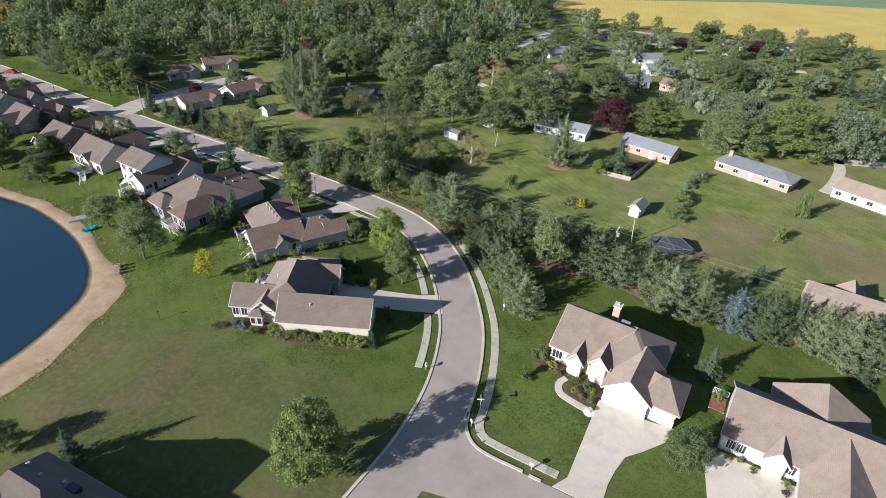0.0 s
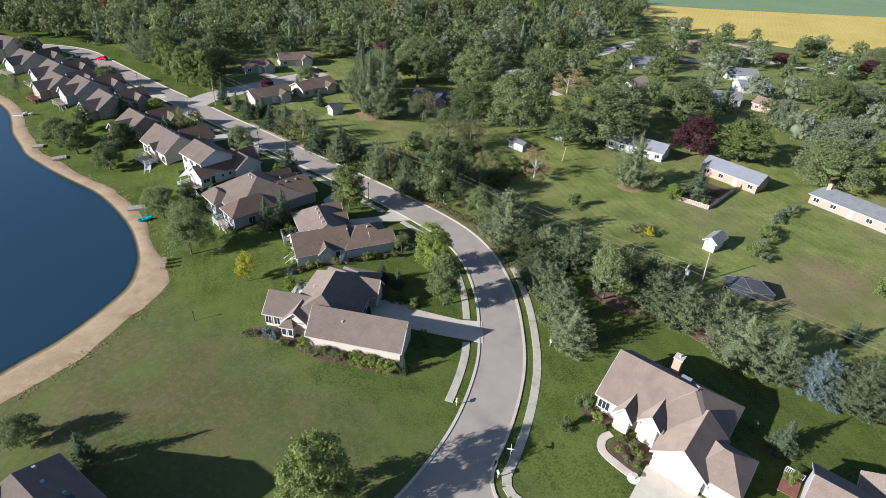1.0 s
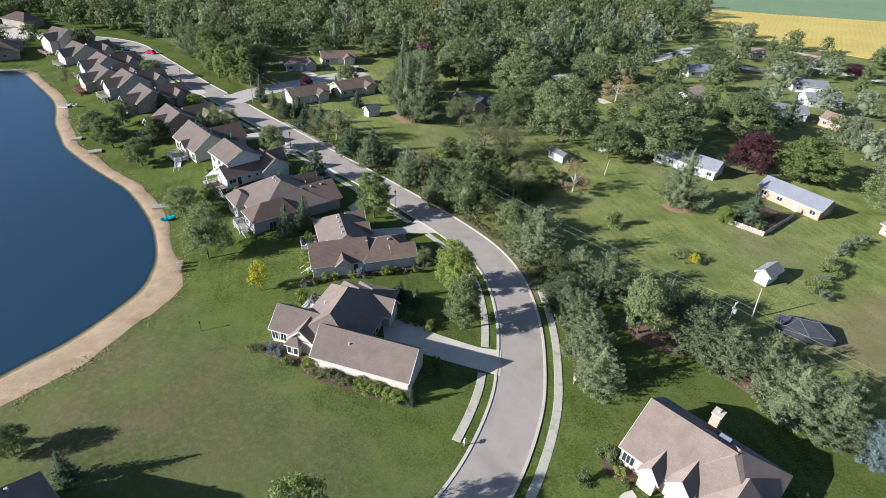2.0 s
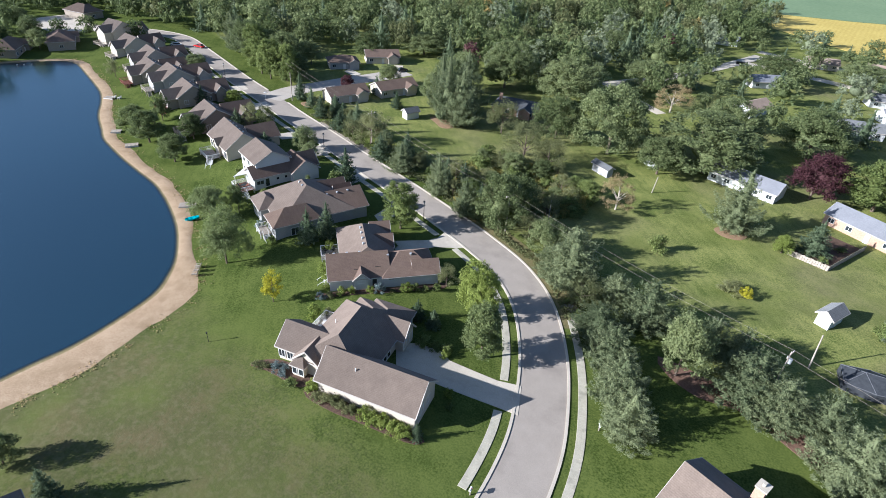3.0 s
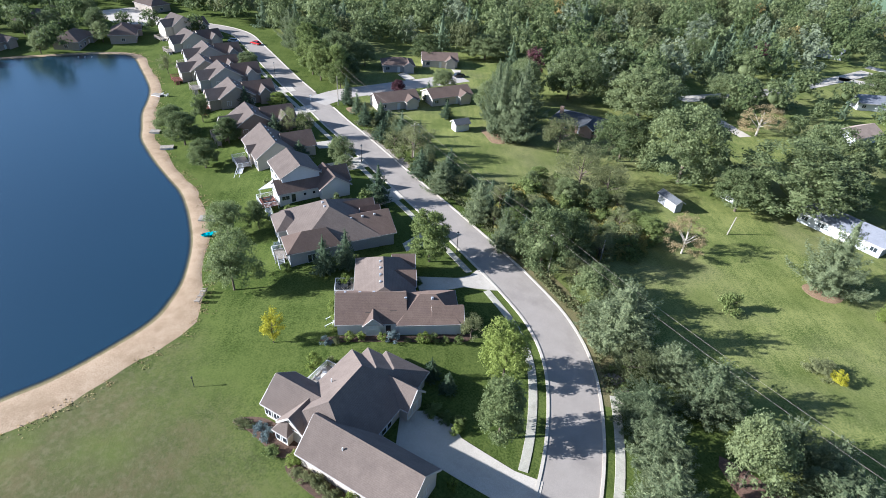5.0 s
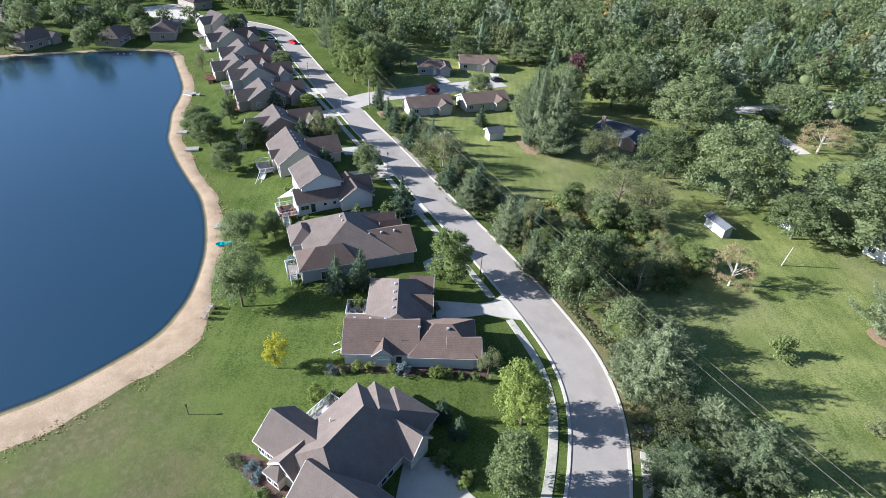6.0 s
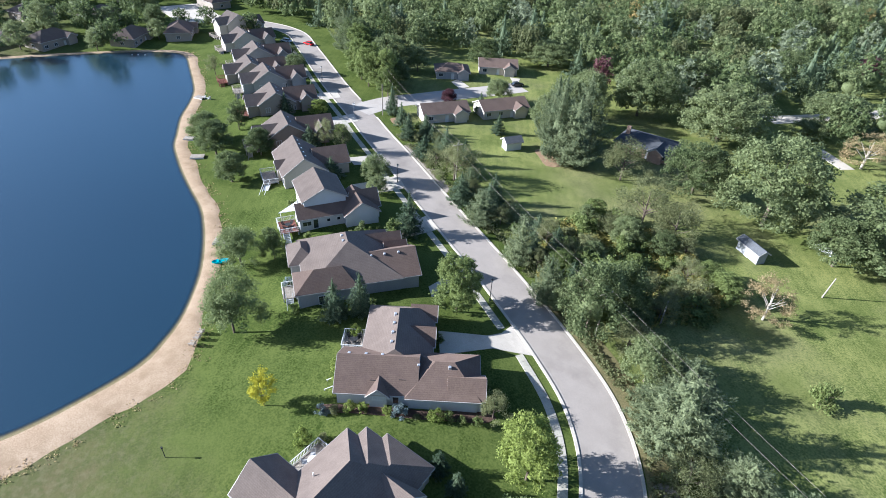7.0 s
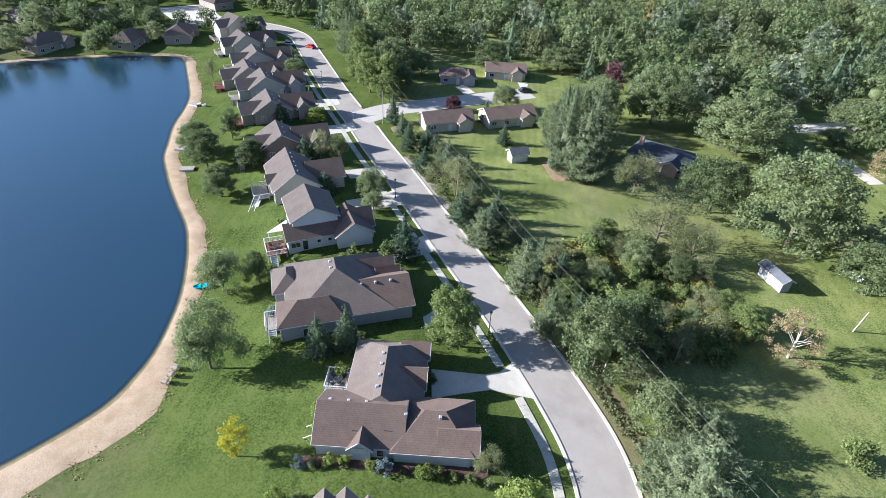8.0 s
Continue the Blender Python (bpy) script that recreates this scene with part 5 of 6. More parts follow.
plant("wispy", -127.9, 101.6, 7.6, 4.8)
plant("wispy", -125.5, 105.3, 7.1, 5.7)
plant("linden", -134.0, 87.4, 7.2, 6.7)
plant("linden", -126.8, 77.2, 7.6, 7.4)
plant("linden", -150.6, 80.0, 8.6, 8.2)
plant("linden", -142.4, 79.4, 9.2, 8.6)
plant("maple", -152.6, 89.4, 7.7, 5.4)
plant("wispy", -202.2, 101.3, 6.5, 5.4)
plant("spruce", -153.6, 103.4, 6.5, 4.9)
plant("spruce", -158.1, 114.1, 7.8, 4.5)
plant("ginkgo", -149.9, 111.7, 4.4, 5.5)
plant("maple", -187.0, 123.1, 6.9, 7.7)
plant("maple", -207.9, 128.8, 4.3, 9.2)
plant("spruce", -139.2, 129.6, 9.3, 4.6)
plant("spruce", -122.9, 123.5, 7.4, 4.6)
plant("spruce", -118.3, 128.3, 5.0, 4.5)
plant("spruce", -111.4, 120.1, 6.4, 6.0)
plant("wispy", -97.9, 118.6, 9.3, 11.2)
plant("wispy", -105.8, 119.4, 4.3, 5.7)
plant("pine", -80.4, 111.2, 8.5, 6.8)
plant("spruce", -89.0, 113.0, 7.7, 5.8)
plant("pine", -66.0, 107.8, 10.8, 6.0)
plant("pine", -55.3, 103.5, 10.0, 5.9)
plant("maple", -46.0, 102.9, 11.9, 10.3)
plant("maple", -46.1, 111.1, 10.4, 8.7)
plant("pine", -28.9, 104.0, 7.7, 8.1)
plant("pine", -28.6, 97.8, 7.7, 9.6)
plant("wispy", -39.6, 105.0, 5.3, 8.0)
plant("wispy", -59.8, 137.6, 10.5, 13.0)
plant("wispy", -52.6, 137.8, 9.0, 10.5)
plant("wispy", -75.6, 152.0, 9.8, 12.6)
plant("pine_big", -92.6, 147.6, 22.5, 10.0)
plant("pine_big", -99.4, 153.4, 20.0, 8.5)
plant("pine_big", -93.6, 158.6, 21.0, 10.5)
plant("maple_big", -45.0, 160.5, 19.5, 20.5)
plant("maple_big", -61.5, 160.0, 12.8, 13.6)
plant("maple_big", -74.7, 195.1, 14.6, 22.4)
plant("birch", -30.2, 129.9, 7.9, 7.1)
plant("maple_big", -29.5, 157.0, 11.5, 12.5)
plant("bush", -16.4, 118.2, 4.1, 4.3)
plant("maple_big", -99.0, 192.0, 17.0, 18.0)
plant("maple_big", -100.1, 220.6, 13.6, 17.9)
plant("poplar", -170.5, 138.6, 13.5, 9.0)
plant("poplar", -163.5, 137.0, 14.0, 9.5)
plant("poplar", -157.5, 139.5, 13.0, 9.0)
plant("poplar", -152.5, 137.0, 9.5, 7.0)
plant("maple_big", -161.0, 143.1, 9.5, 14.2)
plant("pine_big", -201.0, 152.2, 15.4, 9.0)
plant("pine_big", -211.2, 156.5, 15.0, 9.0)
plant("maple", -161.3, 184.9, 8.7, 12.0)
plant("maple_big", -148.0, 205.6, 9.3, 18.2)
plant("maple_big", -90.1, 269.1, 10.4, 16.9)
plant("maple_big", -59.6, 236.3, 10.2, 17.8)
plant("maple", -80.9, 229.7, 9.2, 10.3)
plant("maple", -60.8, 220.4, 6.0, 10.8)
plant("spruce", -126.1, 152.0, 6.9, 4.0)
plant("redleaf", -137.6, 149.5, 4.4, 5.0)
plant("birch", -43.3, 211.5, 8.7, 11.6)
plant("maple_big", -20.1, 167.2, 14.3, 26.6)
plant("pine_big", -6.0, 138.4, 16.5, 10.0, "tall grey-green conifer on a back lawn")
plant("redleaf", 5.7, 170.7, 12.3, 13.8)
plant("poplar", 19.2, 174.2, 12.8, 16.2)
plant("maple_big", 42.2, 169.0, 13.0, 18.6)
plant("poplar", 58.3, 172.8, 16.5, 17.5)
plant("silver", 75.9, 176.9, 15.5, 20.0)
plant("silver", 47.4, 192.1, 13.0, 20.6)
plant("spruce", 9.9, 140.7, 8.5, 6.8)
plant("ginkgo", 4.7, 136.3, 4.5, 4.4)
plant("scrub", -0.6, 114.2, 2.0, 5.4, "brown wilting shrub mound on the lawn")
plant("yellow", 2.2, 113.6, 2.2, 2.6, "yellow flowering shrub beside a brown mound")
plant("bush", 26.9, 127.2, 3.4, 5.0)
plant("bush", 24.5, 118.0, 2.7, 3.9)
plant("bush", 54.4, 129.0, 8.2, 3.4)
plant("bush", 46.8, 114.3, 3.9, 2.9)
plant("spruce", 39.7, 94.2, 4.8, 3.2)
plant("maple_big", 49.9, 359.3, 9.8, 16.0)
plant("maple_big", 77.0, 335.5, 12.2, 18.4)
plant("maple_big", 103.6, 336.5, 9.9, 24.1)
plant("redleaf", 72.8, 326.0, 8.2, 10.2)
plant("redleaf", 35.8, 326.4, 6.0, 10.5)
plant("silver", 62.3, 269.1, 8.7, 15.3)
plant("spruce", 88.2, 266.0, 10.7, 11.1)
plant("spruce", 98.2, 262.1, 9.8, 10.8)
plant("spruce", 105.1, 248.9, 12.0, 12.6)
plant("maple_big", 46.1, 249.0, 12.0, 16.9)
plant("maple_big", 51.6, 247.2, 12.1, 14.4)
plant("silver", 31.7, 212.6, 10.9, 9.7)
plant("maple_big", 0.8, 200.9, 15.9, 21.3)
plant("maple_big", 7.8, 310.0, 8.8, 21.1)
plant("maple_big", -23.1, 291.9, 9.8, 20.6)


# garden trees between the houses across the pond
for x, y, h in ((-262, 100, 10), (-266, 84, 9), (-274, 64, 11), (-250, 76, 8), (-284, 104, 11), (-252, 98, 7), (-276, 78, 10), (-262, 54, 9)):
    plant("maple", x, y, h, h * 0.95)


# woods and town trees behind, too many to count
def woods(name, label, key, places, template, seed):
    v, f = template
    rng = np.random.default_rng(seed)
    V, F = [], []
    for i, (x, y, h, w) in enumerate(places):
        a = rng.uniform(0, 6.28)
        c, s = math.cos(a), math.sin(a)
        q = np.empty_like(v)
        q[:, 0] = (v[:, 0] * c - v[:, 1] * s) * w + x
        q[:, 1] = (v[:, 0] * s + v[:, 1] * c) * w + y
        q[:, 2] = v[:, 2] * h - 0.3
        V.append(q)
        F.append(f + i * len(v))
    if not V:
        return
    V, F = np.vstack(V), np.vstack(F)
    me = bpy.data.meshes.new(name)
    me.vertices.add(len(V))
    me.vertices.foreach_set("co", V.astype(np.float32).ravel())
    me.loops.add(F.size)
    me.loops.foreach_set("vertex_index", F.astype(np.int32).ravel())
    me.polygons.add(len(F))
    me.polygons.foreach_set("loop_start", np.arange(0, F.size, 3, dtype=np.int32))
    me.update(calc_edges=True)
    me.materials.append(LEAF[key])
    tagged(new(name, me), label, "trees", kind="stuff")


CLEAR = [(-145, 150, 17), (-155, 165, 13), (-144, 182, 13), (-120, 140, 20), (-95, 140, 26), (-75, 132, 18), (-84, 172, 11), (-45, 148, 12), (-20, 140, 32), (-176, 178, 9),
         (-245, 95, 13), (-242, 113, 12), (-253, 131, 12), (-57, 257, 11), (-50, 272, 11), (-47, 289, 13), (-40, 303, 13), (-40, 318, 14), (-27, 311, 13), (-51, 315, 11), (-36, 292, 11), (-20, 300, 11), (-8, 306, 10), (-66, 241, 9), (-258, 68, 12), (-270, 46, 12), (-287, 122, 24), (-220, 152, 6), (-70, 226, 9), (-52, 210, 9), (-64, 213, 9), (-47, 200, 9), (-60, 203, 8), (-110, 228, 10), (-123, 255, 12), (-95, 262, 9)]


def scatter(seed, region, spacing, tries, low, high, ratio):
    """Places for trees inside a region, kept apart and clear of streets, houses and lawns."""
    rng = np.random.default_rng(seed)
    poly = np.array(region, float)
    lo, hi = poly.min(0), poly.max(0)
    p = rng.uniform(lo, hi, (tries, 2))
    p = p[inside(poly, p[:, 0], p[:, 1])]
    ok = np.minimum(gap_to(ROAD, p[:, 0], p[:, 1]), gap_to(COURT, p[:, 0], p[:, 1])) > 10
    for x, y, r in CLEAR:
        ok &= np.hypot(p[:, 0] - x, p[:, 1] - y) > r
    for ob in [o for o in scene.objects if o.parent is None and o.name.startswith(("town_house", "lake_house", "ranch_house"))]:
        c = ob.matrix_basis @ Vector((7, 4, 0))
        ok &= np.hypot(p[:, 0] - c.x, p[:, 1] - c.y) > 10
    kept = np.empty((0, 2))
    for q in p[ok]:
        if len(kept) == 0 or np.min(np.hypot(*(kept - q).T)) > spacing * rng.uniform(0.75, 1.3):
            kept = np.vstack([kept, q])
    h = rng.uniform(low, high, len(kept))
    return [(x, y, a, a * ratio * rng.uniform(0.85, 1.25)) for (x, y), a in zip(kept, h)]


FOREST = [(-480, 190), (-330, 150), (-262, 150), (-214, 152), (-184, 158), (-178, 188), (-150, 200), (-128, 200), (-100, 190), (-60, 200), (-46, 220), (-50, 330), (-48, 440), (-120, 560), (-300, 620), (-520, 500)]
WEST = [(-262, 20), (-236, 116), (-240, 136), (-262, 148), (-480, 180), (-480, 0), (-300, 0)]
TOWN = [(-46, 205), (-10, 200), (60, 200), (120, 190), (200, 220), (200, 330), (150, 370), (60, 366), (-46, 400)]
dense = broad_crown(301, 1, 1, 0.050, 850, lobes=64, size=0.10, base=0.02, plain=True)
tall = broad_crown(303, 1, 1, 0.050, 850, lobes=64, size=0.095, base=0.02, plain=True, peak=0.34)
firs = needle_crown(302, 1, 1, 0.060, 800, power=0.7, tiers=9, plain=True)
spots = scatter(1, FOREST, 9.3, 14000, 10, 17, 0.80)
random.Random(3).shuffle(spots)
n = len(spots)
cuts = [int(n * f) for f in (0.36, 0.62, 0.72, 0.83, 0.845, 0.85)]
woods("far_woods", "dense mixed green woods behind the houses", "maple", spots[:cuts[0]], dense, 1)
woods("far_woods", "dense dark green woods behind the houses", "linden", spots[cuts[0]:cuts[1]], tall, 2)
woods("far_woods", "silvery green trees among the woods", "silver", spots[cuts[1]:cuts[2]], tall, 3)
woods("far_woods", "olive trees among the woods", "wispy", spots[cuts[2]:cuts[3]], dense, 4)
woods("far_woods", "yellowing trees among the woods", "autumn", spots[cuts[3]:cuts[4]], dense, 10)
woods("far_woods", "dark red trees among the woods", "redleaf", spots[cuts[4]:cuts[5]], dense, 11)
woods("far_pines", "dark conifers among the woods", "spruce", [(x, y, h * 1.02, w * 0.72) for x, y, h, w in spots[cuts[5]:]], firs, 5)
spots = scatter(2, WEST, 9.5, 2600, 8, 13, 0.85)
woods("far_garden_trees", "green garden trees across the pond", "linden", spots, dense, 6)
spots = scatter(3, TOWN, 14, 1500, 7, 12, 0.95)
n = len(spots)
woods("town_trees", "green garden trees among small houses", "maple", spots[: int(n * 0.65)], dense, 7)
woods("town_trees", "silvery garden trees among small houses", "silver", spots[int(n * 0.65): int(n * 0.8)], dense, 8)
woods("town_pines", "conifers among small houses", "spruce", [(x, y, h, w * 0.6) for x, y, h, w in spots[int(n * 0.8):]], firs, 9)

# rough growth between the street and the back lawns
THICKET = np.array([(-72, 122), (-68, 137), (-51, 140), (-35, 129), (-37, 118), (-42, 109), (-50, 103), (-60, 106)], float)
rough = random.Random(21)
done = []
while len(done) < 46:
    x, y = rough.uniform(-74, -34), rough.uniform(102, 141)
    if not inside(THICKET, np.array([x]), np.array([y]))[0] or any(math.hypot(x - a, y - b) < 3.0 for a, b in done):
        continue
    done.append((x, y))
    k = rough.choice(["scrub", "bush", "bush", "poplar", "wispy", "maple"])
    w = rough.uniform(3.5, 6.5)
    h = {"scrub": 0.6, "bush": 0.65, "wispy": 0.85, "maple": 0.9, "poplar": 0.8}[k] * w
    plant(k, x, y, h, w, {"scrub": "olive-brown wild shrub in a thicket", "bush": "green wild shrub in a thicket"}.get(k, ""))
for x, y, w in ((-37.5, 127, 5), (-39.5, 124, 4.5), (-41, 128.5, 4.5), (-36.5, 122, 4), (-39, 119.5, 4), (-57, 128, 3.5), (-54, 131, 3.5), (-62, 124, 3.5), (-47, 133, 4), (-60, 113, 3)):
    plant("goldenrod", x, y, w * 0.5, w, "yellowing goldenrod shrub at the thicket's edge")
# tangled undergrowth of the thicket and rough tufts on the verge
def tangle(name, label, key, places, size, seed):
    rng = np.random.default_rng(seed)
    p = np.asarray(places)
    v, f = cards(p, np.tile([0.0, 0.0, 0.8], (len(p), 1)), size, rng)
    tagged(new(name, mesh(name, v, f, LEAF[key])), label, "undergrowth", kind="stuff")


lay = np.random.default_rng(44)
p = lay.uniform((-74, 101), (-34, 142), (30000, 2))
p = p[inside(THICKET, p[:, 0], p[:, 1])]
tall_here = np.array([noise.noise((x * 0.22, y * 0.22, 1.0)) for x, y in p])
z = land(p[:, 0], p[:, 1]) + lay.uniform(0.05, 1.0, len(p)) * np.clip(0.9 + 1.6 * tall_here, 0.15, 2.4)
cover = np.column_stack([p, z])
pick = tall_here + lay.normal(0, 0.12, len(p))
tangle("undergrowth", "tangled green weeds and brambles of a thicket", "bush", cover[pick > -0.02], 0.34, 45)
tangle("undergrowth", "olive and yellowing weeds of a thicket", "goldenrod", cover[pick <= -0.02], 0.34, 46)
edge = ROAD[along(ROAD, -26, 83):along(ROAD, -128, 119)]
k = lay.integers(0, len(edge), 9000)
d = 4.7 + np.abs(lay.normal(0, 1.5, 9000))
q = edge[k] - sideways(edge)[k] * d[:, None] + lay.normal(0, 0.5, (9000, 2))
away = gap_to(ROAD, q[:, 0], q[:, 1]) > 4.6
patchy = np.array([noise.noise((x * 0.3, y * 0.3, 6.0)) for x, y in q]) > -0.15
q = q[away & patchy]
tangle("undergrowth", "dry rough grass tufts on the verge", "wispy", np.column_stack([q, land(q[:, 0], q[:, 1]) + lay.uniform(0.05, 0.5, len(q))]), 0.24, 47)
k = lay.integers(0, len(SHORE), 16000)
k = k[(SHORE[k, 0] > -234) & (SHORE[k, 1] > 5)]
reach = (5.0 * (0.6 + 0.65 * smooth(-92, -80, SHORE[k, 0])) + lay.normal(0, 0.7, len(k)))[:, None]
q = SHORE[k] - sideways(SHORE, True)[k] * reach + lay.normal(0, 0.5, (len(k), 2))
q = q[np.array([noise.noise((x * 0.25, y * 0.25, 9.0)) for x, y in q]) > -0.1]
tangle("undergrowth", "thin dry grass at the edge of the sand", "birch", np.column_stack([q, land(q[:, 0], q[:, 1]) + lay.uniform(0.03, 0.16, len(q))]), 0.13, 48)
# trees along the far side of the street
row = ROAD[along(ROAD, -56, 98):along(ROAD, -136, 122)]
for k in range(30):
    i = int((k + rough.random()) / 30 * (len(row) - 1))
    d = rough.uniform(7.5, 14)
    x, y = row[i] - sideways(row)[i] * d
    key = rough.choice(["spruce", "spruce", "wispy", "scrub", "pine", "bush"])
    w = rough.uniform(2.6, 5.0)
    plant(key, x, y, w * {"spruce": 1.7, "wispy": 1.1, "scrub": 0.7, "pine": 1.4, "bush": 0.7}[key], w)
for k in range(7):
    i = along(ROAD, -96 - 2.9 * k, 106 + 0.9 * k)
    x, y = ROAD[i] - sideways(ROAD)[i] * (5.4 + 0.5 * (k % 2))
    plant("bush", x, y, 1.1 + 0.15 * (k % 3), 1.3 + 0.2 * (k % 3), "small clipped shrub in a gravel bed")
# deeper shade trees behind the court and the lawns
for k, x, y, h, w in (("maple_big", -172, 150, 13, 13), ("poplar", -181, 145, 15, 11), ("maple_big", -192, 151, 14, 12), ("maple", -168, 160, 9, 9), ("maple_big", -105, 165, 14, 13), ("pine_big", -87.6, 147.6, 18.5, 10.5), ("maple_big", -108, 178, 15, 14),
                      ("maple", -130, 163, 8, 8), ("maple", -108, 160, 9, 8), ("spruce", -112, 146, 6, 4), ("spruce", -121, 128, 6.5, 4), ("spruce", -131, 127, 7, 4.2), ("maple_big", -18, 185, 15, 17)):
    plant(k, x, y, h, w)


# ---- beds and shrubs at the houses ----
def around(house_x, house_y, turn, u, v):
    a = radians(turn)
    return house_x + u * math.cos(a) - v * math.sin(a), house_y + u * math.sin(a) + v * math.cos(a)


def shrubs(hx, hy, turn, rows):
    """Shrubs at places in a house's own frame: kind, u, v, height, width."""
    for key, u, v, h, w in rows:
        x, y = around(hx, hy, turn, u, v)
        plant(key, x, y, h, w, {"bush": "rounded green shrub against a house", "scrub": "brownish shrub against a house", "ginkgo": "yellow-green shrub against a house"}.get(key, ""))


def bed(hx, hy, turn, outline, label="bark mulch planting bed", material=None):
    pts = [tuple(p) for p in spline([around(hx, hy, turn, u, v) for u, v in outline], 0.8, True)]
    slab("planting_bed", pts, 0.06, material or MULCH, 0.2, label, "planting bed", kind="structure", step=1.2)


H = (-40.3, 45.7, 13.8)
bed(*H, [(-1.6, 1.2), (-1.6, -0.2), (3, -0.9), (8, -0.8), (14, -0.7), (16.0, -0.2), (15.8, 1.1), (8, 1.4)])
bed(*H, [(-12.6, 1.6), (-9.6, 1.6), (-6, 1.0), (-4, 0.6), (-2.4, 1.6), (-3, 3.6), (-9, 4.2), (-12.4, 2.6)])
shrubs(*H, [("scrub", u, 0.0 + 0.15 * (k % 3), 1.7, 2.1) for k, u in enumerate((0.2, 1.5, 2.9, 4.3, 5.6))] +
       [("ginkgo", u, 0.2 - 0.2 * (k % 2), 1.7, 2.4) for k, u in enumerate((7.6, 8.9, 10.1, 11.4, 12.6, 13.8))] +
       [("spruce", 15.4, 0.3, 3.6, 1.7), ("ginkgo", -1.3, 1.0, 1.9, 2.0), ("bluespruce", -8.4, 2.4, 1.6, 2.2), ("bluespruce", -6.9, 2.1, 1.4, 1.9), ("bush", -4.6, 0.8, 1.0, 2.4), ("scrub", -11.6, 2.0, 0.7, 2.2), ("scrub", -10.2, 2.1, 0.8, 1.8),
        ("ginkgo", 16.4, 8.8, 1.6, 1.5), ("bush", 17.4, 7.2, 0.9, 1.2), ("bush", 8.6, 17.2, 1.6, 2.8), ("bush", 10.6, 17.0, 1.4, 2.4), ("bush", 12.4, 17.6, 1.3, 2.2), ("ginkgo", 12.8, 16.0, 1.2, 1.6), ("ginkgo", -10.0, 14.4, 2.8, 2.2), ("scrub", -8.6, 16.4, 1.2, 1.6), ("spruce", 8.4, 21.6, 4.2, 2.6)])
H = (-55.5, 63.3, 49.6)
bed(*H, [(-2.6, 1.0), (-1.6, -0.1), (4, -0.4), (10, -0.7), (16, -0.7), (20, -0.4), (20.6, 1.2), (12, 0.7), (6, 1.0)])
shrubs(*H, [("bluespruce", -1.8, -0.2, 1.2, 1.9), ("scrub", -0.3, -0.3, 1.2, 1.6), ("ginkgo", 1.6, 0.1, 1.5, 1.7), ("ginkgo", 3.3, 0.1, 1.4, 1.5), ("ginkgo", 6.6, -0.2, 1.3, 1.5), ("bluespruce", 8.3, -0.1, 1.9, 2.3), ("scrub", 10.6, -0.6, 0.8, 1.2), ("ginkgo", 13.0, -0.6, 1.5, 2.2), ("bush", 14.6, -0.5, 1.4, 1.9), ("bush", 16.4, -0.6, 1.0, 1.4),
            ("bush", 18.6, -0.9, 1.5, 1.7), ("wispy", 20.6, 0.4, 4.2, 4.6), ("ginkgo", 0.3, 13.8, 2.2, 2.0), ("bush", 12.8, 7.4, 1.4, 1.8), ("bush", 13.0, 14.2, 1.2, 1.6), ("ginkgo", -0.6, 4.4, 1.6, 1.9), ("ginkgo", -1.2, 6.6, 2.4, 2.2), ("ginkgo", -1.0, 2.4, 1.2, 1.4)])
H = (-76.4, 68.6, 68.4)
shrubs(*H, [("bush", -1.0, 0.6, 1.5, 2.0), ("bluespruce", -1.4, 8.0, 1.6, 1.8), ("bush", 11.4, -1.4, 1.1, 1.5), ("bush", 19.8, 10.6, 1.4, 1.8), ("bush", 14.4, 14.2, 2.0, 2.4)])
H = (-95.0, 78.8, 74.5)
shrubs(*H, [("bush", 0.6, -1.0, 1.8, 1.8), ("maple", 10.6, -2.8, 3.0, 2.4), ("scrub", 8.6, -2.4, 1.0, 1.4), ("bush", 12.4, -2.4, 1.0, 1.3), ("bush", 14.2, -2.2, 0.9, 1.2), ("bush", -3.8, -0.8, 1.6, 1.8), ("bush", 0.2, 13.0, 1.8, 2.0)])
H = (10.9, 49.5, -15)
bed(*H, [(-4.6, 1.6), (-5.0, -0.4), (-3.6, -1.4), (-0.4, -1.8), (0.2, 1.6), (-0.8, 3.0), (-3.4, 3.0)])
bed(*H, [(-11.4, 3.4), (-9.6, 2.0), (-7.0, 2.2), (-6.8, 4.3), (-9.6, 4.6), (-11.0, 5.6)])
shrubs(*H, [("bush", -3.9, 1.4, 1.4, 1.7), ("linden", -2.4, 1.0, 1.7, 1.6), ("ginkgo", -3.4, -0.2, 0.9, 1.3), ("ginkgo", -1.2, 0.8, 1.1, 1.4), ("scrub", -2.2, -0.7, 0.7, 1.3), ("bush", -0.6, -1.0, 0.9, 1.3), ("redleaf", -2.7, 0.3, 1.0, 1.2), ("linden", -10.6, 3.6, 2.6, 3.0), ("ginkgo", -8.3, 2.6, 1.3, 1.8), ("bush", -6.9, 1.6, 1.0, 1.3), ("bush", 10.9, -0.5, 1.2, 1.7), ("bush", 8.9, 17.4, 1.6, 2.0)])
path = spline([around(*H, u, v) for u, v in ((0.6, -2.6), (-2.6, -2.3), (-5.2, -1.6), (-6.1, 0.2), (-5.6, 1.8))], 0.5)
tagged(strip("garden_path", path, 0.55, -0.55, 0.08, CONCRETE), "curved pale concrete garden path", "path", kind="structure")
H = (27.0, 46.1, -15)
bed(*H, [(-0.6, 0.8), (-0.6, -0.8), (2.4, -1.2), (4.6, -1.0), (4.6, 0.8)], "mulch bed under front windows")
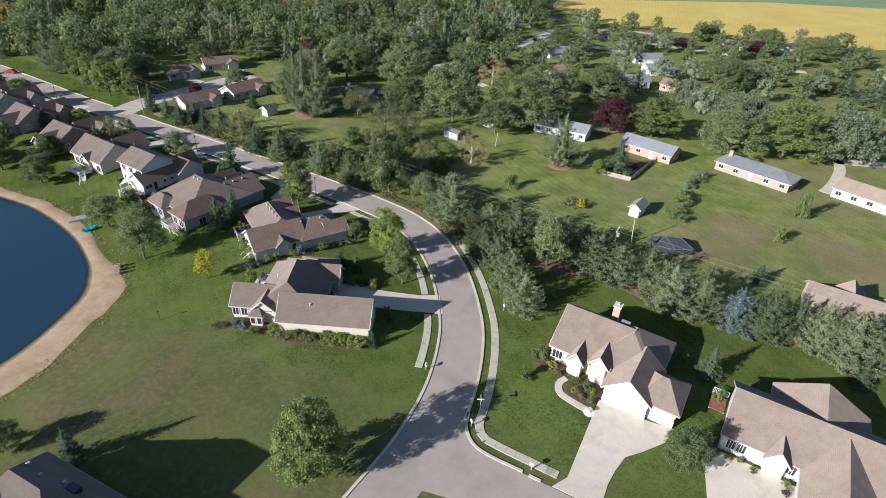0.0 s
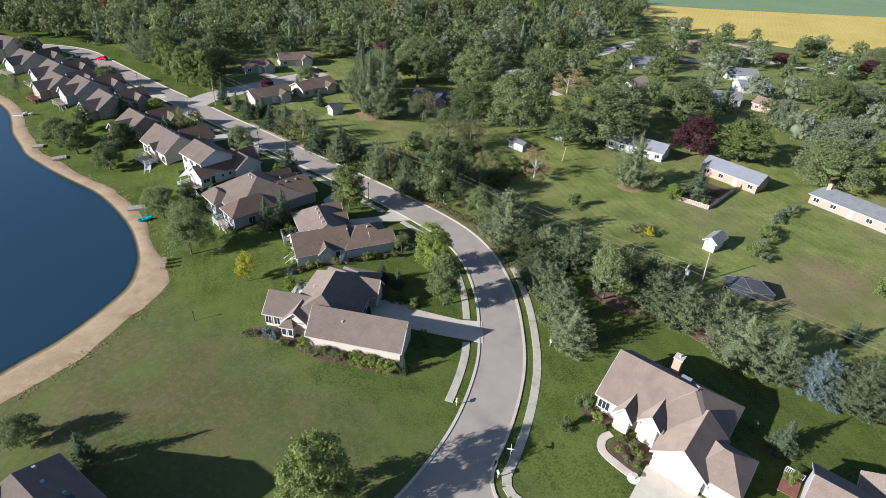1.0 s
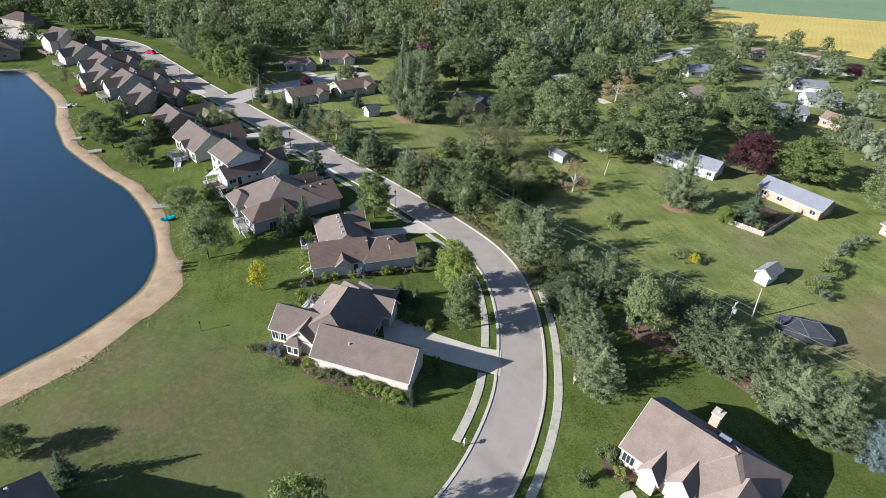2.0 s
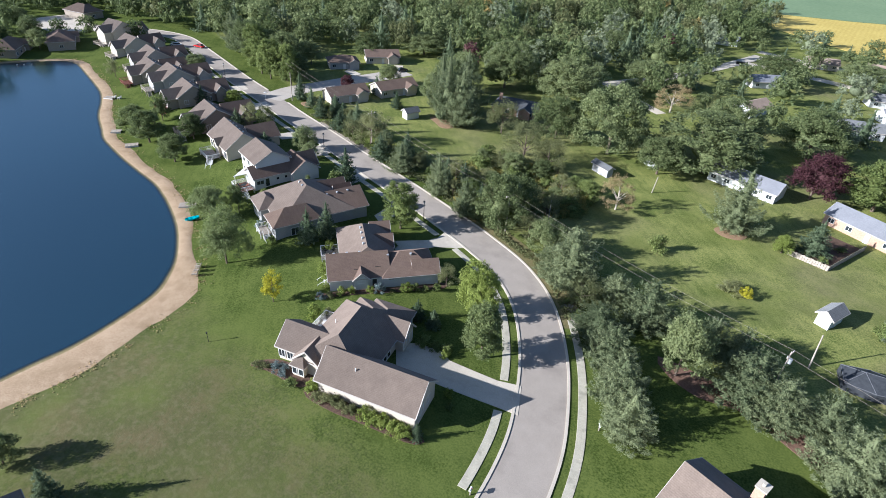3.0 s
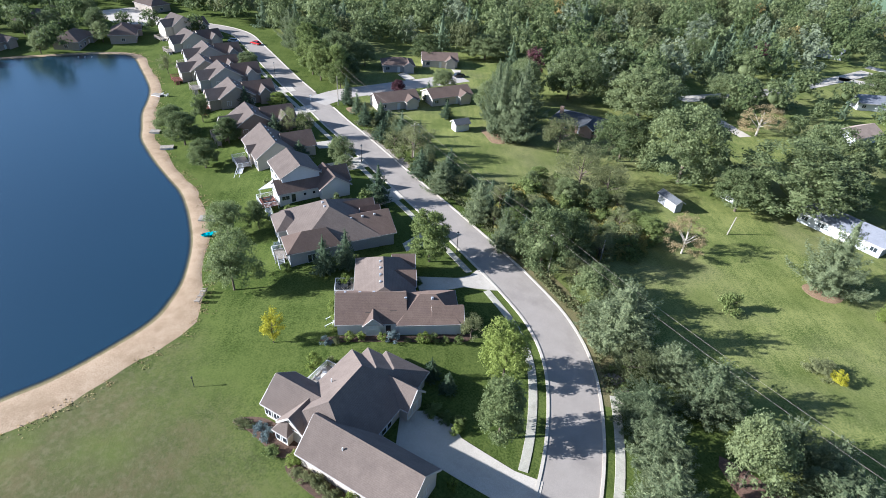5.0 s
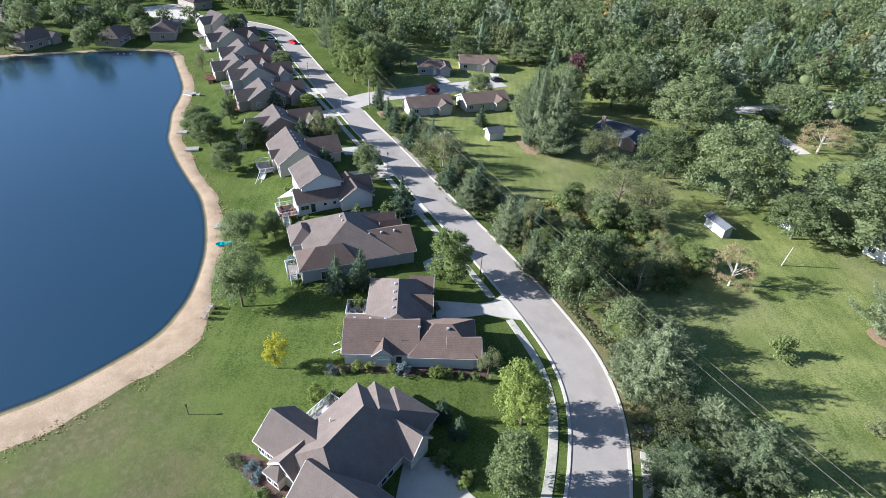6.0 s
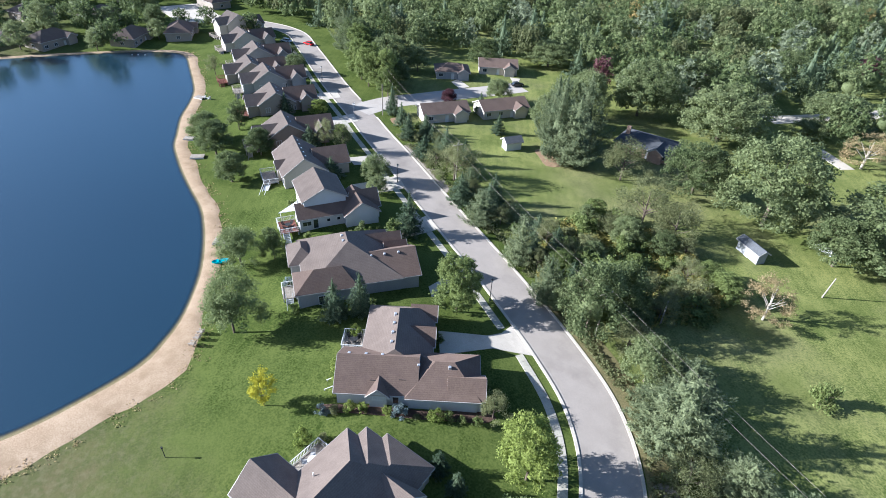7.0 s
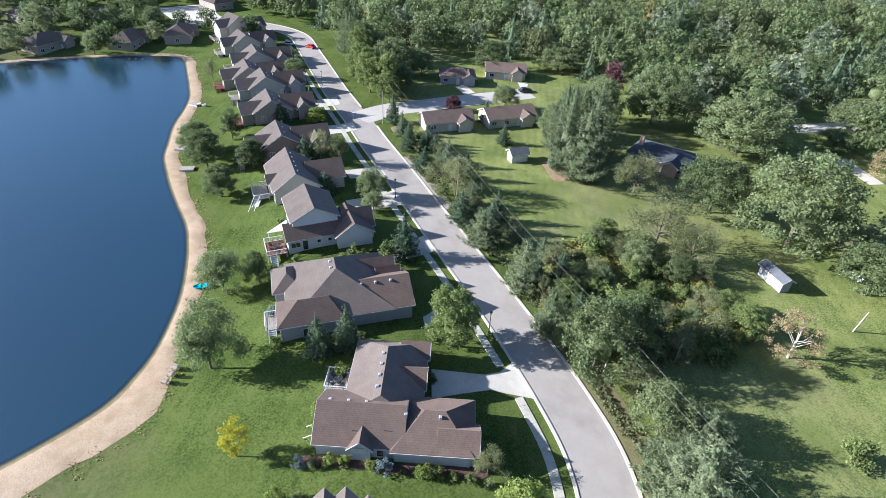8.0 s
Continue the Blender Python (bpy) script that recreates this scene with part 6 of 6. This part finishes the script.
bed(*H, [(8.9, 0.4), (8.8, -2.4), (9.6, -2.8), (9.8, 0.4)], "mulch bed under front windows")
shrubs(*H, [("scrub", 0.4, -0.2, 0.8, 1.1), ("bush", 1.8, -0.3, 0.8, 1.2), ("bush", 3.3, -0.3, 0.9, 1.2), ("bush", 5.0, -0.8, 0.7, 1.0), ("bush", 9.0, -1.0, 1.0, 1.3), ("redleaf", 9.0, -2.2, 0.8, 1.0), ("bush", -1.2, 10.4, 2.2, 2.2)])
slab("mulch_bed", [tuple(p) for p in spline([(-5.5, 87), (-2.6, 83.6), (2.4, 82.2), (7, 83.4), (10.6, 82.8), (20, 78.8), (30, 76.6), (44, 74.6), (48, 76), (30, 80), (14, 85.5), (4, 87)], 1.5, True)], 0.05, REDMULCH, 0.2, "red bark mulch under the pines", "planting bed", kind="structure")
slab("bare_ground", [tuple(p) for p in spline([(-99, 147), (-96, 145.2), (-91, 142.6), (-88.6, 145), (-92, 149), (-97, 151)], 1.5, True)], 0.05, DIRT, 0.2, "bare brown dirt under tall pines", "ground", kind="structure")
slab("bare_ground", [tuple(p) for p in spline([(-137, 127.5), (-133, 126), (-131, 128.5), (-135, 130.5)], 1.0, True)], 0.05, DIRT, 0.2, "bare brown dirt patch on grass", "ground", kind="structure")
slab("bare_ground", [tuple(p) for p in spline([(-9.4, 137), (-7, 134.8), (-3.4, 135.8), (-2.8, 139.6), (-7.2, 140.6)], 1.0, True)], 0.05, DIRT, 0.2, "bare dirt round a conifer's foot", "ground", kind="structure")
verge = ROAD[along(ROAD, -24, 81):along(ROAD, -62, 100)]
DRY = surface("dry_verge_grass", (0.085, 0.085, 0.030), (0.185, 0.145, 0.072), scale=0.5, fine=4, bump=0.5, spread=0.2)
tagged(strip("verge", verge, -4.2, -8.0, 0.03, DRY), "dry tan grass verge beside the street", "verge", kind="structure")
gravel = surface("pale_gravel", (0.20, 0.16, 0.125), (0.36, 0.31, 0.25), scale=1.5, fine=10, bump=0.6)
tagged(strip("gravel_bed", ROAD[along(ROAD, -96, 109):along(ROAD, -122, 117)], -4.2, -6.2, 0.04, gravel), "pale gravel bed along the street", "gravel", kind="structure")
slab("gravel_bed", [tuple(p) for p in spline([(-23.6, 88.2), (-21.4, 87.6), (-19.6, 84.6), (-18.2, 85), (-19.6, 88.6), (-22.4, 90)], 0.8, True)], 0.05, gravel, 0.2, "pale gravel bed at the pavement's end", "gravel", kind="structure")
for x, y, h, w in ((-20.2, 87.9, 1.2, 1.7), (-18.8, 85.9, 1.3, 1.8), (-23.0, 90.4, 1.2, 2.0)):
    plant("bush", x, y, h, w, "clipped green shrub in gravel")


# ---- street furniture and yard things ----
def street_lamp(x, y):
    h = tagged(new("street_lamp"), "dark post-top street lamp beside the kerb", "street lamp", "street lamps")
    h.matrix_basis = pose(x, y, at(x, y))
    bm = bmesh.new()
    rod(bm, (0, 0, -0.3), (0, 0, 4.0), 0.08, 0.05)
    part("post", bm, DARKMETAL, h)
    bm = bmesh.new()
    rod(bm, (0, 0, 0), (0, 0, 0.5), 0.16, 0.12)
    part("base", bm, DARKMETAL, h)
    bm = bmesh.new()
    rod(bm, (0, 0, 4.0), (0, 0, 4.45), 0.13, 0.22)
    part("lantern", bm, WHITE, h, "pale glass lantern")
    bm = bmesh.new()
    rod(bm, (0, 0, 4.45), (0, 0, 4.7), 0.26, 0.04)
    part("cap", bm, DARKMETAL, h)


for p in ((-60.8, 95.7), (-104.2, 107.0), (-176.6, 127.2)):
    street_lamp(*p)


def lawn_lamp(x, y):
    h = tagged(new("lawn_lamp"), "short dark lamp post on the lawn", "lamp post")
    h.matrix_basis = pose(x, y, at(x, y))
    bm = bmesh.new()
    rod(bm, (0, 0, -0.2), (0, 0, 1.7), 0.05, 0.04)
    part("post", bm, DARKMETAL, h)
    bm = bmesh.new()
    rod(bm, (0, 0, 1.7), (0, 0, 2.0), 0.1, 0.14)
    part("lantern", bm, DARKMETAL, h)


lawn_lamp(-62.4, 43.5)


def mailbox(x, y, turn):
    h = tagged(new("mailbox"), "pale mailbox on a wooden post by the kerb", "mailbox", "mailboxes")
    h.matrix_basis = pose(x, y, at(x, y), rz=turn)
    bm = bmesh.new()
    box(bm, (-0.06, -0.06, -0.3), (0.06, 0.06, 1.0))
    part("post", bm, WOOD, h)
    bm = bmesh.new()
    box(bm, (-0.14, -0.3, 1.0), (0.14, 0.3, 1.18))
    rod(bm, (0, -0.3, 1.18), (0, 0.3, 1.18), 0.14, 0.14, 10)
    part("box", bm, WHITE, h)
    bm = bmesh.new()
    box(bm, (0.14, 0.05, 1.15), (0.16, 0.1, 1.4))
    part("flag", bm, REDPAINT, h, "small red flag")


for x, y, t in ((-15.4, 47.6, 10), (-5.7, 39.2, 40), (3.6, 35.0, 80), (-7.0, 66.8, 20)):
    mailbox(x, y, t)


def street_sign(x, y):
    h = tagged(new("street_sign"), "white street sign on a thin post", "street sign")
    h.matrix_basis = pose(x, y, at(x, y), rz=20)
    bm = bmesh.new()
    rod(bm, (0, 0, -0.3), (0, 0, 3.0), 0.04, 0.04)
    part("post", bm, GALVANISED, h)
    for k in (0, 1):
        bm = bmesh.new()
        box(bm, (-0.55, -0.015, 2.72 + 0.26 * k), (0.55, 0.015, 2.92 + 0.26 * k), pose(0, 0, 0, rz=90 * k))
        part("blade", bm, WHITE, h, "white sign blade")


street_sign(-5.2, 42.0)
street_sign(-145.6, 120.6)


def utility_pole(x, y, height, arm=True, lean=0, can=False):
    h = tagged(new("utility_pole"), "weathered wooden utility pole", "utility pole", "utility poles")
    h.matrix_basis = pose(x, y, at(x, y), ry=lean, rz=-15)
    bm = bmesh.new()
    rod(bm, (0, 0, -0.6), (0, 0, height), 0.15, 0.10)
    part("pole", bm, WOOD, h)
    if arm:
        bm = bmesh.new()
        box(bm, (-0.06, -1.1, height - 0.7), (0.06, 1.1, height - 0.55))
        part("crossarm", bm, WOOD, h)
        for v in (-1.0, 0, 1.0):
            bm = bmesh.new()
            rod(bm, (0, v, height - 0.55), (0, v, height - 0.3), 0.05, 0.03)
            part("insulator", bm, WHITE, h)
    if can:
        bm = bmesh.new()
        rod(bm, (0.35, 0, height - 2.0), (0.35, 0, height - 1.2), 0.24, 0.24, 12)
        part("transformer", bm, GALVANISED, h, "grey transformer can")


utility_pole(-44.6, 103.6, 9.2)
utility_pole(10.6, 89.4, 9.2, can=True)
utility_pole(-98.0, 119.2, 9.2)
utility_pole(64.0, 76.2, 9.2)
utility_pole(-140.3, 126.9, 9.0, arm=False)
utility_pole(14.7, 100.7, 6.6, arm=False, lean=-4)
utility_pole(-39.9, 114.5, 5.0, arm=False)
utility_pole(-26.6, 145.0, 4.6, arm=False, lean=6)


def wire(p, q, sag):
    c = bpy.data.curves.new("wire", "CURVE")
    c.dimensions, c.bevel_depth, c.bevel_resolution = "3D", 0.011, 1
    sp = c.splines.new("POLY")
    n = 14
    sp.points.add(n)
    for i in range(n + 1):
        t = i / n
        sp.points[i].co = (*[a + (b - a) * t for a, b in zip(p[:2], q[:2])], p[2] + (q[2] - p[2]) * t - sag * 4 * t * (1 - t), 1)
    ob = tagged(new("wire", c), "thin pale overhead power wire", "wire", "power wires")
    c.materials.append(WOOD)


line = [(-150, 134.5), (-98, 119.2), (-44.6, 103.6), (10.6, 89.4), (64, 76.2), (120, 62)]
for a, b in zip(line[:-1], line[1:]):
    for off, z in ((-1.0, 8.95), (0.9, 8.95)):
        wire((a[0] + off * 0.26, a[1] + off, z), (b[0] + off * 0.26, b[1] + off, z), 0.9)


def bird_bath(x, y):
    h = tagged(new("bird_bath"), "white round pebble bed with a pale urn", "bird bath")
    h.matrix_basis = pose(x, y, at(x, y))
    bm = bmesh.new()
    rod(bm, (0, 0, -0.2), (0, 0, 0.1), 0.85, 0.8, 24)
    part("pebble_disc", bm, WHITE, h)
    bm = bmesh.new()
    rod(bm, (0, 0, 0.1), (0, 0, 0.55), 0.18, 0.12, 12)
    rod(bm, (0, 0, 0.55), (0, 0, 0.75), 0.12, 0.38, 16)
    part("urn", bm, CONCRETE, h)


bird_bath(10.0, 46.9)


def canoe(x, y, turn):
    h = tagged(new("paddle_boat"), "turquoise plastic boat drawn up on sand", "boat")
    h.matrix_basis = pose(x, y, at(x, y) + 0.12, rz=turn)
    bm = bmesh.new()
    rows = []
    for k in range(9):
        t = k / 8 * 2 - 1
        w = 0.55 * (1 - abs(t) ** 3.0) + 0.04
        rise = 0.12 * t * t
        rows.append([bm.verts.new((t * 1.55, w * a, z + rise)) for a, z in ((-1, 0.42), (-0.75, 0.05), (0.75, 0.05), (1, 0.42), (0.7, 0.36), (0.0, 0.22), (-0.7, 0.36))])
    for a, b in zip(rows[:-1], rows[1:]):
        for i in range(7):
            bm.faces.new((a[i], a[(i + 1) % 7], b[(i + 1) % 7], b[i]))
    bm.faces.new(rows[0])
    bm.faces.new(rows[-1][::-1])
    part("hull", bm, TURQUOISE, h)
    for u in (-0.5, 0.5):
        bm = bmesh.new()
        box(bm, (u - 0.15, -0.45, 0.36), (u + 0.15, 0.45, 0.44))
        part("seat", bm, TURQUOISE, h)


canoe(-98.6, 63.9, 70)


def beach_chair(x, y, turn, material):
    h = tagged(new("beach_chair"), "pale wooden lounge chair on the sand", "chair", "beach chairs")
    h.matrix_basis = pose(x, y, at(x, y) + 0.1, rz=turn)
    bm = bmesh.new()
    for k in range(5):
        box(bm, (-0.45 + 0.17 * k, -0.3, 0.30), (-0.31 + 0.17 * k, 0.3, 0.34))
    part("seat", bm, material, h)
    bm = bmesh.new()
    for k in range(4):
        box(bm, (0.0, -0.3 + 0.16 * k, 0), (0.05, -0.18 + 0.16 * k, 0.85), pose(0.4, 0, 0.32, ry=22))
    part("backrest", bm, material, h)
    for u in (-0.4, 0.35):
        for v in (-0.3, 0.3):
            bm = bmesh.new()
            box(bm, (u - 0.04, v - 0.04, -0.1), (u + 0.04, v + 0.04, 0.55))
            part("leg", bm, material, h)
    for v in (-0.34, 0.34):
        bm = bmesh.new()
        box(bm, (-0.5, v - 0.07, 0.55), (0.45, v + 0.07, 0.59))
        part("armrest", bm, material, h)


for x, y in ((-82.3, 54.6), (-81.4, 53.7), (-80.5, 52.7)):
    beach_chair(x, y, 35, WOOD)
for x, y in ((-182.6, 90.6), (-181, 91.4), (-239.2, 84.4), (-238.2, 86.2), (-237, 88.2)):
    beach_chair(x, y, 20, WHITE)


def patio_chair(x, y, z, turn, material, label):
    """A chair with legs, a slatted seat and a leaning back."""
    c = tagged(new("patio_chair"), label, "chair", "patio chairs")
    c.matrix_basis = pose(x, y, z, rz=turn)
    for u in (-0.26, 0.26):
        for v in (-0.24, 0.24):
            bm = bmesh.new()
            rod(bm, (u, v, 0), (u * 0.9, v * 0.9, 0.42), 0.025, 0.025, 6)
            part("leg", bm, material, c)
    bm = bmesh.new()
    for k in range(5):
        box(bm, (-0.3, -0.28 + 0.115 * k, 0.41), (0.3, -0.19 + 0.115 * k, 0.45))
    part("seat", bm, material, c)
    bm = bmesh.new()
    for k in range(5):
        beam(bm, (-0.26 + 0.13 * k, 0.26, 0.43), (-0.26 + 0.13 * k, 0.44, 1.0), 0.09, 0.025)
    part("backrest", bm, material, c)


def patio_table(x, y, z, material, label):
    """A round table on a central foot."""
    t = tagged(new("patio_table"), label, "table")
    t.matrix_basis = pose(x, y, z)
    bm = bmesh.new()
    rod(bm, (0, 0, 0.7), (0, 0, 0.74), 0.6, 0.6, 20)
    part("tabletop", bm, material, t)
    bm = bmesh.new()
    rod(bm, (0, 0, 0.05), (0, 0, 0.7), 0.05, 0.05, 8)
    part("foot", bm, material, t)
    bm = bmesh.new()
    rod(bm, (0, 0, 0.0), (0, 0, 0.05), 0.32, 0.26, 14)
    part("base", bm, material, t)


for H, z, (u, v), m, tone in (((-40.3, 45.7, 13.8), 0.83, (-7.0, 13.4), WHITE, "white"), ((-55.5, 63.3, 49.6), 1.19, (0.3, 12.3), DARKMETAL, "dark metal"), ((-95.0, 78.8, 74.5), 1.06, (-2.2, 3.8), DARKMETAL, "dark metal")):
    x, y = around(*H, u, v)
    patio_table(x, y, z, m, tone + " round patio table on a house deck")
    for k in range(4):
        a = H[2] + 45 + 90 * k
        patio_chair(x + 0.95 * math.cos(radians(a)), y + 0.95 * math.sin(radians(a)), z, a - 90, m, tone + " slatted patio chair at a round table")


def raft(x, y, turn, size):
    h = tagged(new("dock_section"), "pale wooden dock section lying ashore", "dock")
    h.matrix_basis = pose(x, y, at(x, y) + 0.15, rz=turn)
    n = int(size / 0.3)
    for k in range(n):
        bm = bmesh.new()
        box(bm, (-size / 2 + k * size / n + 0.02, -1.0, 0.25), (-size / 2 + (k + 1) * size / n - 0.02, 1.0, 0.31))
        part("plank", bm, WOOD, h)
    for v in (-0.9, 0.9):
        bm = bmesh.new()
        box(bm, (-size / 2, v - 0.06, -0.2), (size / 2, v + 0.06, 0.25))
        part("beam", bm, WHITE, h)


raft(-104.6, 66.6, 50, 3.6)
raft(-143.8, 75.2, 60, 3.2)
raft(-183.6, 89.6, 30, 3.0)
raft(-155.6, 77.2, 50, 2.6)


def car(x, y, turn, paint, label):
    h = tagged(new("car"), label, "car")
    h.matrix_basis = pose(x, y, at(x, y) + 0.05, rz=turn)
    bm = bmesh.new()
    prof = [(-2.2, 0.35), (-2.2, 0.8), (-1.5, 0.92), (1.0, 0.95), (2.1, 0.78), (2.25, 0.4)]
    A = [bm.verts.new((u, -0.88, z)) for u, z in prof]
    B = [bm.verts.new((u, 0.88, z)) for u, z in prof]
    bm.faces.new(A)
    bm.faces.new(B[::-1])
    for i in range(6):
        bm.faces.new((A[i], B[i], B[(i + 1) % 6], A[(i + 1) % 6]))
    bmesh.ops.bevel(bm, geom=bm.edges[:], offset=0.08, segments=2, affect="EDGES")
    part("body", bm, paint, h)
    bm = bmesh.new()
    prof = [(-1.7, 0.9), (-1.3, 1.42), (0.3, 1.45), (1.05, 0.92)]
    A = [bm.verts.new((u, -0.78 if z < 1 else -0.62, z)) for u, z in prof]
    B = [bm.verts.new((u, 0.78 if z < 1 else 0.62, z)) for u, z in prof]
    bm.faces.new(A)
    bm.faces.new(B[::-1])
    for i in range(4):
        bm.faces.new((A[i], B[i], B[(i + 1) % 4], A[(i + 1) % 4]))
    part("cabin", bm, GLASS, h, "dark glazed cabin")
    bm = bmesh.new()
    box(bm, (-1.3, -0.62, 1.43), (0.3, 0.62, 1.48))
    part("roof", bm, paint, h)
    for u in (-1.4, 1.4):
        for v in (-0.85, 0.85):
            bm = bmesh.new()
            rod(bm, (u, v - 0.1, 0.33), (u, v + 0.1, 0.33), 0.33, 0.33, 14)
            w = part("wheel", bm, RUBBER, h)
            bm = bmesh.new()
            rod(bm, (u, v - 0.11, 0.33), (u, v + 0.11, 0.33), 0.19, 0.19, 10)
            part("rim", bm, GALVANISED, w)


car(-216.2, 143.0, 197, REDPAINT, "red car driving on the grey street")
car(-140.4, 173.6, 75, BLACKPAINT, "dark car parked on the concrete court")
car(-138.0, 179.5, 70, BLACKPAINT, "dark car parked on the concrete court")
car(-224.0, 137.4, 210, surface("white_car_paint", (0.5, 0.5, 0.5), (0.6, 0.6, 0.6), rough=0.3), "white car parked by a driveway")


def board_fence(points):
    h = tagged(new("garden_fence"), "weathered board fence round a vegetable garden", "fence")
    for (a, b), (c, d) in zip(points[:-1], points[1:]):
        L = math.hypot(c - a, d - b)
        n = int(L / 0.5)
        turn = math.degrees(math.atan2(d - b, c - a))
        for i in range(n):
            t = (i + 0.5) / n
            bm = bmesh.new()
            box(bm, (-0.22, -0.02, -0.1), (0.22, 0.02, 1.25 + 0.06 * math.sin(i * 2.3)), pose(a + (c - a) * t, b + (d - b) * t, 0, rz=turn))
            part("board", bm, WOOD, h)
        for z in (0.35, 1.0):
            bm = bmesh.new()
            beam(bm, (a, b, z), (c, d, z), 0.12, 0.09)
            part("rail", bm, WOOD, h)


board_fence([(5.6, 136.8), (13.6, 135.2), (19.2, 150.6)])
slab("vegetable_garden", [(6.2, 137.6), (13.2, 136.2), (18.4, 150.6), (12.0, 152.6)], 0.05, MULCH, 0.2, "brown soil of a fenced garden", "garden", kind="structure")
for x, y, h, w in ((12.2, 138, 1.6, 2.2), (10.4, 142, 1.3, 2.0), (15, 146, 1.2, 2.4), (9.0, 139.2, 1.4, 1.8)):
    plant("bush", x, y, h, w, "leafy vegetable plants in a garden")


def screen_house(x, y, turn):
    """A low pool enclosure: six dark mesh slopes on a thin frame."""
    WEATHERED = surface("weathered_metal", (0.09, 0.09, 0.10), (0.16, 0.16, 0.17), scale=3)
    h = tagged(new("pool_enclosure"), "dark grey mesh pool enclosure with a thin frame", "pool enclosure")
    h.matrix_basis = pose(x, y, at(x, y), rz=turn)
    mesh_cloth = surface("dark_mesh", (0.030, 0.032, 0.036), (0.055, 0.058, 0.064), scale=2, rough=0.6)
    base = [(-4.2, -2.2), (0, -2.9), (4.2, -2.2), (4.2, 2.2), (0, 2.9), (-4.2, 2.2)]
    top = [(-1.6, 0), (1.6, 0)]
    bm = bmesh.new()
    lo = [bm.verts.new((u, v, -0.1)) for u, v in base]
    mid = [bm.verts.new((u, v, 1.5)) for u, v in base]
    a, b = [bm.verts.new((u, v, 2.9)) for u, v in top]
    for i in range(6):
        bm.faces.new((lo[i], lo[(i + 1) % 6], mid[(i + 1) % 6], mid[i]))
    bm.faces.new((mid[0], mid[1], a))
    bm.faces.new((mid[1], b, a))
    bm.faces.new((mid[1], mid[2], b))
    bm.faces.new((mid[2], mid[3], b))
    bm.faces.new((mid[3], mid[4], b))
    bm.faces.new((mid[4], a, b))
    bm.faces.new((mid[4], mid[5], a))
    bm.faces.new((mid[5], mid[0], a))
    bm.faces.new(lo[::-1])
    part("mesh_cover", bm, mesh_cloth, h)
    ribs = [((*base[i], 1.52), (*base[(i + 1) % 6], 1.52)) for i in range(6)] + [((*base[i], 1.52), (*top[0 if i in (0, 5) else 1 if i in (2, 3) else 0], 2.93)) for i in range(6)] + [((*top[0], 2.93), (*top[1], 2.93))]
    for p, q in ribs:
        bm = bmesh.new()
        beam(bm, p, q, 0.06, 0.06)
        part("frame_bar", bm, WEATHERED, h)


screen_house(23.0, 101.6, 12)
for x, y, h, w in ((27.5, 131.5, 2.0, 3.0), (25.8, 122.5, 1.8, 3.0), (25.6, 115.8, 2.2, 3.4), (30.4, 141, 2.4, 3.6), (33, 146, 2.2, 3.2), (28.8, 137, 2.2, 3.2)):
    plant("silver", x, y, h, w, "pale feathery shrub along a lot line")

# streets of the small houses beyond
for pts in ([(-2, 330), (4, 331), (16, 302), (11, 300)], [(60, 297), (92, 299), (92, 304), (60, 302)], [(-58, 213), (-46, 206), (-44, 209.5), (-56, 217)], [(-40, 340), (60, 322), (61, 327), (-39, 346)]):
    paving(pts, "pale concrete street among small houses", 0.06, name="far_street")
for line, half in (([(-74, 225), (-66, 241), (-58, 257), (-48, 288), (-41, 315), (-37, 333)], 3.0), ([(-43, 309), (-28, 311), (-8, 307), (16, 302)], 3.2), ([(73.5, 176), (100, 181), (130, 188)], 2.4)):
    tagged(strip("far_street", spline(line, 3.0), half, -half, 0.07, CONCRETE), "pale concrete street among small houses", "road", kind="structure")

# fields
bm = bmesh.new()
prism(bm, [(-60, 432), (0, 384), (66, 376), (160, 388), (420, 420), (520, 640), (230, 600), (120, 572), (-10, 500), (-60, 480)], -0.2, 0.12)
tagged(part("crop_field", bm, FIELD), "golden ripe crop field", "field", kind="structure")
bm = bmesh.new()
prism(bm, [(-60, 482), (-10, 502), (120, 574), (230, 602), (520, 642), (1600, 1800), (-700, 1800)], -0.2, 0.10)
tagged(part("crop_field", bm, FARFIELD), "hazy green crop field", "field", kind="structure")

walkway("pavement", ROAD, along(ROAD, -11, 48.5), along(ROAD, -232, 145.6), 5.9, 1.25, "concrete slab pavement beside the street",
        gaps=[(-19.6, 63.8, 2.9), (-51.6, 91.6, 2.6)])
walkway("pavement", ROAD, along(ROAD, -10.6, 41), along(ROAD, -27, 84.5), -5.8, 1.25, "concrete slab pavement beside the street")
BEND = spline([(-4.75, 41.6), (-4.6, 39.6), (-3.4, 37.9), (-0.6, 37.0), (4, 36.0), (8.4, 35.0)], 0.5)
walkway("pavement", BEND, 0, len(BEND), 0.0, 1.25, "concrete slab pavement round the corner")
